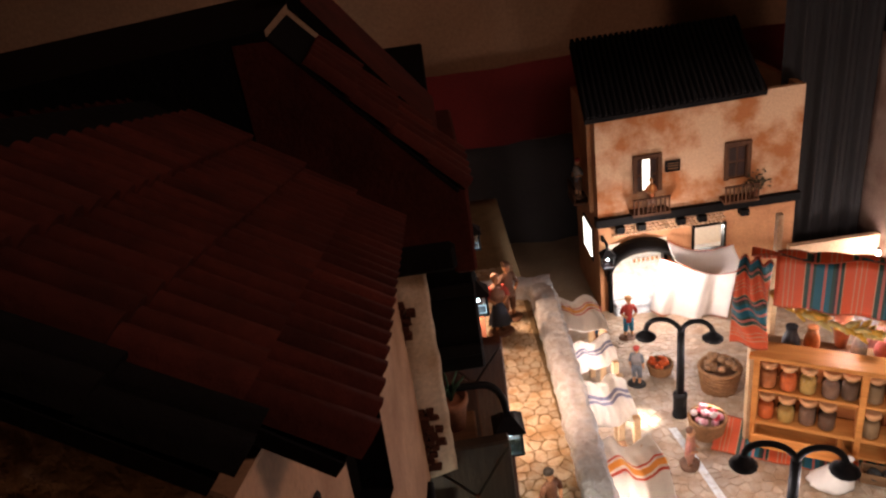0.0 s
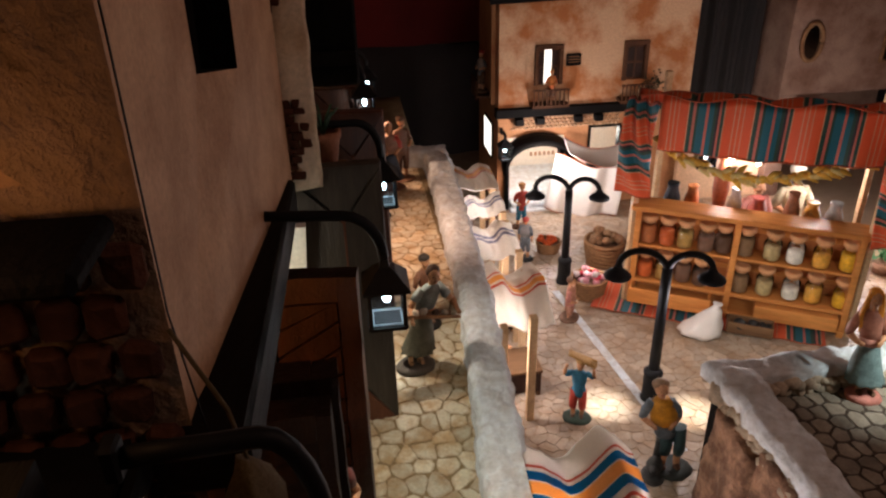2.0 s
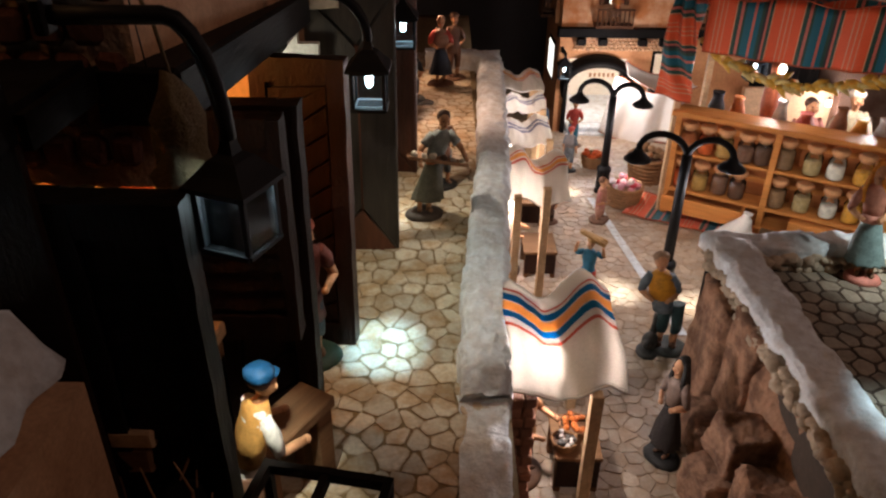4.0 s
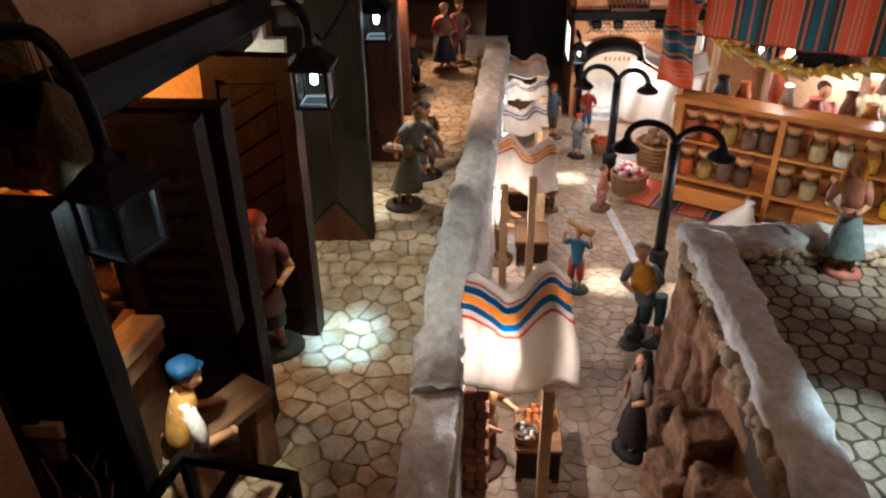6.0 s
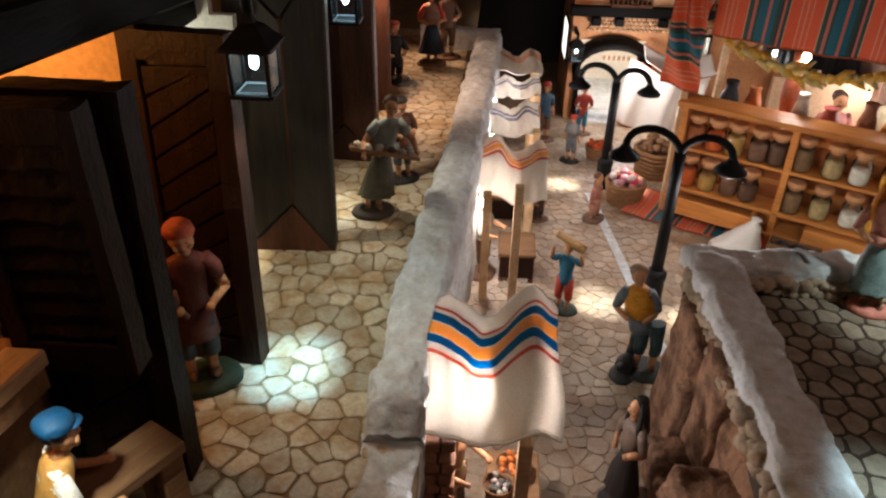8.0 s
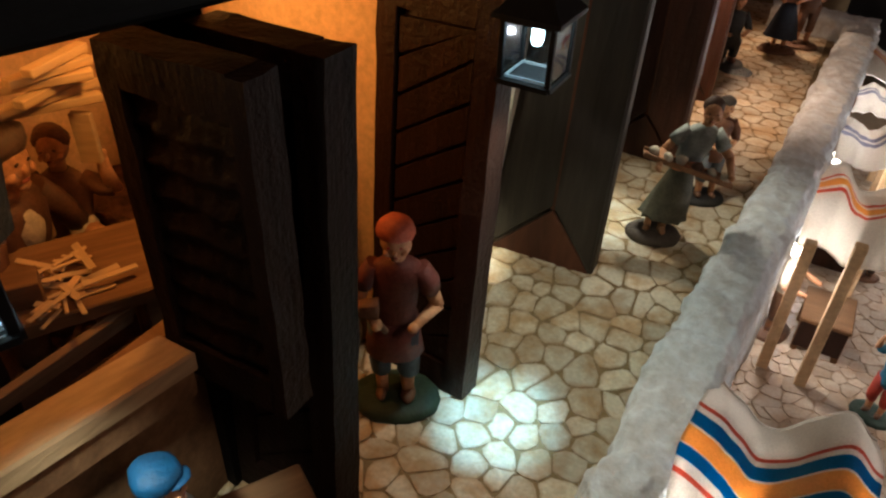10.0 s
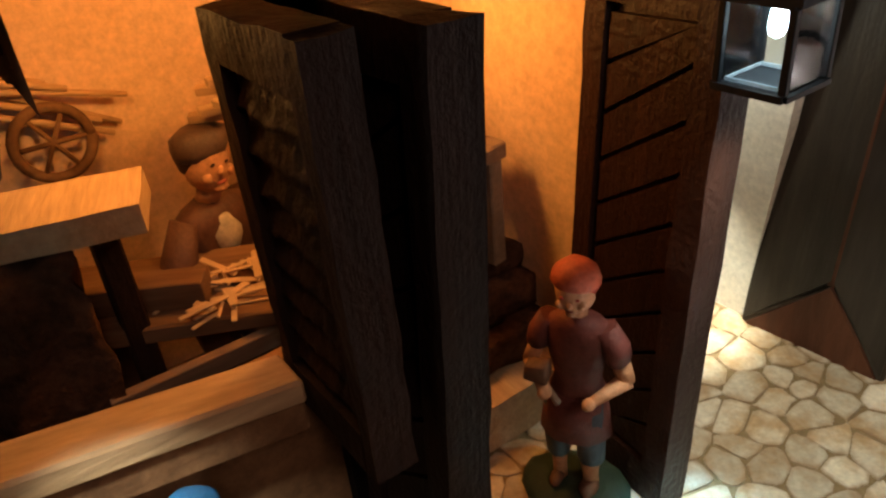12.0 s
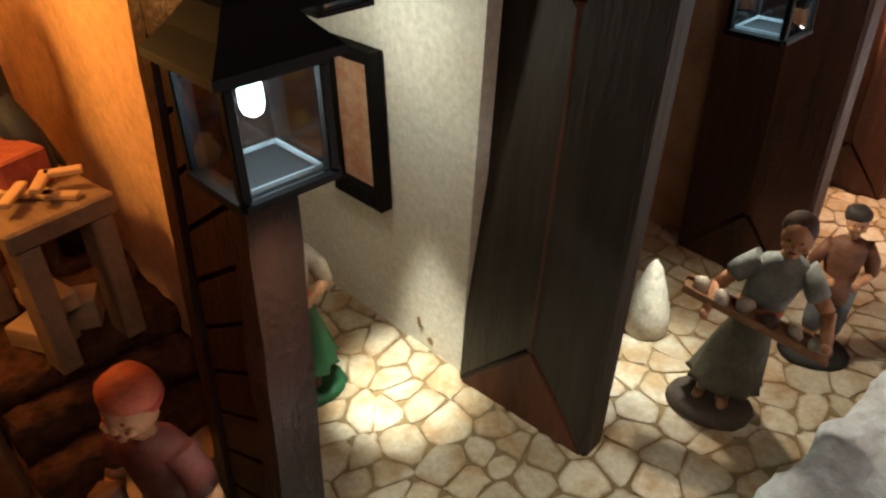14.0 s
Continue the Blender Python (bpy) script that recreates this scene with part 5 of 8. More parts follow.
def figurine(place, height, turn, label, tunic, legs, hair, hat=None, skirt=False, arms="front", base=GREEN, sash=None, shawl=None, lean=0.0, tray=None, beard=None, group="clay figurines", basew=0.19, kneel=False, bow=0.0, long_hair=False, tip=0.0, load=None, cuffs=False, short=False, bib=False, slim=1.0, smock=False, tool=False, hood=False):
    """A plain hand-painted clay figure on its base, all one mesh."""
    h = height
    bmx = bmesh.new()
    names = [tunic, legs, SKIN, hair, base, hat or hair, sash or tunic, shawl or tunic, tray or BROWN, CREAM, beard or hair, (0.28, 0.07, 0.05)]
    k = 0.55 if kneel else 1.0
    hip, sh, neck = 0.47 * h * k, 0.80 * h - (1 - k) * 0.47 * h, 0.83 * h - (1 - k) * 0.47 * h
    lathe(bmx, (0, 0, 0), [(basew * h, 0), (basew * h * 1.03, 0.02 * h), (basew * h * 0.92, 0.045 * h), (basew * h * 0.6, 0.055 * h)], 16, 4, 1.05, 0.85)
    L = lambda z: lean * z
    if skirt:
        loft_rings = []
        for q, (r, z) in enumerate(((0.165, 0.17), (0.155, 0.19), (0.125, 0.36), (0.085, 0.50), (0.075, 0.54))):
            c = Vector((L(z * h), 0, z * h * k))
            rr = []
            for i in range(22):
                w = 1 + (0.15 if i % 2 else -0.09) * max(0, (0.5 - z)) * 2
                rr.append(bmx.verts.new(c + Vector((r * h * w * math.cos(2 * math.pi * i / 22), r * h * 0.82 * w * math.sin(2 * math.pi * i / 22), 0))))
            loft_rings.append(rr)
        loft(bmx, loft_rings, 1)
        for s in (-1, 1):
            tube(bmx, [(0.05 * h * s, 0, 0.04 * h), (0.05 * h * s, 0, 0.10 * h), (0.045 * h * s, 0, 0.26 * h)], [0.028 * h, 0.026 * h, 0.032 * h], 8, 2)
            ball(bmx, (0.055 * h * s, -0.03 * h, 0.065 * h), 0.028 * h, 0.05 * h, 0.022 * h, 8)
    else:
        for s in (-1, 1):
            tube(bmx, [(0.062 * h * s, 0.0, 0.05 * h), (0.060 * h * s, 0, 0.12 * h), (0.062 * h * s, -0.008 * h, 0.24 * h * k)], [0.028 * h, 0.030 * h, 0.036 * h], 8, 2)
            tube(bmx, [(0.062 * h * s, -0.008 * h, 0.20 * h * k), (0.060 * h * s, -0.012 * h, 0.27 * h * k), (0.050 * h * s, 0, hip + 0.03 * h)], [0.047 * h, 0.050 * h, 0.065 * h], 10, 1)
            ball(bmx, (0.064 * h * s, -0.03 * h, 0.07 * h), 0.032 * h, 0.058 * h, 0.025 * h, 8)
    B = lambda z: -bow * max(0.0, z - hip)
    c = lambda z: Vector((L(z), B(z), z))
    U, V = Vector((1, 0, 0)), Vector((0, 1, 0))
    prof = [(0.098, 0.075, hip - 0.05 * h), (0.105, 0.078, hip + 0.02 * h), (0.082, 0.062, hip + 0.09 * h), (0.098, 0.068, hip + 0.20 * h), (0.112, 0.064, sh - 0.03 * h), (0.085, 0.05, sh + 0.005 * h), (0.035, 0.035, neck)]
    if skirt:
        prof = prof[2:]
    loft(bmx, [ring(bmx, c(z), U, V, a * h, b * h, 14) for a, b, z in prof], 0)
    if smock:
        loft(bmx, [ring(bmx, c(hip + 0.04 * h), U, V, 0.104 * h, 0.080 * h, 14), ring(bmx, Vector((0, 0.004 * h, hip - 0.06 * h)), U, V, 0.122 * h, 0.095 * h, 14), ring(bmx, Vector((0, 0.004 * h, hip - 0.15 * h)), U, V, 0.132 * h, 0.104 * h, 14)], 0)
    if tool:
        m0 = Vector((-0.085 * h, -0.125 * h, sh - 0.19 * h))
        tube(bmx, [m0 + Vector((0.07 * h, 0.01 * h, -0.09 * h)), m0], 0.013 * h, 7, 8)
        box(bmx, m0.x - 0.045 * h, m0.x + 0.035 * h, m0.y - 0.028 * h, m0.y + 0.028 * h, m0.z - 0.010 * h, m0.z + 0.058 * h, 0.006 * h, 8)
    if bib:
        ball(bmx, c(sh - 0.06 * h) + Vector((0, -0.045 * h, 0)), 0.040 * h, 0.030 * h, 0.075 * h, 9, 10, 8)
    if sash:
        loft(bmx, [ring(bmx, c(z), U, V, a * h, b * h, 14) for a, b, z in ((0.088, 0.069, hip + 0.05 * h), (0.092, 0.072, hip + 0.075 * h), (0.089, 0.069, hip + 0.12 * h))], 6)
    if shawl:
        loft(bmx, [ring(bmx, c(z), U, V, a * h, b * h, 14) for a, b, z in ((0.128, 0.080, sh - 0.24 * h), (0.124, 0.078, sh - 0.12 * h), (0.103, 0.066, sh - 0.01 * h), (0.045, 0.045, neck + 0.005 * h))], 7)
    hx = L(neck + 0.09 * h)
    hy = B(neck + 0.09 * h)
    tube(bmx, [c(neck - 0.02 * h), (hx, hy - 0.005 * h, neck + 0.05 * h)], 0.030 * h, 8, 2)
    hz = neck + 0.095 * h
    for s in (-1, 1):
        ball(bmx, (hx + 0.022 * h * s, hy - 0.062 * h, hz + 0.010 * h), 0.007 * h, 0.004 * h, 0.0045 * h, 3, 6, 4)
        ball(bmx, (hx + 0.030 * h * s, hy - 0.050 * h, hz - 0.018 * h), 0.016 * h, 0.016 * h, 0.016 * h, 2, 6, 4)
    ball(bmx, (hx, hy - 0.060 * h, hz - 0.034 * h), 0.014 * h, 0.007 * h, 0.004 * h, 11, 6, 4)
    ball(bmx, (hx, hy - 0.046 * h, hz - 0.050 * h), 0.020 * h, 0.018 * h, 0.016 * h, 2, 6, 4)
    if long_hair:
        tube(bmx, [(hx, hy + 0.045 * h, hz + 0.02 * h), (hx, hy + 0.065 * h, hz - 0.09 * h), (hx + 0.01 * h, hy + 0.075 * h, hz - 0.22 * h), (hx, hy + 0.070 * h, hz - 0.34 * h)], [0.045 * h, 0.058 * h, 0.056 * h, 0.030 * h], 10, 3)
        for s in (-1, 1):
            tube(bmx, [(hx + 0.045 * h * s, hy - 0.005 * h, hz + 0.05 * h), (hx + 0.068 * h * s, hy - 0.012 * h, hz - 0.03 * h), (hx + 0.080 * h * s, hy - 0.020 * h, hz - 0.13 * h), (hx + 0.070 * h * s, hy - 0.03 * h, hz - 0.24 * h)], [0.020 * h, 0.026 * h, 0.026 * h, 0.012 * h], 8, 3)
    if load:
        box(bmx, hx - 0.15 * h, hx + 0.15 * h, hy - 0.07 * h, hy + 0.07 * h, hz + 0.075 * h, hz + 0.125 * h, 0.012 * h, 5, Matrix.Rotation(0.35, 3, "Y"))
        for i in range(9):
            a = i * 0.7
            tube(bmx, [(hx - 0.17 * h, hy + 0.06 * h * math.sin(a), hz + 0.15 * h), (hx + 0.20 * h, hy + 0.07 * h * math.sin(a + 0.6), hz + 0.03 * h + 0.01 * h * (i % 3))], 0.016 * h, 5, 5)
    ball(bmx, (hx, hy + -0.008 * h, hz), 0.055 * h, 0.060 * h, 0.070 * h, 2, 14, 10)
    ball(bmx, (hx, hy + -0.066 * h, hz - 0.008 * h), 0.010 * h, 0.012 * h, 0.014 * h, 2, 6, 5)
    ball(bmx, (hx, hy + 0.016 * h, hz + 0.030 * h), 0.066 * h, 0.062 * h, 0.058 * h, 3, 14, 9)
    if hood:
        ball(bmx, (hx, hy + 0.030 * h, hz + 0.022 * h), 0.086 * h, 0.078 * h, 0.088 * h, 5, 14, 10)
        tube(bmx, [(hx + 0.078 * h * math.cos(a), hy - 0.022 * h, hz + 0.004 * h + 0.086 * h * math.sin(a)) for a in [math.pi * (-0.2 + 1.4 * k / 12) for k in range(13)]], 0.020 * h, 7, 5)
    if beard:
        ball(bmx, (hx, hy + -0.040 * h, hz - 0.050 * h), 0.036 * h, 0.026 * h, 0.042 * h, 10, 10, 7)
    if hat == STRAW or hat == BLACK or hat == GREYB:
        lathe(bmx, (hx, hy + 0.0, hz + 0.038 * h), [(0.115 * h, -0.006 * h), (0.118 * h, 0.002 * h), (0.065 * h, 0.010 * h), (0.056 * h, 0.045 * h), (0.030 * h, 0.058 * h)], 16, 5)
    elif hat == CAPBLUE:
        lathe(bmx, (hx, hy + 0.010 * h, hz + 0.036 * h), [(0.066 * h, -0.004 * h), (0.076 * h, 0.010 * h), (0.076 * h, 0.036 * h), (0.060 * h, 0.054 * h), (0.01 * h, 0.062 * h)], 16, 5)
        ball(bmx, (hx, hy - 0.060 * h, hz + 0.036 * h), 0.048 * h, 0.034 * h, 0.007 * h, 5, 10, 5)
    elif hat:
        lathe(bmx, (hx, hy + 0.006 * h, hz + 0.030 * h), [(0.062 * h, -0.006 * h), (0.070 * h, 0.010 * h), (0.066 * h, 0.040 * h), (0.040 * h, 0.062 * h), (0.01 * h, 0.066 * h)], 16, 5)
    for s in (-1, 1):
        p0 = Vector((L(sh) + 0.105 * h * s, B(sh), sh - 0.02 * h))
        if arms == "tray":
            e, w = p0 + Vector((0.11 * h * s, -0.03 * h, -0.12 * h)), p0 + Vector((0.135 * h * s, -0.13 * h, -0.20 * h))
        elif arms == "front":
            e, w = p0 + Vector((0.055 * h * s, 0.00, -0.17 * h)), p0 + Vector((-0.035 * h * s, -0.11 * h, -0.20 * h))
        elif arms == "out":
            e, w = p0 + Vector((0.07 * h * s, -0.03 * h, -0.15 * h)), p0 + Vector((0.03 * h * s, -0.20 * h, -0.17 * h))
        elif arms == "up":
            e, w = p0 + Vector((0.09 * h * s, -0.02 * h, -0.03 * h)), p0 + Vector((0.07 * h * s, -0.05 * h, 0.13 * h))
        else:
            e, w = p0 + Vector((0.03 * h * s, 0.0, -0.18 * h)), p0 + Vector((0.03 * h * s, -0.04 * h, -0.34 * h))
        if arms == "tray" or short:
            tube(bmx, [p0 + Vector((-0.02 * h * s, 0, 0.015 * h)), p0.lerp(e, 0.3), p0.lerp(e, 0.55)], [0.036 * h, 0.044 * h, 0.042 * h], 9, 0)
            tube(bmx, [p0.lerp(e, 0.5), e], [0.030 * h, 0.027 * h], 9, 2)
        else:
            tube(bmx, [p0 + Vector((-0.02 * h * s, 0, 0.015 * h)), p0.lerp(e, 0.5), e], [0.036 * h, 0.042 * h, 0.034 * h], 9, 0)
        tube(bmx, [e, e.lerp(w, 0.6), w], [0.027 * h, 0.024 * h, 0.019 * h], 8, 2)
        ball(bmx, w, 0.024 * h, 0.026 * h, 0.022 * h, 2, 8, 6)
        if cuffs:
            ball(bmx, e, 0.046 * h, 0.046 * h, 0.042 * h, 9, 8, 6)
    if arms == "tray":
        z = sh - 0.24 * h
        slant = Matrix.Rotation(tip, 3, "Y")
        mid = Vector((L(z), -0.145 * h, z))
        box(bmx, mid.x - 0.31 * h, mid.x + 0.31 * h, mid.y - 0.045 * h, mid.y + 0.045 * h, z, z + 0.018 * h, 0.003 * h, 8, slant)
        for s in (-1, 1):
            box(bmx, mid.x - 0.31 * h, mid.x + 0.31 * h, mid.y + s * 0.045 * h - 0.006 * h, mid.y + s * 0.045 * h + 0.006 * h, z + 0.002 * h, z + 0.034 * h, 0.002 * h, 8, slant)
        for i in range(6):
            p = mid + slant @ Vector((-0.25 * h + i * 0.100 * h, 0.012 * h * (-1) ** i, 0.045 * h))
            ball(bmx, p, 0.038 * h, 0.036 * h, 0.034 * h, 9 if i != 3 else 5, 9, 7)
    for v in bmx.verts:
        v.co = bumpy(bumpy(v.co, 0.016 * h, 5.5 / h, place[0] * 60 + place[1] * 17), 0.009 * h, 17 / h, place[1] * 50)
    for v in bmx.verts:
        v.co.x, v.co.y = v.co.x * slim, v.co.y * slim
    for f in bmx.faces:
        if len(f.verts) == 4 and f.material_index != 4:
            f.smooth = True
    ob = part("figurine", bmx, [paint(q) for q in names], None)
    ob.location, ob.rotation_euler = place, (0, 0, radians(turn))
    return tagged(ob, label, "figurine", group)


random.seed(8)
figurine((0.131, 0.533, up(0.53)), 0.108, 14, "barefoot clay woman in grey blouse holding a tray of eggs", (0.26, 0.275, 0.25), (0.105, 0.092, 0.058), (0.10, 0.055, 0.035), skirt=True, arms="tray", base=(0.07, 0.05, 0.035), sash=ORANGE, lean=0.19, bow=0.22, tray=(0.30, 0.15, 0.07), tip=0.20, slim=0.86)
figurine((0.052, 0.327, up(0.33)), 0.120, 26, "clay carpenter boy in brown tunic and red headscarf", MAROON, DENIM, REDP, hat=(0.50, 0.11, 0.05), arms="front", base=(0.03, 0.05, 0.03), lean=0.02, bow=0.12, short=True, smock=True, tool=True)
figurine((0.048, 0.169, up(0.17)), 0.113, 125, "clay apprentice in white shirt and blue cap at a board", (0.72, 0.69, 0.62), BROWN, HAIR, hat=CAPBLUE, arms="out", base=(0.10, 0.06, 0.04), shawl=(0.52, 0.27, 0.07), bow=0.34, slim=0.88)
figurine((0.149, 0.598, up(0.60)), 0.080, 30, "clay man in brown clothes and round dark hat", (0.20, 0.085, 0.045), GREYB, HAIR, hat=(0.06, 0.045, 0.035), arms="front", base=BLACK)
figurine((0.162, 1.030, up(1.03)), 0.100, 20, "clay man in brown coat beside a woman in red", (0.14, 0.07, 0.04), BROWN, HAIR, hat=(0.13, 0.065, 0.035), arms="front", base=BROWN)
figurine((0.142, 0.992, up(0.99)), 0.102, 10, "clay woman in dark blue skirt and red bodice", REDP, (0.02, 0.03, 0.05), (0.30, 0.16, 0.10), skirt=True, arms="front", base=BROWN, shawl=(0.28, 0.15, 0.10))
figurine((0.102, 0.903, up(0.90)), 0.098, 30, "kneeling clay man in black cloak and red scarf", BLACK, BLACK, REDP, hat=REDP, arms="front", base=BLACK, kneel=True)
figurine((0.379, 0.499, low(0.50)), 0.110, -10, "clay farmer in yellow cape and dark teal breeches", (0.14, 0.17, 0.19), (0.025, 0.055, 0.055), (0.32, 0.20, 0.12), arms="front", base=(0.03, 0.035, 0.03), sash=GREYB, shawl=(0.62, 0.27, 0.02), lean=-0.18)
figurine((0.312, 0.592, low(0.59)), 0.080, -25, "small clay boy in blue vest carrying a straw bundle", (0.03, 0.15, 0.24), (0.42, 0.05, 0.03), HAIR, hat=(0.40, 0.22, 0.07), arms="up", base=(0.03, 0.05, 0.035), load=True)
figurine((0.366, 0.803, low(0.80)), 0.082, 60, "clay boy in pink-brown smock beside a flower basket", PINK, (0.36, 0.17, 0.11), BROWN, arms="front", base=BROWN, shawl=(0.42, 0.19, 0.12), kneel=True)
figurine((0.352, 1.005, low(1.0)), 0.075, 150, "clay man in long grey coat and red cap", GREYB, GREYB, REDP, hat=REDP, arms="down", base=BLACK, shawl=(0.22, 0.20, 0.19))
figurine((0.335, 0.340, low(0.34)), 0.106, -60, "clay woman with black hair, pale blouse and dark skirt", (0.20, 0.14, 0.11), (0.028, 0.022, 0.020), BLACK, skirt=True, arms="front", base=BLACK, long_hair=True, slim=0.78)
figurine((0.216, 0.318, low(0.31)), 0.098, 60, "clay market seller in orange-brown smock behind a table", (0.42, 0.20, 0.09), BROWN, BROWN, arms="out", base=BROWN, sash=STRAW)
figurine((0.228, 0.655, low(0.65)), 0.095, 70, "clay market seller in teal cap and pale smock", CREAM, BROWN, HAIR, hat=(0.03, 0.16, 0.18), arms="out", base=BROWN)
figurine((0.295, 0.795, low(0.79)), 0.066, 20, "crouching clay woman in dark brown shawl", (0.10, 0.05, 0.035), (0.06, 0.035, 0.025), BLACK, arms="front", base=BROWN, shawl=(0.13, 0.06, 0.045), kneel=True)
figurine((0.512, 0.434, 0.0), 0.107, -18, "clay woman in pinkish jacket, teal skirt and long orange hair", (0.42, 0.17, 0.11), (0.17, 0.24, 0.23), (0.78, 0.30, 0.03), skirt=True, arms="front", base=(0.55, 0.20, 0.15), sash=(0.55, 0.24, 0.17), long_hair=True, slim=0.86, lean=-0.14, basew=0.15)
figurine((0.318, 1.120, low(1.12)), 0.10, 30, "clay man in blue jacket and red cap by the inn", (0.05, 0.10, 0.16), BROWN, REDP, hat=REDP, arms="down", base=BROWN)
figurine((0.385, 1.170, low(1.17)), 0.088, 0, "clay boy in red shirt and blue trousers by the inn door", REDP, (0.03, 0.16, 0.24), HAIR, arms="front", base=BROWN, hat=(0.5, 0.25, 0.1))
figurine((-0.122, 0.246, -0.009), 0.188, 106, "clay carpenter in brown coat and beret bent over his bench", (0.13, 0.060, 0.038), BROWN, HAIR, hat=(0.10, 0.06, 0.045), arms="out", base=BROWN, sash=CREAM, bow=0.20, cuffs=True, bib=True, kneel=True)
figurine((-0.120, 0.283, -0.009), 0.132, 40, "clay helper in brown shirt with pale offcuts on his shoulder", (0.16, 0.07, 0.04), BROWN, BROWN, arms="up", base=BROWN)
figurine((-0.080, 0.347, 0.0655), 0.150, 25, "clay old man in grey hooded cloak behind a bench", (0.016, 0.028, 0.060), BLACK, (0.02, 0.035, 0.07), hood=True, hat=(0.024, 0.042, 0.085), arms="front", base=BROWN, shawl=(0.018, 0.032, 0.068), beard=(0.07, 0.06, 0.065), bow=0.3, long_hair=True, kneel=True)
figurine((-0.014, 0.414, up(0.41)), 0.100, 60, "clay figure in white gown and red sash in a white shop", CREAM, (0.02, 0.12, 0.05), (0.4, 0.25, 0.12), skirt=True, arms="front", base=(0.02, 0.10, 0.04), sash=REDP)


def goose(place, turn):
    """A plain clay goose standing on a patch of base."""
    b = bmesh.new()
    lathe(b, (0, 0, 0), [(0.013, 0), (0.0135, 0.002), (0.010, 0.004)], 12, 0, 1.2, 0.9)
    ball(b, (0, 0, 0.014), 0.012, 0.008, 0.0085, 0, 12, 8)
    tube(b, [(0.009, 0, 0.018), (0.013, 0, 0.027), (0.012, 0, 0.034), (0.016, 0, 0.037)], [0.004, 0.003, 0.003, 0.0034], 8)
    tube(b, [(-0.009, 0, 0.016), (-0.018, 0, 0.020)], [0.005, 0.001], 8)
    for s in (-1, 1):
        tube(b, [(0, s * 0.003, 0.003), (0, s * 0.003, 0.010)], 0.0015, 6)
    ob = part("goose", b, paint((0.045, 0.045, 0.042)), None)
    ob.location, ob.rotation_euler = place, (0, 0, radians(turn))
    return tagged(ob, "small dark clay goose beside the farmer", "goose", "clay figurines")


goose((0.360, 0.492, low(0.49)), 60)

# straw sack hanging from the beam beside the lantern
hang = thing("hanging_sack", "rough straw sack hanging from the beam by a rope", "sack", place=(0.050, 0.1585, 0.0))
b = bmesh.new()
rings = []
for r, z in ((0.003, 0.194), (0.008, 0.196), (0.0120, 0.205), (0.0125, 0.216), (0.0085, 0.228), (0.0095, 0.238), (0.006, 0.250), (0.003, 0.256)):
    rings.append([b.verts.new(bumpy((r * math.cos(2 * math.pi * i / 20), r * math.sin(2 * math.pi * i / 20), z), 0.0045, 120, 4.0)) for i in range(20)])
loft(b, rings)
part("sack_body", b, M_STRAWSACK, hang)
b = bmesh.new()
tube(b, [(0, 0, 0.254), (-0.004, 0.002, 0.275), (-0.018, 0.010, 0.300)], 0.0008, 6)
part("rope", b, M_STRAWSACK, hang)

pillar = thing("brick_pillar", "rough reddish brick pillar under the blue awning", "pillar", place=(0.207, 0.292, low(0.29)))
random.seed(19)
for r in range(12):
    for c in range(2):
        b = bmesh.new()
        x0 = -0.009 + c * 0.0092 + (0.002 if r % 2 else 0)
        box(b, x0, x0 + 0.0086, -0.008, 0.008, r * 0.0092, r * 0.0092 + 0.0086, 0.001)
        for v in b.verts:
            v.co = bumpy(v.co, 0.0012, 130, r * 2.0 + c)
        part("brick", b, M_BRICKRED, pillar)


M_WINDOW = wood("window_brown_wood", (0.10, 0.045, 0.022), (0.05, 0.022, 0.012), "Z", 0.6)


# ---------------- spice stall ----------------
SD = Vector((0.238, -0.136, 0)).normalized()
SN = Vector((0.136, 0.238, 0)).normalized()
S0 = Vector((0.459, 0.831, 0))
SL = 0.276
STALL = Matrix.Translation(S0) @ Matrix.Rotation(math.atan2(SD.y, SD.x), 4, "Z")


def stall_thing(name, label, category, group="", at=(0, 0, 0)):
    t = thing(name, label, category, group)
    t.matrix_world = STALL @ Matrix.Translation(at)
    return t


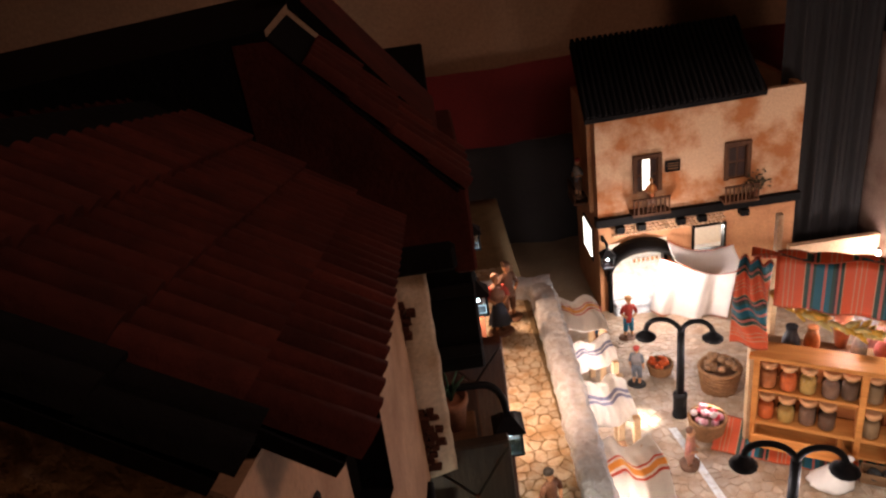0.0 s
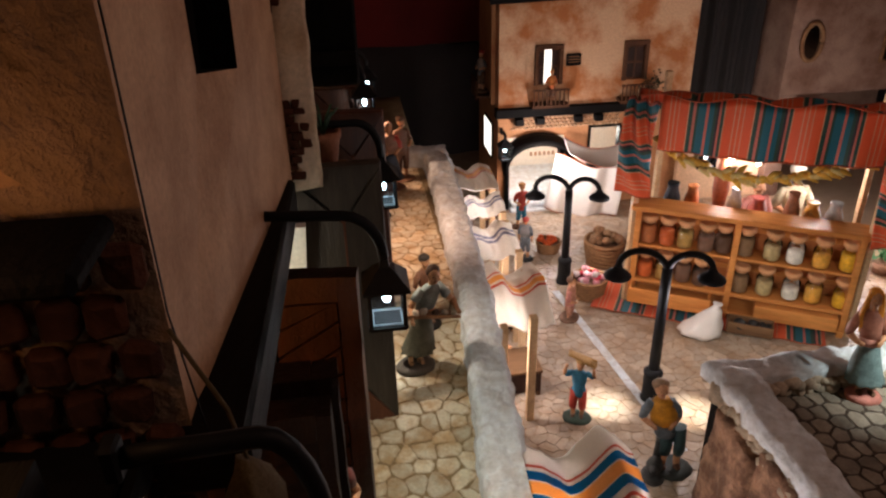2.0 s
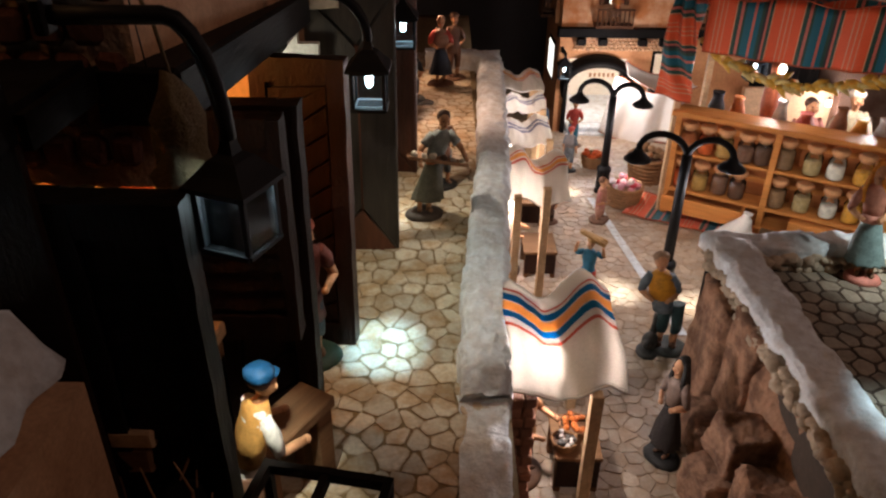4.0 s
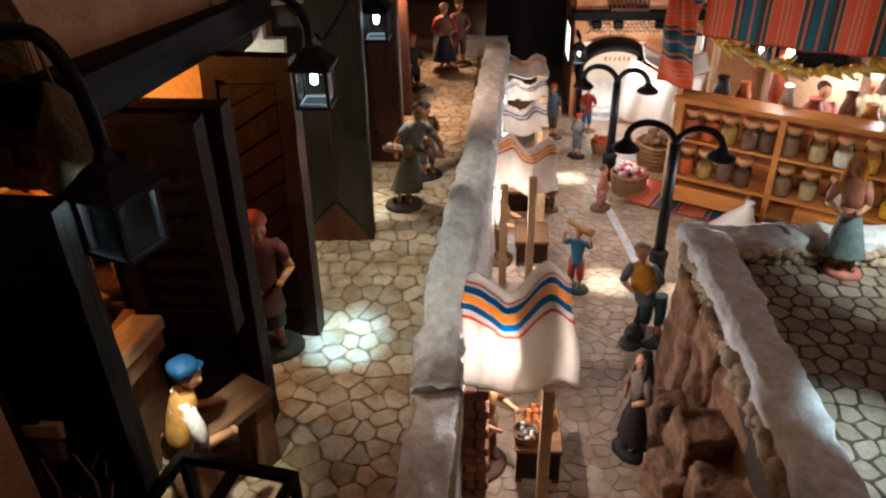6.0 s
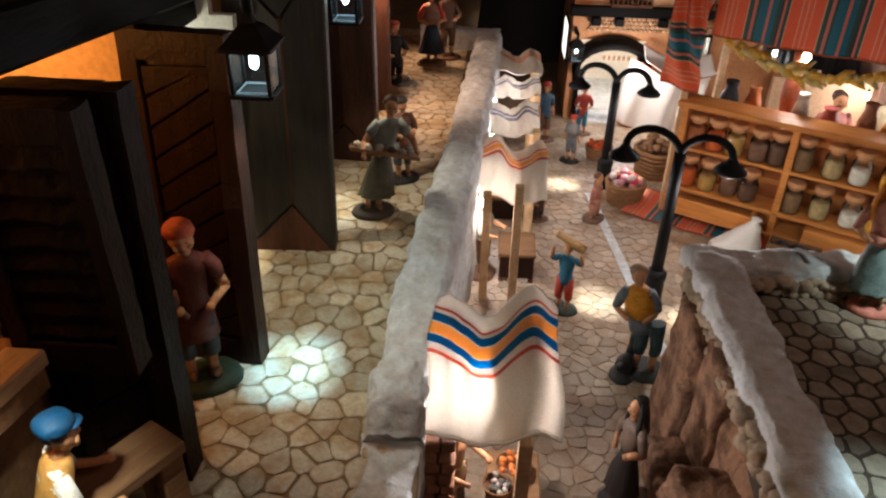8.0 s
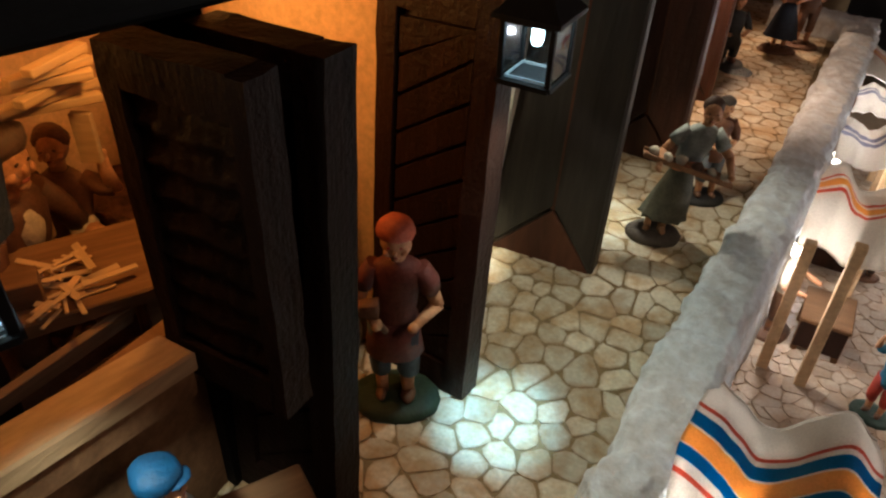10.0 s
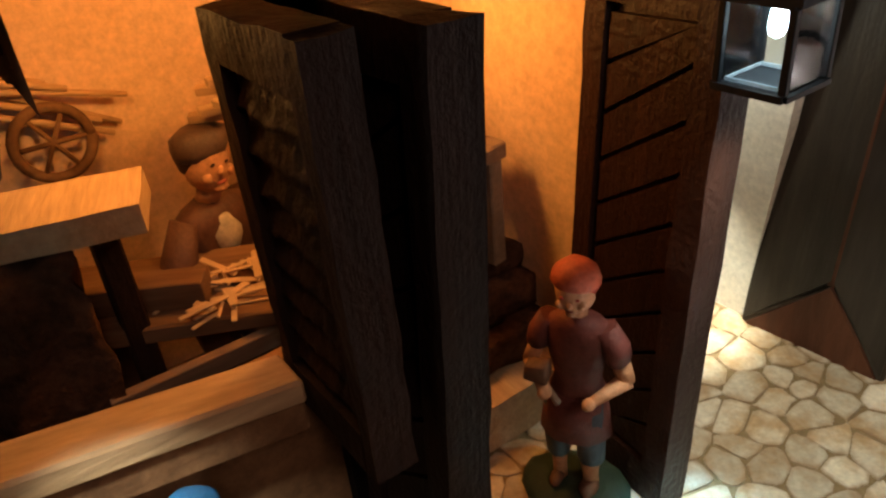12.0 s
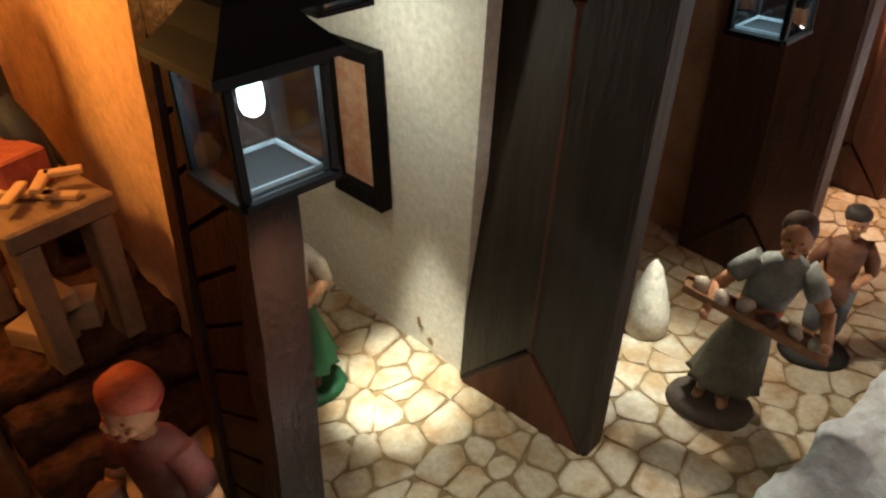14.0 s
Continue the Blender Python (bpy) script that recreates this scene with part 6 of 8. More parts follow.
GZ = low(0.76)
M_HONEYBACK = wood("honey_back_boards", (0.46, 0.17, 0.055), (0.30, 0.10, 0.032), "X", 0.6)
rack = stall_thing("spice_rack", "honey-coloured wooden spice rack full of corked jars", "shelf")
for nm, q in (("top_rail", (-0.006, SL + 0.006, -0.008, 0.030, 0.008, 0.015)), ("shelf_board", (0, SL, -0.002, 0.032, -0.046, -0.042)), ("shelf_board", (0, SL, -0.004, 0.034, -0.100, -0.095)), ("shelf_board", (0, SL, -0.006, 0.034, GZ + 0.010, GZ + 0.014)), ("side_post", (0, 0.008, -0.004, 0.030, GZ, 0.008)), ("side_post", (SL * 0.455, SL * 0.455 + 0.008, -0.004, 0.030, GZ, 0.008)), ("side_post", (SL - 0.008, SL, -0.004, 0.030, GZ, 0.008)), ("back_slat", (0, SL, 0.0335, 0.036, -0.078, -0.070)), ("back_slat", (0, SL, 0.0345, 0.037, -0.020, -0.012)), ("drawer_front", (0.004, SL * 0.40, -0.030, -0.026, -0.119, -0.097)), ("drawer_base", (0.006, SL * 0.39, -0.0258, 0.018, -0.1185, -0.1165)), ("drawer_side", (0.004, 0.007, -0.0258, 0.018, -0.116, -0.101)), ("drawer_side", (SL * 0.385, SL * 0.40, -0.0258, 0.018, -0.116, -0.101)), ("drawer_front", (0.012, SL * 0.42, -0.020, 0.018, GZ + 0.0145, GZ + 0.020)), ("drawer_front", (SL * 0.60, SL - 0.010, -0.010, 0.020, -0.124, -0.104))):
    b = bmesh.new()
    box(b, *q, 0.0008)
    part(nm, b, M_HONEY, rack)
b = bmesh.new()
box(b, 0.002, SL - 0.002, 0.0375, 0.0395, GZ + 0.002, 0.0075)
part("back_panel", b, M_HONEYBACK, rack, "orange-brown back boards")
M_CORK = mat("cork", (0.74, 0.38, 0.17), 0.85, second=(0.58, 0.26, 0.10), scale=120, fine=500, bump=0.5)
SPICES = [(0.50, 0.16, 0.05), (0.82, 0.74, 0.60), (0.16, 0.08, 0.045), (0.66, 0.14, 0.03), (0.80, 0.40, 0.06), (0.30, 0.17, 0.08), (0.52, 0.30, 0.08), (0.85, 0.45, 0.03), (0.55, 0.40, 0.18), (0.24, 0.12, 0.07)]
random.seed(11)


def spice_jar(at, spice, fill):
    t = stall_thing("spice_jar", "small glass jar of spice with a round cork", "jar", "jars on the spice rack", at)
    r, h = 0.0108, 0.0325
    b = bmesh.new()
    lathe(b, (0, 0, 0), [(r * 0.9, 0.0), (r, 0.002), (r, h * 0.78), (r * 0.75, h * 0.88), (r * 0.72, h)], 12)
    g = part("glass", b, M_JAR, t)
    g.visible_shadow = False
    b = bmesh.new()
    lathe(b, (0, 0, 0), [(r * 0.86, 0.0012), (r * 0.93, 0.003), (r * 0.93, h * fill), (r * 0.5, h * fill + 0.001)], 12)
    part("spice", b, paint(spice, 0.9), t, "ground spice")
    b = bmesh.new()
    lathe(b, (0, 0, 0), [(r * 0.68, h - 0.003), (r * 0.74, h + 0.0005), (r * 0.98, h + 0.0015), (r * 1.00, h + 0.006), (r * 0.80, h + 0.0075)], 12)
    part("cork", b, M_CORK, t)
    return t


k = 0
for zrow, h0 in ((-0.042, 0), (-0.095, 3)):
    for bay in range(2):
        a0 = 0.018 if bay == 0 else SL * 0.455 + 0.018
        for i in range(5):
            if zrow < -0.05 and bay == 0 and i == 4:
                continue
            spice_jar((a0 + i * 0.0245 * (1.0 if bay == 0 else 1.22) + random.uniform(-0.002, 0.002), 0.010 + random.uniform(-0.002, 0.002), zrow), SPICES[(k * 3 + h0) % 10], random.uniform(0.52, 0.78))
            k += 1


def hanging(name, label, fn, material, nu=40, nv=16, category="cloth"):
    t = thing(name, label, category, "striped cloths of the spice stall")
    b = bmesh.new()
    sheet(b, nu, nv, fn, thick=0.0010)
    part("cloth", b, material, t, "", True)
    for v in (0.0, 1.0):
        b = bmesh.new()
        tube(b, [fn(u / 30, v)[0] for u in range(31)], 0.0009, 5)
        part("hem", b, paint((0.40, 0.09, 0.04), 0.9), t)
    return t


def stall_point(s, n, z):
    p = S0 + SD * s + SN * n
    return Vector((p.x, p.y, z))


# canopy: front drape, top and the two hanging ends
hanging("stall_canopy", "orange and teal striped blanket draped over the spice stall", lambda u, v: (stall_point(0.018 + u * 0.250, -0.012 - 0.003 * math.sin(u * 30) * (1 - v) + (0.010 * max(0, v - 0.9) / 0.1), 0.098 + v * 0.070 + 0.006 * u - 0.005 * (1 - v) * math.sin(u * 3.1) + 0.003 * v * math.sin(u * 21)), (u * 0.250, v * 0.07)), M_SERAPE)
hanging("stall_canopy", "shiny folds of striped blanket gathered over the canopy rail", lambda u, v: (stall_point(-0.010 + u * 0.290, -0.014 + v * 0.026, 0.165 + 0.006 * u + 0.008 * math.sin(v * math.pi) + 0.004 * math.sin(u * 19 + v * 4) - 0.012 * v), (u * 0.285, v * 0.03)), M_SERAPE)
hanging("side_cloth", "striped orange and teal cloth hanging from the stall end", lambda u, v: (stall_point(-0.030 + u * (0.046 - 0.010 * v) + 0.020 * max(0.0, v - 0.55), -0.014 + (0.004 + 0.005 * v) * math.sin(u * (7 + 9 * v) + v * 6), 0.036 + v * 0.126 - 0.006 * u), (u * 0.05, v * 0.115)), M_SERAPEV, 16, 30)
hanging("side_cloth", "striped orange and teal cloth hanging over the stall end", lambda u, v: (stall_point(0.262 + u * (0.054 - 0.026 * v) + 0.014 * (1 - v), -0.024 + 0.005 * math.sin(u * 8 + v * 5), 0.006 + v * 0.166 + 0.010 * u * (1 - v)), (u * 0.05, v * 0.150 + 0.016 * u)), M_SERAPEV, 16, 30)
hanging("floor_cloth", "striped orange and teal cloth spread on the paving", lambda u, v: (stall_point(-0.045 + u * 0.30, -0.035 + v * 0.07, low(0.78 - 0.1 * u) + 0.002 + 0.016 * max(0, v - 0.6) + 0.001 * math.sin(u * 40)), (u * 0.30, v * 0.07)), M_SERAPE)
for s, n, z1, lab in ((-0.004, 0.005, 0.13, "pale wooden post of the spice stall"), (0.012, 0.10, 0.17, "pale wooden post of the spice stall"), (SL + 0.004, 0.005, 0.17, "pale wooden post of the spice stall"), (SL + 0.004, 0.13, 0.18, "pale wooden post of the spice stall"), (0.4085, 0.124, 0.02, "pale wooden post beside the red-clad figure")):
    p = stall_point(s, n, GZ)
    t = thing("stall_post", lab, "post", "posts of the spice stall", place=p)
    b = bmesh.new()
    box(b, -0.004, 0.004, -0.004, 0.004, -0.005, z1 - GZ, 0.0006)
    part("shaft", b, M_PINE, t)
# garland of dried peppers
garland = thing("pepper_garland", "garland of dried yellow peppers under the canopy", "garland")
random.seed(12)
for i in range(78):
    u = i / 77
    p = stall_point(0.012 + u * 0.250, -0.004, 0.108 - 0.048 * math.sin(u * math.pi) * (1 - 0.30 * u) + 0.004 * u + 0.003 * math.sin(i * 2.4))
    b = bmesh.new()
    d = Vector((random.uniform(0.3, 1), random.uniform(-0.5, 0.4), random.uniform(-0.7, 0.3))).normalized() * 0.018
    tube(b, [p, p + d * 0.5 + Vector((0, 0, 0.002)), p + d], [0.0032, 0.0040, 0.0010], 7)
    part("pepper", b, paint((0.66, 0.38, 0.05) if i % 3 else (0.60, 0.46, 0.16)), garland)
# white sack slumped by the rack and dark bowls
def sack(place, r, h, label, colour):
    b = bmesh.new()
    rings = []
    for rr, z in ((0.9, 0), (1.05, 0.12), (1.0, 0.4), (0.72, 0.68), (0.34, 0.86), (0.22, 0.93), (0.34, 1.0)):
        rings.append([b.verts.new(bumpy((rr * r * math.cos(2 * math.pi * i / 16), rr * r * math.sin(2 * math.pi * i / 16) * 0.85, z * h), 0.0022, 90, place[0] * 40)) for i in range(16)])
    loft(b, rings)
    ob = part("sack", b, paint(colour, 0.9), None)
    ob.location = place
    return tagged(ob, label, "sack")


b = bmesh.new()
rings = []
for k2, (rr, z) in enumerate(((1.0, 0), (1.02, 0.10), (0.86, 0.32), (0.58, 0.62), (0.32, 0.86), (0.12, 0.98), (0.20, 1.06))):
    rings.append([b.verts.new(bumpy((rr * 0.024 * math.cos(2 * math.pi * i / 22) * (1.12 if i % 2 else 0.92) + 0.018 * z, rr * 0.019 * math.sin(2 * math.pi * i / 22), z * 0.044), 0.003, 80, 3.0)) for i in range(22)])
loft(b, rings)
ob = tagged(part("cloth_sack", b, M_SHEET), "crumpled white cloth bundle leaning at the spice rack", "cloth")
ob.location, ob.rotation_euler = (0.520, 0.732, low(0.73) + 0.004), (0, 0, -0.5)
crate = thing("spice_crate", "small dark crate of bowls under the spice rack", "crate", place=(0.585, 0.722, low(0.72)))
crate.rotation_euler = (0, 0, math.atan2(SD.y, SD.x))
for q in ((-0.028, 0.028, -0.011, -0.009, 0.004, 0.020), (-0.028, 0.028, 0.009, 0.011, 0.004, 0.020), (-0.028, -0.026, -0.009, 0.009, 0.004, 0.020), (0.026, 0.028, -0.009, 0.009, 0.004, 0.020)):
    b = bmesh.new()
    box(b, *q, 0.0005)
    part("side", b, M_LOG, crate)
b = bmesh.new()
box(b, -0.026, 0.026, -0.009, 0.009, 0.004, 0.006)
part("bottom", b, M_LOG, crate)
for i, x in enumerate((-0.016, 0.002, 0.018)):
    b = bmesh.new()
    lathe(b, (0, 0, 0), [(0.004, 0), (0.0085, 0.006), (0.0090, 0.011), (0.0078, 0.011), (0.006, 0.005)], 14)
    ob = tagged(part("bowl", b, paint((0.03, 0.028, 0.026), 0.35)), "small dark glazed bowl in a crate", "bowl", "bowls by the spice rack")
    ob.location = crate.location + Vector((SD.x * x, SD.y * x, 0.0065))
    ob.rotation_euler = (0.5 - 0.3 * i, 0.2, 0)
b = bmesh.new()
lathe(b, (0, 0, 0), [(0.0105, 0), (0.0115, 0.002), (0.0105, 0.012), (0.0075, 0.026), (0.0035, 0.038), (0.0008, 0.042)], 18)
for v in b.verts:
    v.co = bumpy(v.co, 0.0008, 120, 2.0)
ob = tagged(part("salt_cone", b, paint((0.66, 0.58, 0.44), 0.8)), "pale cream cone standing beside a shop door", "cone")
ob.location = (0.081, 0.558, up(0.56))

# things on the counter and behind the stall
def pot(place, r, h, colour, label, name="pot"):
    b = bmesh.new()
    lathe(b, (0, 0, 0), [(r * 0.6, 0), (r, h * 0.35), (r * 0.95, h * 0.6), (r * 0.6, h * 0.85), (r * 0.7, h), (r * 0.55, h * 0.98)], 14)
    ob = part(name, b, paint(colour, 0.4), None)
    ob.location = place
    return tagged(ob, label, "pot", "crockery of the stalls")


for s, n, r, h, c in ((0.04, 0.045, 0.010, 0.030, (0.02, 0.02, 0.025)), (0.065, 0.06, 0.009, 0.026, (0.5, 0.16, 0.05)), (0.12, 0.05, 0.008, 0.03, (0.55, 0.5, 0.45)), (0.15, 0.07, 0.011, 0.02, (0.40, 0.10, 0.08)), (0.19, 0.05, 0.009, 0.032, (0.30, 0.12, 0.06)), (0.215, 0.06, 0.010, 0.024, (0.6, 0.25, 0.03)), (0.24, 0.05, 0.010, 0.028, (0.45, 0.42, 0.38)), (0.10, 0.09, 0.010, 0.05, (0.45, 0.12, 0.05))):
    pot(stall_point(s, n, -0.0168), r * 1.15, h * 1.7, c, "small glazed pot on the stall counter")
cnt = stall_thing("stall_counter", "wide wooden counter behind the spice rack", "counter")
b = bmesh.new()
box(b, 0.0, SL, 0.040, 0.095, -0.024, -0.017, 0.001)
part("tabletop", b, M_LOG, cnt)
for s in (0.006, SL - 0.006):
    for n in (0.045, 0.090):
        b = bmesh.new()
        box(b, s - 0.004, s + 0.004, n - 0.004, n + 0.004, GZ - 0.01, -0.024)
        part("leg", b, M_LOG, cnt)


def basket(place, r, h, label, fill, kind_name="basket"):
    t = thing(kind_name, label, "basket", place=place)
    b = bmesh.new()
    for k2 in range(7):
        z = h * k2 / 6
        rr = r * (0.78 + 0.22 * k2 / 6)
        tube(b, [(rr * math.cos(q * math.pi / 10), rr * math.sin(q * math.pi / 10), z + 0.0008 * (q % 2)) for q in range(21)], h / 11, 6)
    part("weave", b, paint((0.28, 0.14, 0.06), 0.85), t, "woven brown wicker")
    b = bmesh.new()
    lathe(b, (0, 0, 0), [(r * 0.76, 0.0), (r * 0.95, h * 0.8), (r * 0.3, h * 0.82)], 14)
    part("lining", b, paint(BROWN), t)
    random.seed(int(place[0] * 1000))
    for i in range(16):
        a, q = random.uniform(0, 6.28), r * 0.8 * math.sqrt(random.random())
        b = bmesh.new()
        lump(b, (q * math.cos(a), q * math.sin(a), h * 0.95 + random.uniform(0, 0.4) * h), r * 0.24, r * 0.24, r * 0.22, i, sub=1)
        part("bloom" if len(fill) > 1 else "fruit", b, paint(random.choice(fill)), t)
    return t


basket((0.412, 0.862, low(0.86)), 0.025, 0.030, "brown wicker basket of pink and white flowers", [(0.66, 0.06, 0.09), (0.66, 0.30, 0.34), (0.70, 0.62, 0.60)])
basket((0.398, 1.030, low(1.03)), 0.020, 0.020, "wicker basket of orange fruit", [(0.60, 0.10, 0.02)])
basket((0.470, 0.965, low(0.96)), 0.030, 0.040, "large dark wicker basket beside a pale post", [(0.25, 0.13, 0.06), (0.35, 0.2, 0.1)])
basket((0.256, 0.330, low(0.33) + 0.038), 0.012, 0.008, "shallow basket of orange fruit on a stall table", [(0.55, 0.15, 0.03)])
basket((0.246, 0.313, low(0.31) + 0.038), 0.010, 0.007, "shallow basket of white and dark shells on a stall table", [(0.55, 0.5, 0.46), (0.1, 0.09, 0.08)])

# ---------------- inn at the end of the street ----------------
HX0, HX1, HY, HZ = 0.366, 0.742, 1.297, -0.20
inn = thing("inn", "two-storey plastered house with rust-stained walls and balconies", "house")


def hpart(name, boxes, material, label="", parent=None, bev=0.0):
    b = bmesh.new()
    for q in boxes:
        box(b, *q, bev)
    return part(name, b, material, parent or inn, label)


W1, W2 = (0.433, 0.486), (0.602, 0.650)
for nm, q in (("upper_wall", (HX0, HX1, HY, HY + 0.012, 0.1281, 0.216)), ("wall_panel", (HX0, W1[0], HY, HY + 0.012, 0.014, 0.128)), ("wall_panel", (W1[1], W2[0], HY, HY + 0.012, 0.014, 0.128)), ("wall_panel", (W2[1], HX1, HY, HY + 0.012, 0.014, 0.128)), ("window_breast", (W1[0], W1[1], HY, HY + 0.012, 0.014, 0.055)), ("window_breast", (W2[0], W2[1], HY, HY + 0.012, 0.014, 0.055))):
    hpart(nm, [q], M_RUST, "cream plaster stained with rust")
for x in (HX0, HX1 - 0.012):
    hpart("side_wall", [(x, x + 0.012, HY + 0.0125, HY + 0.2, -0.20, 0.216)], M_RUSTB, "orange plaster")
hpart("back_wall", [(HX0 + 0.0125, HX1 - 0.0125, HY + 0.19, HY + 0.2, -0.20, 0.216)], M_WHITE)
hpart("floor_slab", [(HX0 + 0.0125, HX1 - 0.0125, HY + 0.0125, HY + 0.189, 0.002, 0.012)], M_BEAM)
hpart("beam", [(HX0 - 0.006, HX1 + 0.004, HY - 0.010, HY + 0.010, -0.004, 0.0135)], M_BEAM, "black timber beam", bev=0.001)
for x in (0.405, 0.445, 0.52, 0.56, 0.64):
    hpart("joist_end", [(x - 0.008, x + 0.008, HY - 0.016, HY + 0.01, -0.018, -0.005)], M_BEAM, bev=0.001)
for q in ((HX0, 0.384, HY + 0.002, HY + 0.012, -0.20, -0.005), (0.500, 0.545, HY + 0.002, HY + 0.012, -0.20, -0.030), (0.610, HX1, HY + 0.002, HY + 0.012, -0.20, -0.005), (0.384, 0.610, HY + 0.002, HY + 0.012, -0.030, -0.005), (0.384, 0.500, HY + 0.002, HY + 0.012, -0.046, -0.0305)):
    hpart("ground_wall", [q], M_RUSTB, "orange plaster ground floor")
# rubble strip over the inn door
random.seed(21)
b = bmesh.new()
for r in range(4):
    for c in range(26):
        lump(b, (0.395 + c * 0.0082 + (0.004 if r % 2 else 0), HY - 0.0005, -0.0275 + r * 0.0066), 0.0044, 0.003, 0.0034, r * 31 + c, rough=0.3, sub=1)
tagged(part("rubble_band", b, M_BRICK, inn, "band of small rounded stones", True), kind="stuff")
# arched black door hood
b = bmesh.new()
sheet(b, 20, 3, lambda u, v: (0.442 - 0.062 * math.cos(u * math.pi), HY - 0.004 - 0.030 * v, -0.100 + 0.058 * math.sin(u * math.pi) ** 0.7 - 0.012 * v), thick=0.008)
part("door_hood", b, M_BEAM, inn, "black arched wooden hood", True)
for i in range(6):
    x = 0.420 + i * 0.0085
    hpart("sign_bar", [(x, x + 0.005, HY - 0.0385, HY - 0.0368, -0.0700, -0.0625)], M_LOG, "faded letter bar")
for x in (0.384, 0.492):
    hpart("door_jamb", [(x - 0.004, x + 0.004, HY - 0.008, HY + 0.012, -0.20, -0.07)], M_BEAM, bev=0.001)
hpart("door_step", [(0.388, 0.50, HY - 0.03, HY + 0.01, -0.2, -0.188)], M_COPING, bev=0.002)
hpart("door_step", [(0.392, 0.50, HY - 0.015, HY + 0.01, -0.188, -0.178)], M_COPING, bev=0.002)
hpart("inner_floor", [(0.38, HX1 - 0.0125, HY + 0.012, HY + 0.19, -0.2, -0.178)], M_COPING)
hpart("shop_window_frame", [(0.545, 0.549, HY - 0.004, HY + 0.012, -0.09, -0.030), (0.606, 0.610, HY - 0.004, HY + 0.012, -0.09, -0.030), (0.549, 0.606, HY - 0.004, HY + 0.012, -0.034, -0.030), (0.549, 0.606, HY - 0.004, HY + 0.012, -0.2, -0.088)], M_BEAM)
# side window
b = bmesh.new()
box(b, HX0 - 0.002, HX0 + 0.001, HY + 0.05, HY + 0.13, -0.105, -0.030)
sw = part("side_window", b, M_BEAM, inn)
b = bmesh.new()
box(b, HX0 - 0.003, HX0 - 0.0022, HY + 0.056, HY + 0.124, -0.099, -0.036)
part("pane", b, M_PANE, sw, "brightly lit pane")
for (a, c), lit in ((W1, True), (W2, False)):
    w = hpart("window_frame", [(a, a + 0.007, HY - 0.005, HY + 0.012, 0.055, 0.128), (c - 0.007, c, HY - 0.005, HY + 0.012, 0.055, 0.128), (a + 0.007, c - 0.007, HY - 0.005, HY + 0.012, 0.120, 0.128)], M_WINDOW, "dark brown wooden balcony door frame")
    for x in (a + 0.007, c - 0.019 if lit else c - 0.024):
        hpart("shutter_leaf", [(x, x + (0.012 if lit else 0.017), HY + 0.003, HY + 0.008, 0.055, 0.120)], M_WINDOW, "", w)
        hpart("panel", [(x + 0.002, x + (0.010 if lit else 0.015), HY + 0.0015, HY + 0.0028, 0.060, 0.085)], M_DOORRED, "", w)
        hpart("panel", [(x + 0.002, x + (0.010 if lit else 0.015), HY + 0.0015, HY + 0.0028, 0.090, 0.115)], M_DOORRED, "", w)
    if lit:
        b = bmesh.new()
        box(b, a + 0.019, c - 0.019, HY + 0.009, HY + 0.0105, 0.055, 0.120)
        part("pane", b, M_PANE, w, "glowing pane")
    else:
        hpart("pane", [(a + 0.024, c - 0.024, HY + 0.009, HY + 0.0105, 0.055, 0.120)], M_DOORRED, "", w)
        plantb = thing("balcony_plant", "dark leafy plant on the inn balcony", "plant", place=(c + 0.006, HY - 0.016, 0.0232))
        b = bmesh.new()
        box(b, -0.006, 0.006, -0.005, 0.005, 0, 0.009, 0.001)
        part("pot", b, paint((0.25, 0.10, 0.05), 0.8), plantb)
        b = bmesh.new()
        rl = random.Random(23)
        for k2 in range(150):
            p = Vector((rl.gauss(0.002, 0.008), rl.gauss(0, 0.006), 0.016 + abs(rl.gauss(0, 0.014))))
            d = Vector((rl.gauss(0, 1), rl.gauss(0, 1), rl.gauss(0.3, 0.8))).normalized() * 0.006
            sd = d.orthogonal().normalized() * 0.0022
            b.faces.new([b.verts.new(q) for q in (p, p + d * 0.5 + sd, p + d, p + d * 0.5 - sd)])
        tagged(part("leaves", b, paint((0.05, 0.045, 0.02)), plantb), kind="stuff")
    bal = hpart("balcony", [(a - 0.008, c + 0.008, HY - 0.030, HY - 0.0005, 0.018, 0.023)], M_WINDOW)
    hpart("handrail", [(a - 0.008, c + 0.008, HY - 0.030, HY - 0.026, 0.050, 0.053)], M_WINDOW, "", bal)
    for i in range(9):
        x = a - 0.006 + i * (c - a + 0.012) / 8
        hpart("baluster", [(x - 0.0011, x + 0.0011, HY - 0.0292, HY - 0.0268, 0.023, 0.050)], M_WINDOW, "", bal)
bal = hpart("balcony", [(HX0 - 0.032, HX0 - 0.0005, HY + 0.06, HY + 0.12, 0.018, 0.023)], M_WINDOW)
hpart("handrail", [(HX0 - 0.032, HX0 - 0.028, HY + 0.06, HY + 0.12, 0.050, 0.053)], M_WINDOW, "", bal)
for i in range(10):
    y = HY + 0.061 + i * 0.0064
    hpart("baluster", [(HX0 - 0.0312, HX0 - 0.0288, y - 0.001, y + 0.001, 0.023, 0.050)], M_WINDOW, "", bal)
hpart("corner_pilaster", [(HX0 - 0.008, HX0 - 0.0005, HY + 0.03, HY + 0.045, 0.0135, 0.216)], M_RUSTB)
# plaque between the windows
hpart("plaque", [(0.492, 0.520, HY - 0.004, HY - 0.0005, 0.088, 0.110)], M_BLACK, "dark worn plaque", bev=0.001)
for z in (0.094, 0.099, 0.104):
    hpart("plaque_bar", [(0.496, 0.516, HY - 0.0046, HY - 0.0041, z, z + 0.0018)], M_LOG)
random.seed(6)
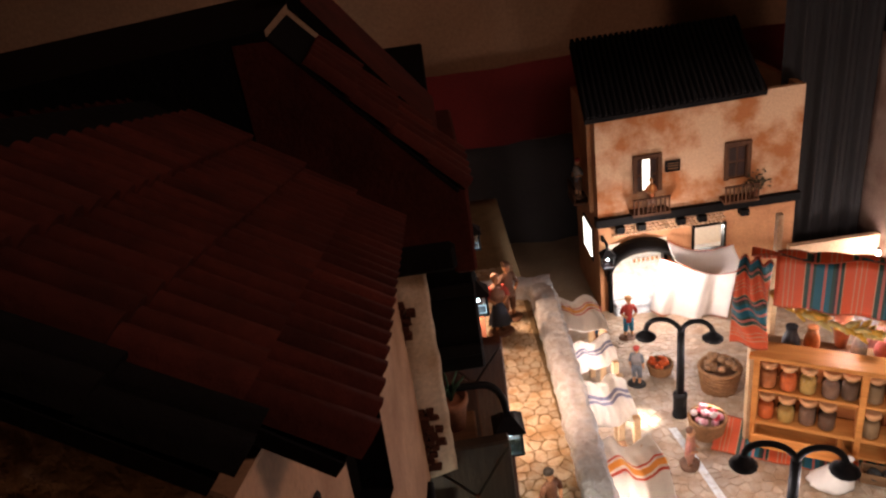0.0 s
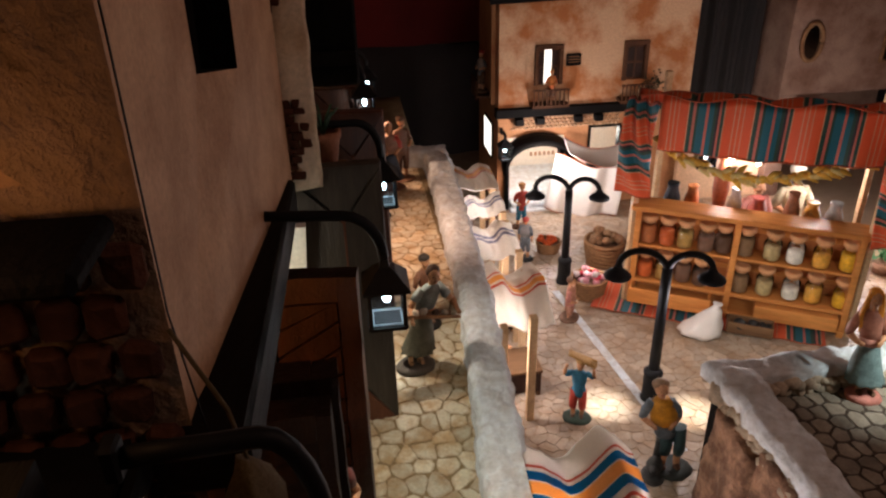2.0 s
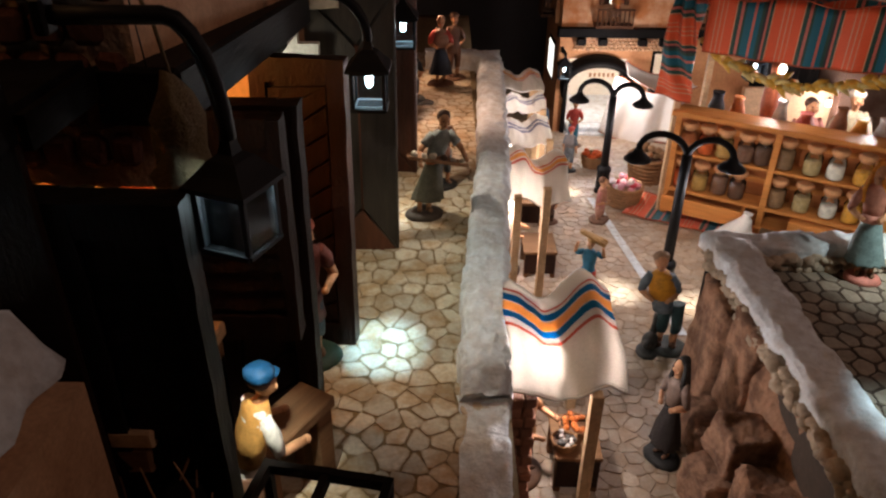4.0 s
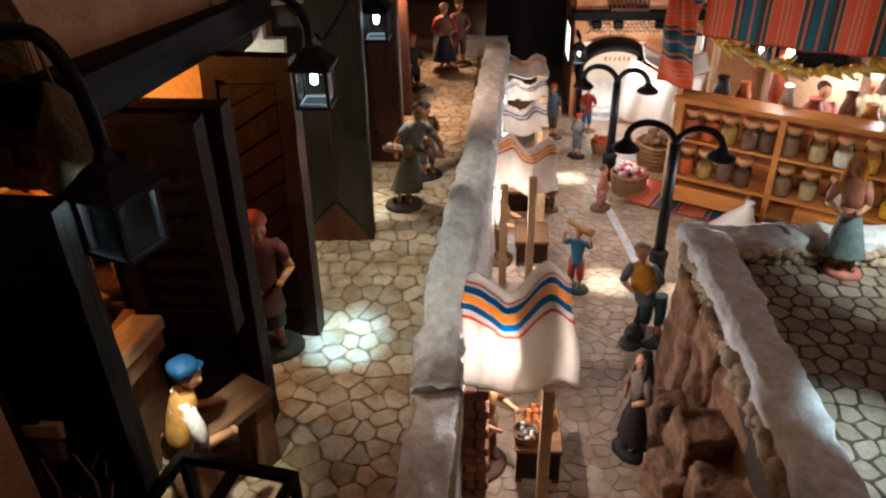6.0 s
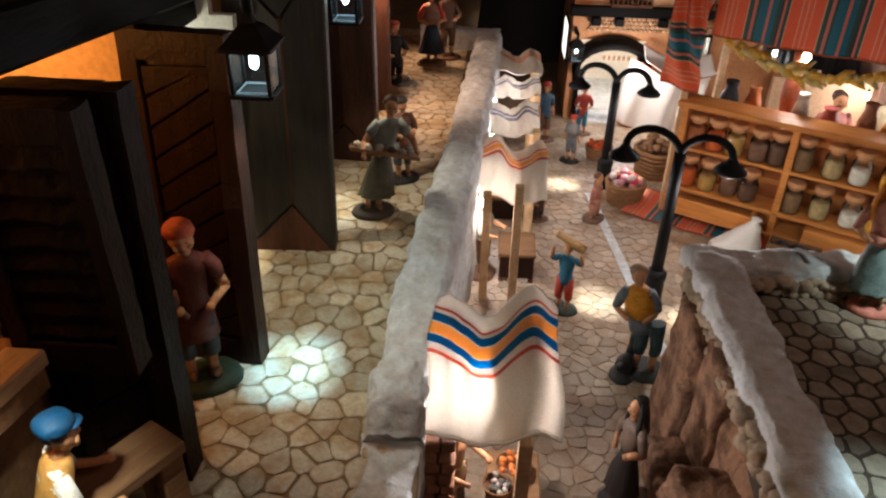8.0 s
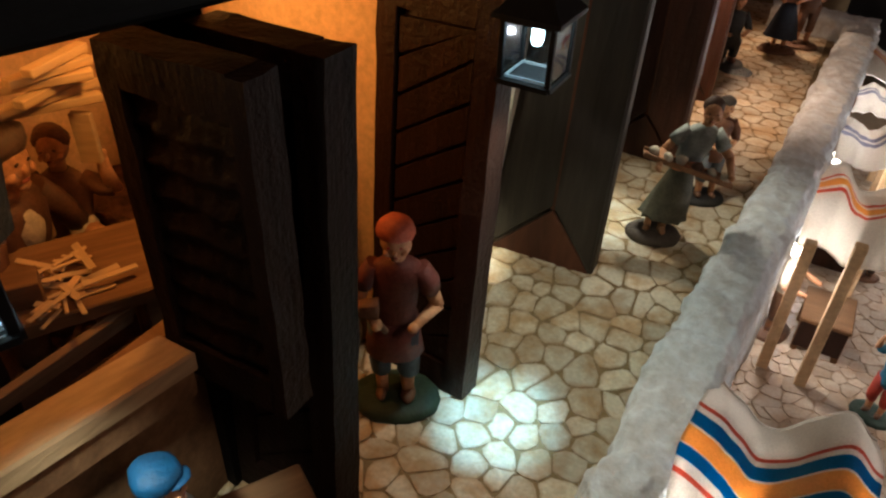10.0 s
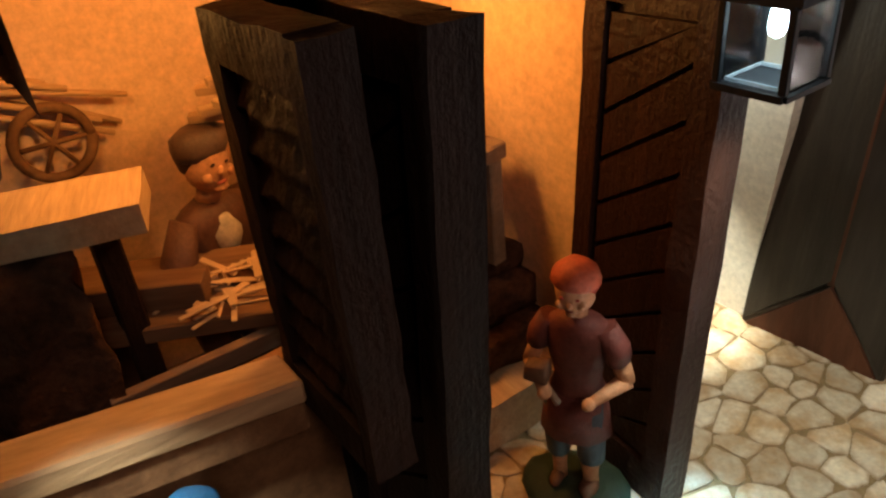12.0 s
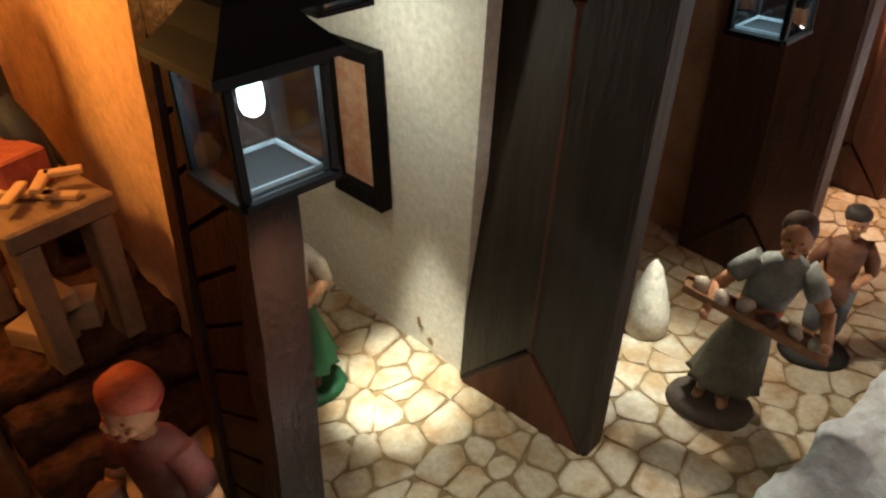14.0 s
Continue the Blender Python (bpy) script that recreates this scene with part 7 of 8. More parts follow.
# roof of the inn: rows run down towards the street
roof = thing("inn_roof", "sooty dark tiled roof of the inn", "roof", kind="structure")
b = bmesh.new()
a4 = [b.verts.new(p) for p in ((0.345, HY - 0.022, 0.215), (0.665, HY - 0.022, 0.222), (0.650, HY + 0.10, 0.330), (0.350, HY + 0.10, 0.325))]
b4 = [b.verts.new(v.co + Vector((0, 0.004, -0.010))) for v in a4]
b.faces.new(a4), b.faces.new(b4[::-1])
for i in range(4):
    b.faces.new((a4[i], b4[i], b4[(i + 1) % 4], a4[(i + 1) % 4]))
part("deck", b, M_BLACK, roof)
b = bmesh.new()
for c in range(30):
    x = 0.35 + c * 0.0105
    tube(b, [(x, HY - 0.024, 0.219 + c * 0.0002), (x * 0.97 + 0.015, HY + 0.10, 0.329)], [0.0045, 0.004], 6)
tagged(part("tiles", b, M_BLACK, roof, "sooty half-round tiles", True), kind="stuff")
figurine((0.462, HY - 0.016, 0.0235), 0.062, 0, "clay figure in orange shawl on the balcony", ORANGE, BROWN, (0.5, 0.2, 0.05), hat=(0.5, 0.2, 0.04), arms="front", base=BROWN, shawl=(0.5, 0.18, 0.04))
figurine((HX0 - 0.016, HY + 0.09, 0.0235), 0.080, -60, "clay figure in grey shawl on the side balcony", GREYB, BROWN, REDP, hat=REDP, arms="front", base=BROWN, shawl=(0.3, 0.26, 0.22))
# hanging white sheets before the inn
hanging("white_sheet", "white sheets hung over a line before the inn", lambda u, v: (Vector((0.468 + u * 0.125 - 0.02 * (1 - v), HY - 0.05 - 0.05 * u - 0.012 * math.sin(u * 14) * (0.3 + 0.7 * (1 - v)), -0.185 + v * 0.110 + 0.012 * math.cos(u * 6.0))), (u, v)), M_SHEET, 40, 20)
hanging("white_sheet", "white sheet sagging between posts before the inn", lambda u, v: (Vector((0.49 + u * 0.105, HY - 0.09 + v * 0.07 - 0.05 * u, -0.055 - 0.018 * math.sin(u * math.pi) - 0.010 * math.sin(v * math.pi) + 0.012 * v)), (u, v)), M_SHEET, 30, 12)

# ---------------- house on the right behind the stall ----------------
for nm, q in (("wall_right_upper", (0.900, 1.60, 1.250, 1.262, 0.02, 0.275)), ("wall_right_pier", (0.900, 0.935, 1.250, 1.262, -0.20, 0.0195)), ("wall_right_end", (1.24, 1.60, 1.250, 1.262, -0.20, 0.0195)), ("wall_right_back", (0.935, 1.24, 1.42, 1.432, -0.20, 0.02)), ("wall_right_side", (0.900, 0.912, 1.2625, 1.44, -0.20, 0.275))):
    slab(nm, [q], M_GREYPL, "dim mauve-grey stained plaster house wall")

slab("wall_right_low", [(0.725, 0.8995, 1.272, 1.284, -0.20, -0.092)], M_OCHRE, "low ochre wall under an added lamp behind the stall")
slab("roof_right", [(0.898, 1.62, 1.22, 1.46, 0.2755, 0.300)], M_BLACK, "sooty flat eave of the house behind the stall")


def wall_mirror(place, rx, rz, label, square=False):
    t = thing("wall_mirror", label, "mirror", place=place)
    b = bmesh.new()
    n = 4 if square else 24
    off = math.pi / 4 if square else 0
    pts = [(math.cos(off + 2 * math.pi * i / n) * rx * (1.41 if square else 1), 0, math.sin(off + 2 * math.pi * i / n) * rz * (1.41 if square else 1)) for i in range(n + 1)]
    tube(b, pts, 0.0045, 6)
    part("frame", b, M_LOG, t)
    b = bmesh.new()
    b.faces.new([b.verts.new((p[0], 0.001, p[2])) for p in pts[:-1]])
    m = mat("dark_mirror_glass", (0.5, 0.5, 0.52), 0.12, 1.0, scale=30, fine=200, bump=0.02)
    part("glass", b, m, t)
    return t


wall_mirror((0.942, 1.245, 0.119), 0.020, 0.034, "oval brown-framed mirror on a stained wall")
wall_mirror((1.130, 1.245, 0.113), 0.042, 0.036, "square brown-framed mirror on a stained wall", True)
figurine((0.862, 0.775, low(0.775)), 0.075, 10, "clay woman in red dress behind the stall", REDP, REDP, HAIR, skirt=True, arms="front", base=BROWN, sash=CREAM)
figurine((0.735, 0.905, low(0.905)), 0.165, -10, "clay seller in pale robe behind the stall", (0.55, 0.47, 0.30), CREAM, CREAM, hat=CREAM, arms="front", base=BROWN)
figurine((0.662, 0.885, low(0.885)), 0.158, 0, "clay seller in red waistcoat behind the stall", PINK, BROWN, HAIR, arms="front", base=BROWN, sash=(0.03, 0.1, 0.08))
# green plant beside the stall
plant = thing("potted_plant", "small leafy green plant beside the stall", "plant", place=(0.868, 0.850, low(0.85)))
b = bmesh.new()
lathe(b, (0, 0, 0), [(0.012, 0), (0.016, 0.018), (0.014, 0.018)], 12)
part("pot", b, M_ROCK, plant)
b = bmesh.new()
random.seed(13)
for i in range(160):
    c = Vector((random.gauss(0, 0.014), random.gauss(0, 0.014), 0.028 + abs(random.gauss(0, 0.010))))
    d = Vector((random.gauss(0, 1), random.gauss(0, 1), random.gauss(0.4, 0.7))).normalized() * 0.008
    s = d.orthogonal().normalized() * 0.003
    b.faces.new([b.verts.new(p) for p in (c, c + d * 0.5 + s, c + d, c + d * 0.5 - s)])
tagged(part("leaves", b, paint((0.03, 0.10, 0.03)), plant), kind="stuff")

# ---------------- inside the workshop ----------------


def bench(place, w, d, h, material, label, turn=0.0):
    t = thing("work_bench", label, "bench", place=place)
    t.rotation_euler = (0, 0, radians(turn))
    b = bmesh.new()
    box(b, -w / 2, w / 2, -d / 2, d / 2, h - 0.008, h, 0.001)
    part("benchtop", b, material, t)
    for sx in (-1, 1):
        for sy in (-1, 1):
            b = bmesh.new()
            box(b, sx * (w / 2 - 0.008) - 0.0065, sx * (w / 2 - 0.008) + 0.0065, sy * (d / 2 - 0.006) - 0.004, sy * (d / 2 - 0.006) + 0.004, 0, h - 0.008, 0.0008)
            part("leg", b, material, t)
    return t


M_GREYPINE = wood("grey_pine_board", (0.27, 0.19, 0.125), (0.17, 0.115, 0.07), "X", 0.7)
# stacked log steps
for i, (x1, z0, z1) in enumerate(((0.012, -0.009, 0.018), (-0.004, 0.018, 0.036), (-0.016, 0.036, 0.054), (-0.026, 0.054, 0.066))):
    t = thing("log_step", "rough brown log step inside the workshop" if i else "pale plank step at the workshop door", "step", "log steps of the workshop")
    b = bmesh.new()
    rough_box(b, -0.155, x1, 0.297, 0.3675, z0, z1 - 0.0005, 0.0024 if i else 0.0005, i * 3.0, 0.006)
    part("log", b, M_BARK if i else M_PINEX, t, "", bool(i))
bench((-0.048, 0.332, 0.066), 0.066, 0.038, 0.061, M_GREYPINE, "small pale wooden bench with a red block", 8)
b = bmesh.new()
box(b, -0.012, 0.012, -0.009, 0.009, 0, 0.014, 0.001)
ob = tagged(part("red_block", b, paint((0.34, 0.095, 0.062), 0.8)), "small red block on a workbench", "block")
ob.location, ob.rotation_euler = (-0.049, 0.332, 0.1272), (0, 0, 0.3)
random.seed(14)


def offcut(place, l, w, h, label="short pale wood offcut", turn=0.0, tip=0.0, material=None):
    b = bmesh.new()
    box(b, -l / 2, l / 2, -w / 2, w / 2, 0, h, 0.0004)
    ob = tagged(part("wood_offcut", b, material or M_PINEX), label, "offcut", "offcuts of the workshop")
    ob.location, ob.rotation_euler = place, (tip, 0, turn)
    return ob


for i in range(16):
    x, y = random.choice(((-0.030, 0.333), (-0.068, 0.330)))
    offcut((x + random.uniform(-0.006, 0.008), y + random.uniform(-0.012, 0.012), 0.1273 + 0.002 * (i % 4)), random.uniform(0.010, 0.024), 0.004, 0.0022, "thin pale wood shaving on a bench", random.uniform(0, 3))
for x, y, z, t, h in ((-0.040, 0.322, 0.0662, 0.5, 0.009), (-0.044, 0.334, 0.0662, 1.1, 0.013), (-0.042, 0.328, 0.0795, 0.2, 0.007)):
    offcut((x, y, z), 0.022, 0.013, h, turn=t)
for x, y, t, tip in ((-0.060, 0.290, 0.9, 0.35), (-0.084, 0.293, 0.4, -0.25)):
    offcut((x, y, -0.009), 0.020, 0.013, 0.066, "tall pale sawn offcut standing beside the log steps", t, tip * 0.1)
bench((-0.078, 0.225, -0.009), 0.120, 0.060, 0.093, M_LOG, "dark worn carpenter's bench behind the window", 61)
for i in range(34):
    offcut((-0.062 + random.uniform(-0.016, 0.018), 0.228 + random.uniform(-0.022, 0.022), 0.0843 + 0.0014 * (i % 5)), random.uniform(0.008, 0.026), random.uniform(0.0015, 0.004), 0.0010, "curled pale wood shaving on a dark bench", random.uniform(0, 3), random.uniform(-0.3, 0.3))
offcut((-0.075, 0.205, 0.0845), 0.050, 0.014, 0.012, "dark plank end on the bench", 1.0, 0, M_LOG)
offcut((-0.043, 0.212, 0.062), 0.075, 0.004, 0.012, "rough plank leaning under the window", 1.56, 0.35, M_PLANK)
offcut((-0.030, 0.196, 0.056), 0.090, 0.004, 0.011, "dark rough plank leaning under the window", 1.52, 0.30, M_DOOR2)
b = bmesh.new()
rough_box(b, -0.010, 0.010, -0.050, 0.050, 0, 0.064, 0.002, 3.0, 0.008)
ob = tagged(part("timber_stack", b, M_DOOR2), "dark stacked boards under the workshop window", "timber")
ob.location = (-0.026, 0.172, -0.009)
pile = thing("timber_block", "thick pale sawn block on a dark pillar", "block")
b = bmesh.new()
rough_box(b, -0.036, 0.0, -0.070, 0.004, 0.0, 0.011, 0.0005, 1.0)
block_top = part("block", b, M_PINEX, pile)
block_top.location, block_top.rotation_euler = (-0.0335, 0.2015, 0.136), (0, 0, -0.32)
b = bmesh.new()
rough_box(b, -0.082, -0.040, 0.128, 0.180, -0.009, 0.1355, 0.005, 5.0, 0.006)
part("pillar", b, M_BARK, pile, "dark bark-covered pillar", True)
b = bmesh.new()
box(b, -0.074, -0.060, 0.190, 0.200, -0.009, 0.1355, 0.001)
part("leg", b, M_DOOR2, pile)
for i, (y0, z0, y1, z1) in enumerate(((0.172, 0.170, 0.231, 0.137), (0.168, 0.166, 0.222, 0.141), (0.176, 0.172, 0.212, 0.160), (0.165, 0.176, 0.205, 0.163), (0.170, 0.159, 0.226, 0.134), (0.160, 0.171, 0.236, 0.151))):
    b = bmesh.new()
    tube(b, [(0, 0, 0), (0.0012 * (-1) ** i, (y1 - y0) / 2, (z1 - z0) / 2 + 0.0008), (0, y1 - y0, z1 - z0)], [0.0019, 0.0017, 0.0014], 7)
    ob = tagged(part("wooden_rod", b, M_PINE), "slender pale wooden rod leaning against the back wall", "rod", "rods of the workshop")
    ob.location = (-0.1565 + 0.0032 * (i % 3), y0, z0)
for i in range(6):
    offcut((-0.098 + 0.002 * i, 0.272 + 0.003 * (i % 3), 0.143 + 0.0045 * i), 0.050 - 0.003 * i, 0.006, 0.004, "pale offcut carried on a shoulder", 1.1 + 0.35 * (i % 3), 0)
offcut((-0.094, 0.286, 0.112), 0.010, 0.004, 0.026, "upright pale offcut carried by a helper", 0.5, 0)
wheel = thing("cart_wheel", "small old wooden cart wheel against the wall", "wheel", place=(-0.150, 0.199, 0.138))
b = bmesh.new()
tube(b, [(0.0, 0.0165 * math.cos(i * math.pi / 12), 0.0165 * math.sin(i * math.pi / 12)) for i in range(25)], 0.0026, 6)
part("rim", b, M_LOG, wheel)
for i in range(3):
    b = bmesh.new()
    a = i * math.pi / 3
    tube(b, [(0, -0.0155 * math.cos(a), -0.0155 * math.sin(a)), (0, 0.0155 * math.cos(a), 0.0155 * math.sin(a))], 0.0012, 6)
    part("spoke", b, M_LOG, wheel)

# framed picture in the second shop
pic = thing("wall_picture", "small reddish picture in a dark wooden frame", "picture", place=(-0.026, 0.4690, 0.112))
for q in ((-0.018, -0.013, -0.035, 0.040), (0.013, 0.018, -0.035, 0.040)):
    b = bmesh.new()
    box(b, q[0], q[1], -0.006, 0.001, q[2], q[3], 0.0006)
    part("frame_stile", b, M_DOOR, pic)
for q in ((-0.035, -0.026), (0.034, 0.040)):
    b = bmesh.new()
    box(b, -0.013, 0.013, -0.006, 0.001, q[0], q[1], 0.0006)
    part("frame_rail", b, M_DOOR, pic)
b = bmesh.new()
box(b, -0.013, 0.013, -0.002, 0.001, -0.026, 0.034)
part("image", b, mat("reddish_print", (0.50, 0.22, 0.12), 0.7, second=(0.62, 0.42, 0.28), scale=90, amount=0.9, fine=300), pic, "faded red print")

# outdoor bench of the apprentice and a glazed tray beside it
bench((0.062, 0.200, up(0.19)), 0.062, 0.026, 0.060, M_LOG, "narrow brown work board before the apprentice", 60)
tray = thing("glazed_case", "black-framed glass display case beside the workshop", "display case", place=(0.094, 0.108, up(0.1)))
tray.rotation_euler = (0, 0, -0.18)
for q in ((-0.031, 0.031, -0.028, -0.024, 0.086, 0.092), (-0.031, 0.031, 0.024, 0.028, 0.086, 0.092), (-0.031, -0.027, -0.024, 0.024, 0.086, 0.092), (0.027, 0.031, -0.024, 0.024, 0.086, 0.092), (-0.002, 0.002, -0.024, 0.024, 0.086, 0.0915)):
    b = bmesh.new()
    rough_box(b, *q, 0.0005)
    part("frame_bar", b, M_BEAM, tray)
for sx in (-1, 1):
    for sy in (-1, 1):
        b = bmesh.new()
        box(b, sx * 0.029 - 0.002, sx * 0.029 + 0.002, sy * 0.026 - 0.002, sy * 0.026 + 0.002, 0, 0.086)
        part("leg", b, M_BEAM, tray)
b = bmesh.new()
box(b, -0.0285, 0.0285, -0.0235, 0.0235, 0.050, 0.056)
part("tray_floor", b, M_SHEET, tray)
b = bmesh.new()
for i in range(12):
    lump(b, (0.004 * (i % 2) + 0.001, -0.021 + i * 0.0037, 0.0595), 0.0034, 0.0032, 0.0034, i, sub=1)
tagged(part("bead_row", b, paint(CREAM), tray, "row of pale beads"), kind="stuff")
b = bmesh.new()
lump(b, (-0.017, 0.002, 0.064), 0.009, 0.014, 0.009, 3)
part("dark_fruit", b, paint((0.10, 0.035, 0.025)), tray)
# dark bundle of sacking and twigs beside the case
bundle = thing("sacking_bundle", "dark bundle of sacking and dry twigs by the window", "bundle", place=(0.036, 0.098, up(0.1)))
b = bmesh.new()
for i, (x, y, z, r) in enumerate(((0.0, 0.0, 0.045, 0.030), (0.014, 0.016, 0.040, 0.026), (-0.006, -0.03, 0.05, 0.030), (0.012, -0.018, 0.070, 0.024), (0.002, 0.010, 0.088, 0.018), (0.0, 0.0, 0.018, 0.032))):
    lump(b, (x, y, z), r * 0.7, r, r, i * 2.1, rough=0.45, sub=3)
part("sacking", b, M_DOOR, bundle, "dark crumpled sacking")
random.seed(15)
for i in range(14):
    p = Vector((random.uniform(-0.006, 0.018), random.uniform(-0.03, 0.02), 0.085))
    d = Vector((random.uniform(-0.3, 0.6), random.uniform(-0.6, 0.6), 1)).normalized() * random.uniform(0.02, 0.045)
    b = bmesh.new()
    tube(b, [p, p + d * 0.6 + Vector((0.004, 0, 0)), p + d], [0.0009, 0.0007, 0.0003], 5)
    part("twig", b, M_LOG, bundle)

# ---------------- small traces on the streets and walls ----------------


def stain(name, place, rx, ry, label, material, upright=False, seed=0.0):
    """A thin uneven patch, proud of its surface by less than a millimetre."""
    b = bmesh.new()
    c = b.verts.new((0, 0, 0.0006))
    n = 26
    rim = []
    for i in range(n):
        a = 2 * math.pi * i / n
        k = 1 + 0.35 * noise.noise(Vector((math.cos(a) * 1.6 + seed, math.sin(a) * 1.6, seed)))
        rim.append(b.verts.new((rx * k * math.cos(a), ry * k * math.sin(a), 0.0002)))
    for i in range(n):
        b.faces.new((c, rim[i], rim[(i + 1) % n]))
    ob = tagged(part(name, b, material, None), label, "stain")
    ob.location = place
    if upright:
        ob.rotation_euler = (radians(90), 0, radians(90 if upright is True else upright))
    return ob


stain("wet_patch", (0.118, 0.890, up(0.89) + 0.0012), 0.020, 0.013, "wet shiny dark drain patch in the paving", M_WETIRON)
stain("rust_streak", (0.008, 0.4692, 0.020), 0.0016, 0.0030, "small dark chip in a white plaster wall", M_STAIN, 0.01, 4.0)
stain("rust_streak", (0.016, 0.4692, 0.012), 0.0022, 0.0022, "small dark chip in a white plaster wall", M_STAIN, 0.01, 6.0)
stain("rust_streak", (0.0350, 0.497, 0.300), 0.014, 0.050, "dark rust stain down the plaster of the second house", M_STAIN, True, 2.0)
stain("rust_streak", (0.0525, 0.600, 0.330), 0.018, 0.030, "dark rust stain on the second house", M_STAIN, True, 5.0)
b = bmesh.new()
for i in range(14):
    y = 0.52 + i * 0.026
    p = [(0.404 - 0.0025 * i, y), (0.404 - 0.0025 * (i + 1), y + 0.0252)]
    d = 0.0055
    q = [b.verts.new((x + s * d, yy, low(yy) + 0.0016)) for (x, yy), s in ((p[0], -1), (p[0], 1), (p[1], 1), (p[1], -1))]
    b.faces.new(q)
setting("kerb_lower", b, M_COPING, "flush pale kerb line along the lower street")
flowerpot = thing("flowerpot", "small clay flowerpot with dry stems on a ledge", "flowerpot", place=(0.067, 0.546, 0.204))
flowerpot.scale = (1.5, 1.5, 1.5)
b = bmesh.new()
box(b, -0.014, 0.012, -0.012, 0.012, -0.006, 0.0, 0.001)
part("ledge", b, M_LOG, flowerpot)
b = bmesh.new()
lathe(b, (0, 0, 0), [(0.006, 0), (0.0085, 0.016), (0.0095, 0.017), (0.0095, 0.021), (0.008, 0.021), (0.007, 0.018)], 14)
part("pot", b, paint((0.40, 0.17, 0.09), 0.8), flowerpot)
for i in range(7):
    b = bmesh.new()
    a = i * 0.9
    tube(b, [(0, 0, 0.018), (0.004 * math.cos(a), 0.004 * math.sin(a), 0.028), (0.009 * math.cos(a), 0.009 * math.sin(a), 0.033)], [0.0008, 0.0008, 0.0004], 5)
    part("stem", b, M_GREENMOSS, flowerpot)

# ---------------- paving stones ----------------


def clip(poly, px, py, nx, ny):
    out = []
    for i in range(len(poly)):
        a, b2 = poly[i], poly[(i + 1) % len(poly)]
        da, db = (a[0] - px) * nx + (a[1] - py) * ny, (b2[0] - px) * nx + (b2[1] - py) * ny
        if da <= 0:
            out.append(a)
        if (da < 0 < db) or (db < 0 < da):
            t = da / (da - db)
            out.append((a[0] + (b2[0] - a[0]) * t, a[1] + (b2[1] - a[1]) * t))
    return out


def cells_of(x0, x1, y0, y1, size, joint, jitter, seed, turn=0.0):
    """Irregular flagstones: cells round scattered seeds, drawn in by half a joint."""
    rnd = random.Random(seed)
    nx, ny = int((x1 - x0) / size) + 3, int((y1 - y0) / size) + 3
    seeds = {}
    for i in range(nx):
        for j in range(ny):
            seeds[i, j] = (x0 + (i - 1 + (0.5 if j % 2 else 0)) * size + rnd.uniform(-jitter, jitter) * size, y0 + (j - 1) * size + rnd.uniform(-jitter, jitter) * size)
    for (i, j), (sx, sy) in seeds.items():
        poly = [(sx - size, sy - size), (sx + size, sy - size), (sx + size, sy + size), (sx - size, sy + size)]
        for di in (-2, -1, 0, 1, 2):
            for dj in (-2, -1, 0, 1, 2):
                q = seeds.get((i + di, j + dj))
                if q and (di or dj):
                    dx, dy = q[0] - sx, q[1] - sy
                    l = math.hypot(dx, dy)
                    poly = clip(poly, (sx + q[0]) / 2 - dx / l * joint / 2, (sy + q[1]) / 2 - dy / l * joint / 2, dx / l, dy / l)
        for px, py, ex, ey in ((x0, 0, -1, 0), (x1, 0, 1, 0), (0, y0, 0, -1), (0, y1, 0, 1)):
            poly = clip(poly, px, py, ex, ey) if poly else poly
        if len(poly) >= 3:
            yield poly


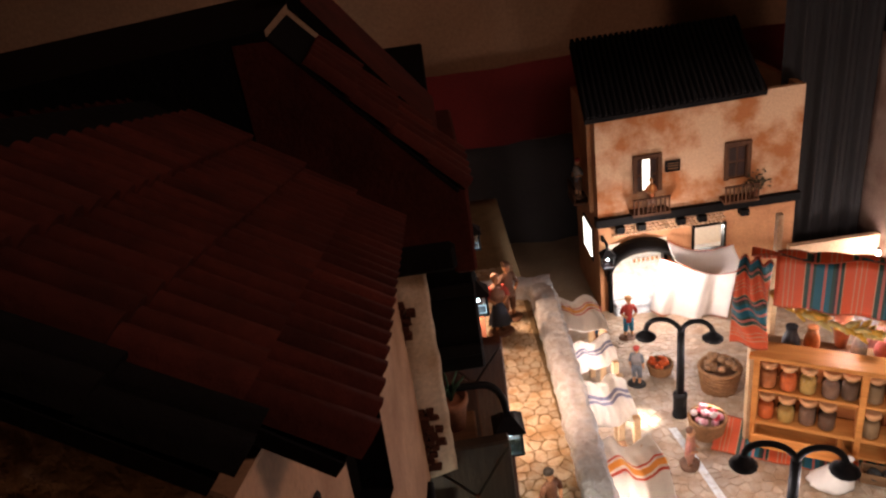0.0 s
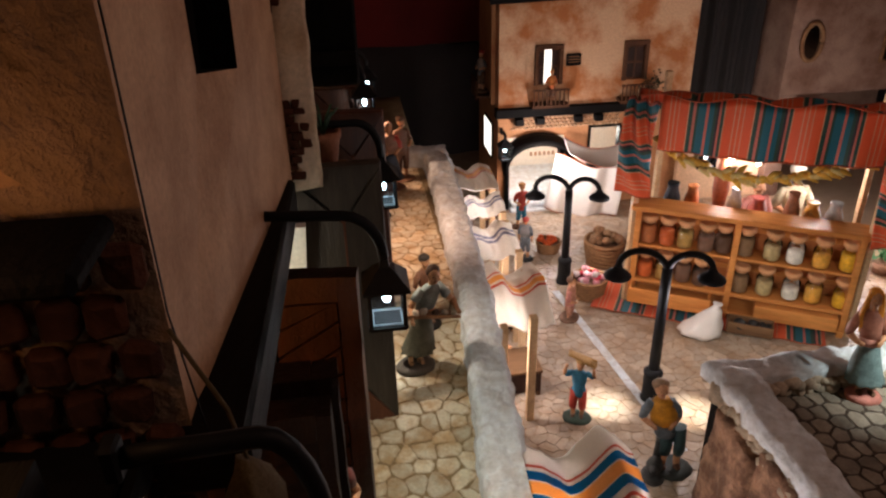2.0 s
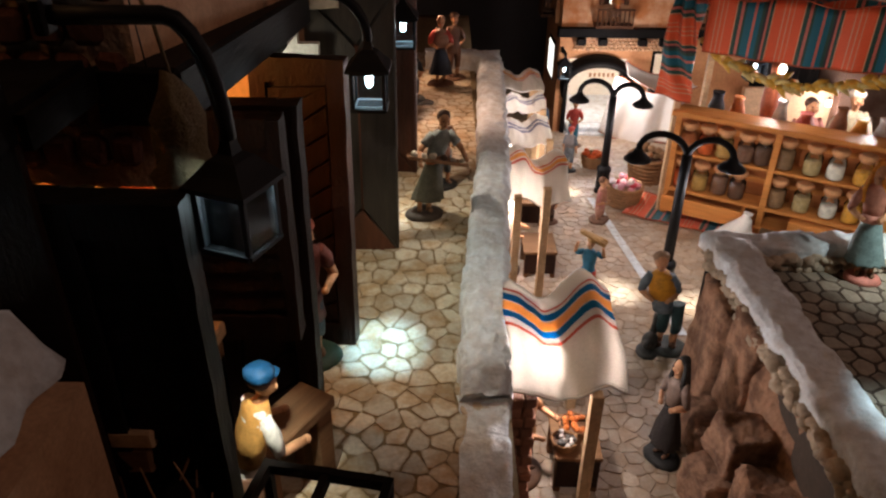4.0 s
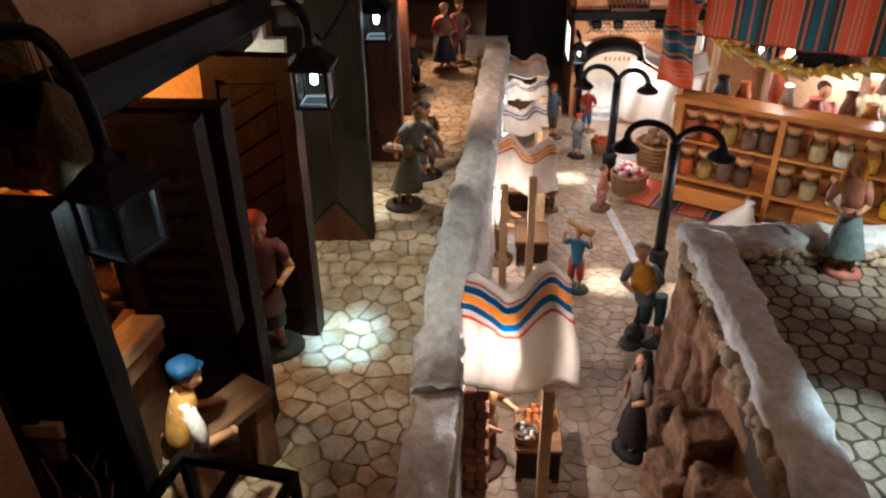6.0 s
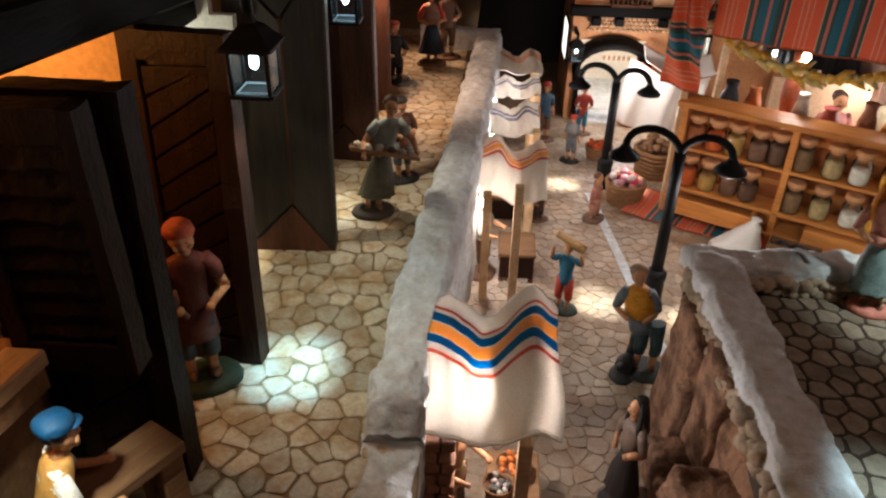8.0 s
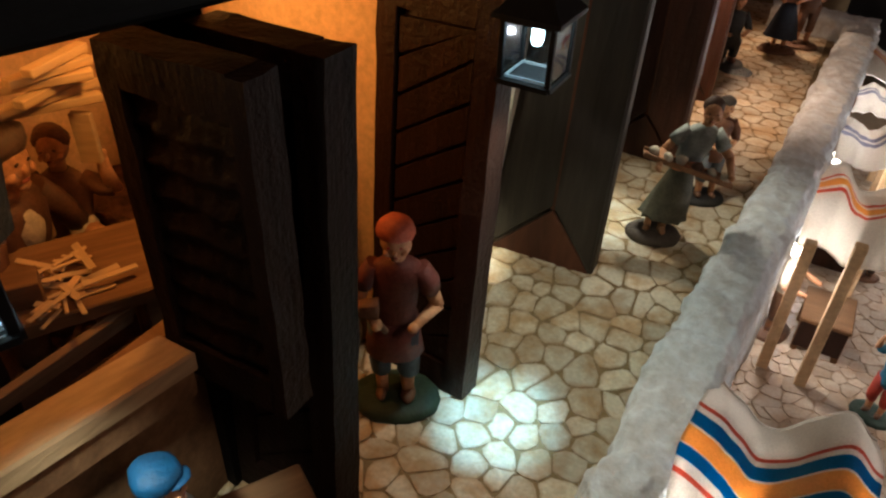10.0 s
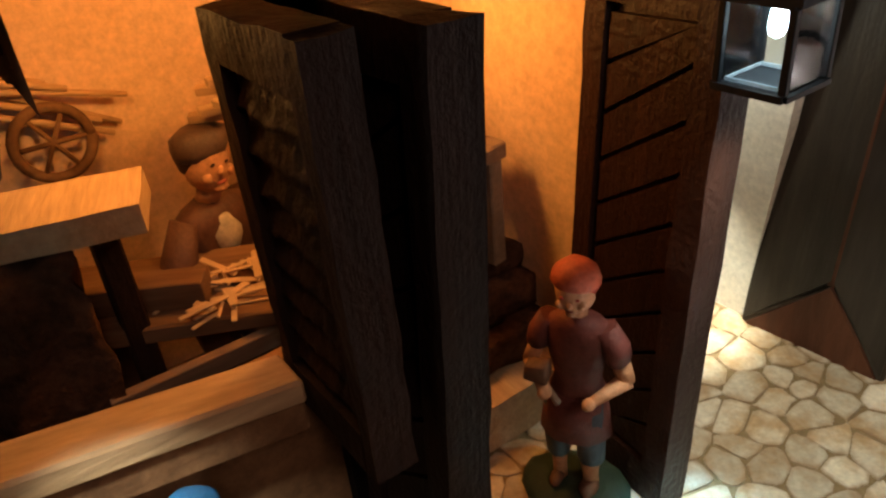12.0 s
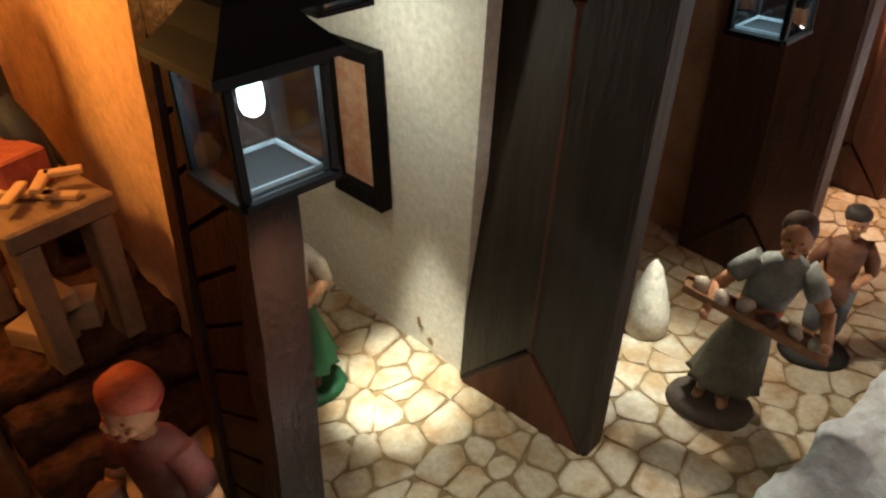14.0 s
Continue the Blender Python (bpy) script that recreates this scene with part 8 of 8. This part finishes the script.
def stone_geometry(poly, height, rnd, proud, tilt=0.02, corner=0.16, wobble=0.0008):
    """Vertices and faces of one stone with rounded corners and a chamfered rim."""
    n = len(poly)
    cut = []
    for i in range(n):
        a, b2, c = poly[i - 1], poly[i], poly[(i + 1) % n]
        for q in (a, c):
            k = corner * rnd.uniform(0.5, 1.9)
            cut.append((b2[0] + (q[0] - b2[0]) * k + rnd.uniform(-wobble, wobble), b2[1] + (q[1] - b2[1]) * k + rnd.uniform(-wobble, wobble)))
    cx, cy = sum(p[0] for p in cut) / len(cut), sum(p[1] for p in cut) / len(cut)
    vs, fs, k = [], [], len(cut)
    tx, ty = rnd.uniform(-tilt, tilt), rnd.uniform(-tilt, tilt)
    rims = []
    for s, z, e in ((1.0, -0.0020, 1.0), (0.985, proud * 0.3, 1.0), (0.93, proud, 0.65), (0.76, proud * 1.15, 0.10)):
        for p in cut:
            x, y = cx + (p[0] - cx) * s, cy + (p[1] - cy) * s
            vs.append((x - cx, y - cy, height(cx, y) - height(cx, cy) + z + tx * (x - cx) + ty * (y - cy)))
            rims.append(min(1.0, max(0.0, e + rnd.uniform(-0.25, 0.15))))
    for r in range(3):
        for i in range(k):
            fs.append((r * k + i, r * k + (i + 1) % k, (r + 1) * k + (i + 1) % k, (r + 1) * k + i))
    fs.append(tuple(range(3 * k, 4 * k)))
    return (cx, cy, height(cx, cy)), vs, fs, rims


def pave(parent, polys, height, near, one, many, seed, proud=0.0005, most=300, tilt=0.02, corner=0.16):
    rnd = random.Random(seed)
    allv, allf, allr, made = [], [], [], 0

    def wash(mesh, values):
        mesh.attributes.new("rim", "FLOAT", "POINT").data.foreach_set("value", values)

    for poly in polys:
        c, vs, fs, rims = stone_geometry(poly, height, rnd, proud * rnd.uniform(0.7, 1.3), tilt, corner)
        if made < most and near(c[0], c[1]):
            me = bpy.data.meshes.new("paving_stone")
            me.from_pydata(vs, [], fs)
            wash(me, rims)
            me.materials.append(one)
            ob = new("paving_stone", me)
            ob.location, ob.parent = c, parent
            made += 1
        else:
            o = len(allv)
            allv += [(c[0] + v[0], c[1] + v[1], c[2] + v[2]) for v in vs]
            allf += [tuple(i + o for i in f) for f in fs]
            allr += rims
    me = bpy.data.meshes.new("paving_stones")
    me.from_pydata(allv, [], allf)
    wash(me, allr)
    me.materials.append(many)
    ob = new("paving_stones", me)
    ob.parent = parent
    tagged(ob, kind="stuff")


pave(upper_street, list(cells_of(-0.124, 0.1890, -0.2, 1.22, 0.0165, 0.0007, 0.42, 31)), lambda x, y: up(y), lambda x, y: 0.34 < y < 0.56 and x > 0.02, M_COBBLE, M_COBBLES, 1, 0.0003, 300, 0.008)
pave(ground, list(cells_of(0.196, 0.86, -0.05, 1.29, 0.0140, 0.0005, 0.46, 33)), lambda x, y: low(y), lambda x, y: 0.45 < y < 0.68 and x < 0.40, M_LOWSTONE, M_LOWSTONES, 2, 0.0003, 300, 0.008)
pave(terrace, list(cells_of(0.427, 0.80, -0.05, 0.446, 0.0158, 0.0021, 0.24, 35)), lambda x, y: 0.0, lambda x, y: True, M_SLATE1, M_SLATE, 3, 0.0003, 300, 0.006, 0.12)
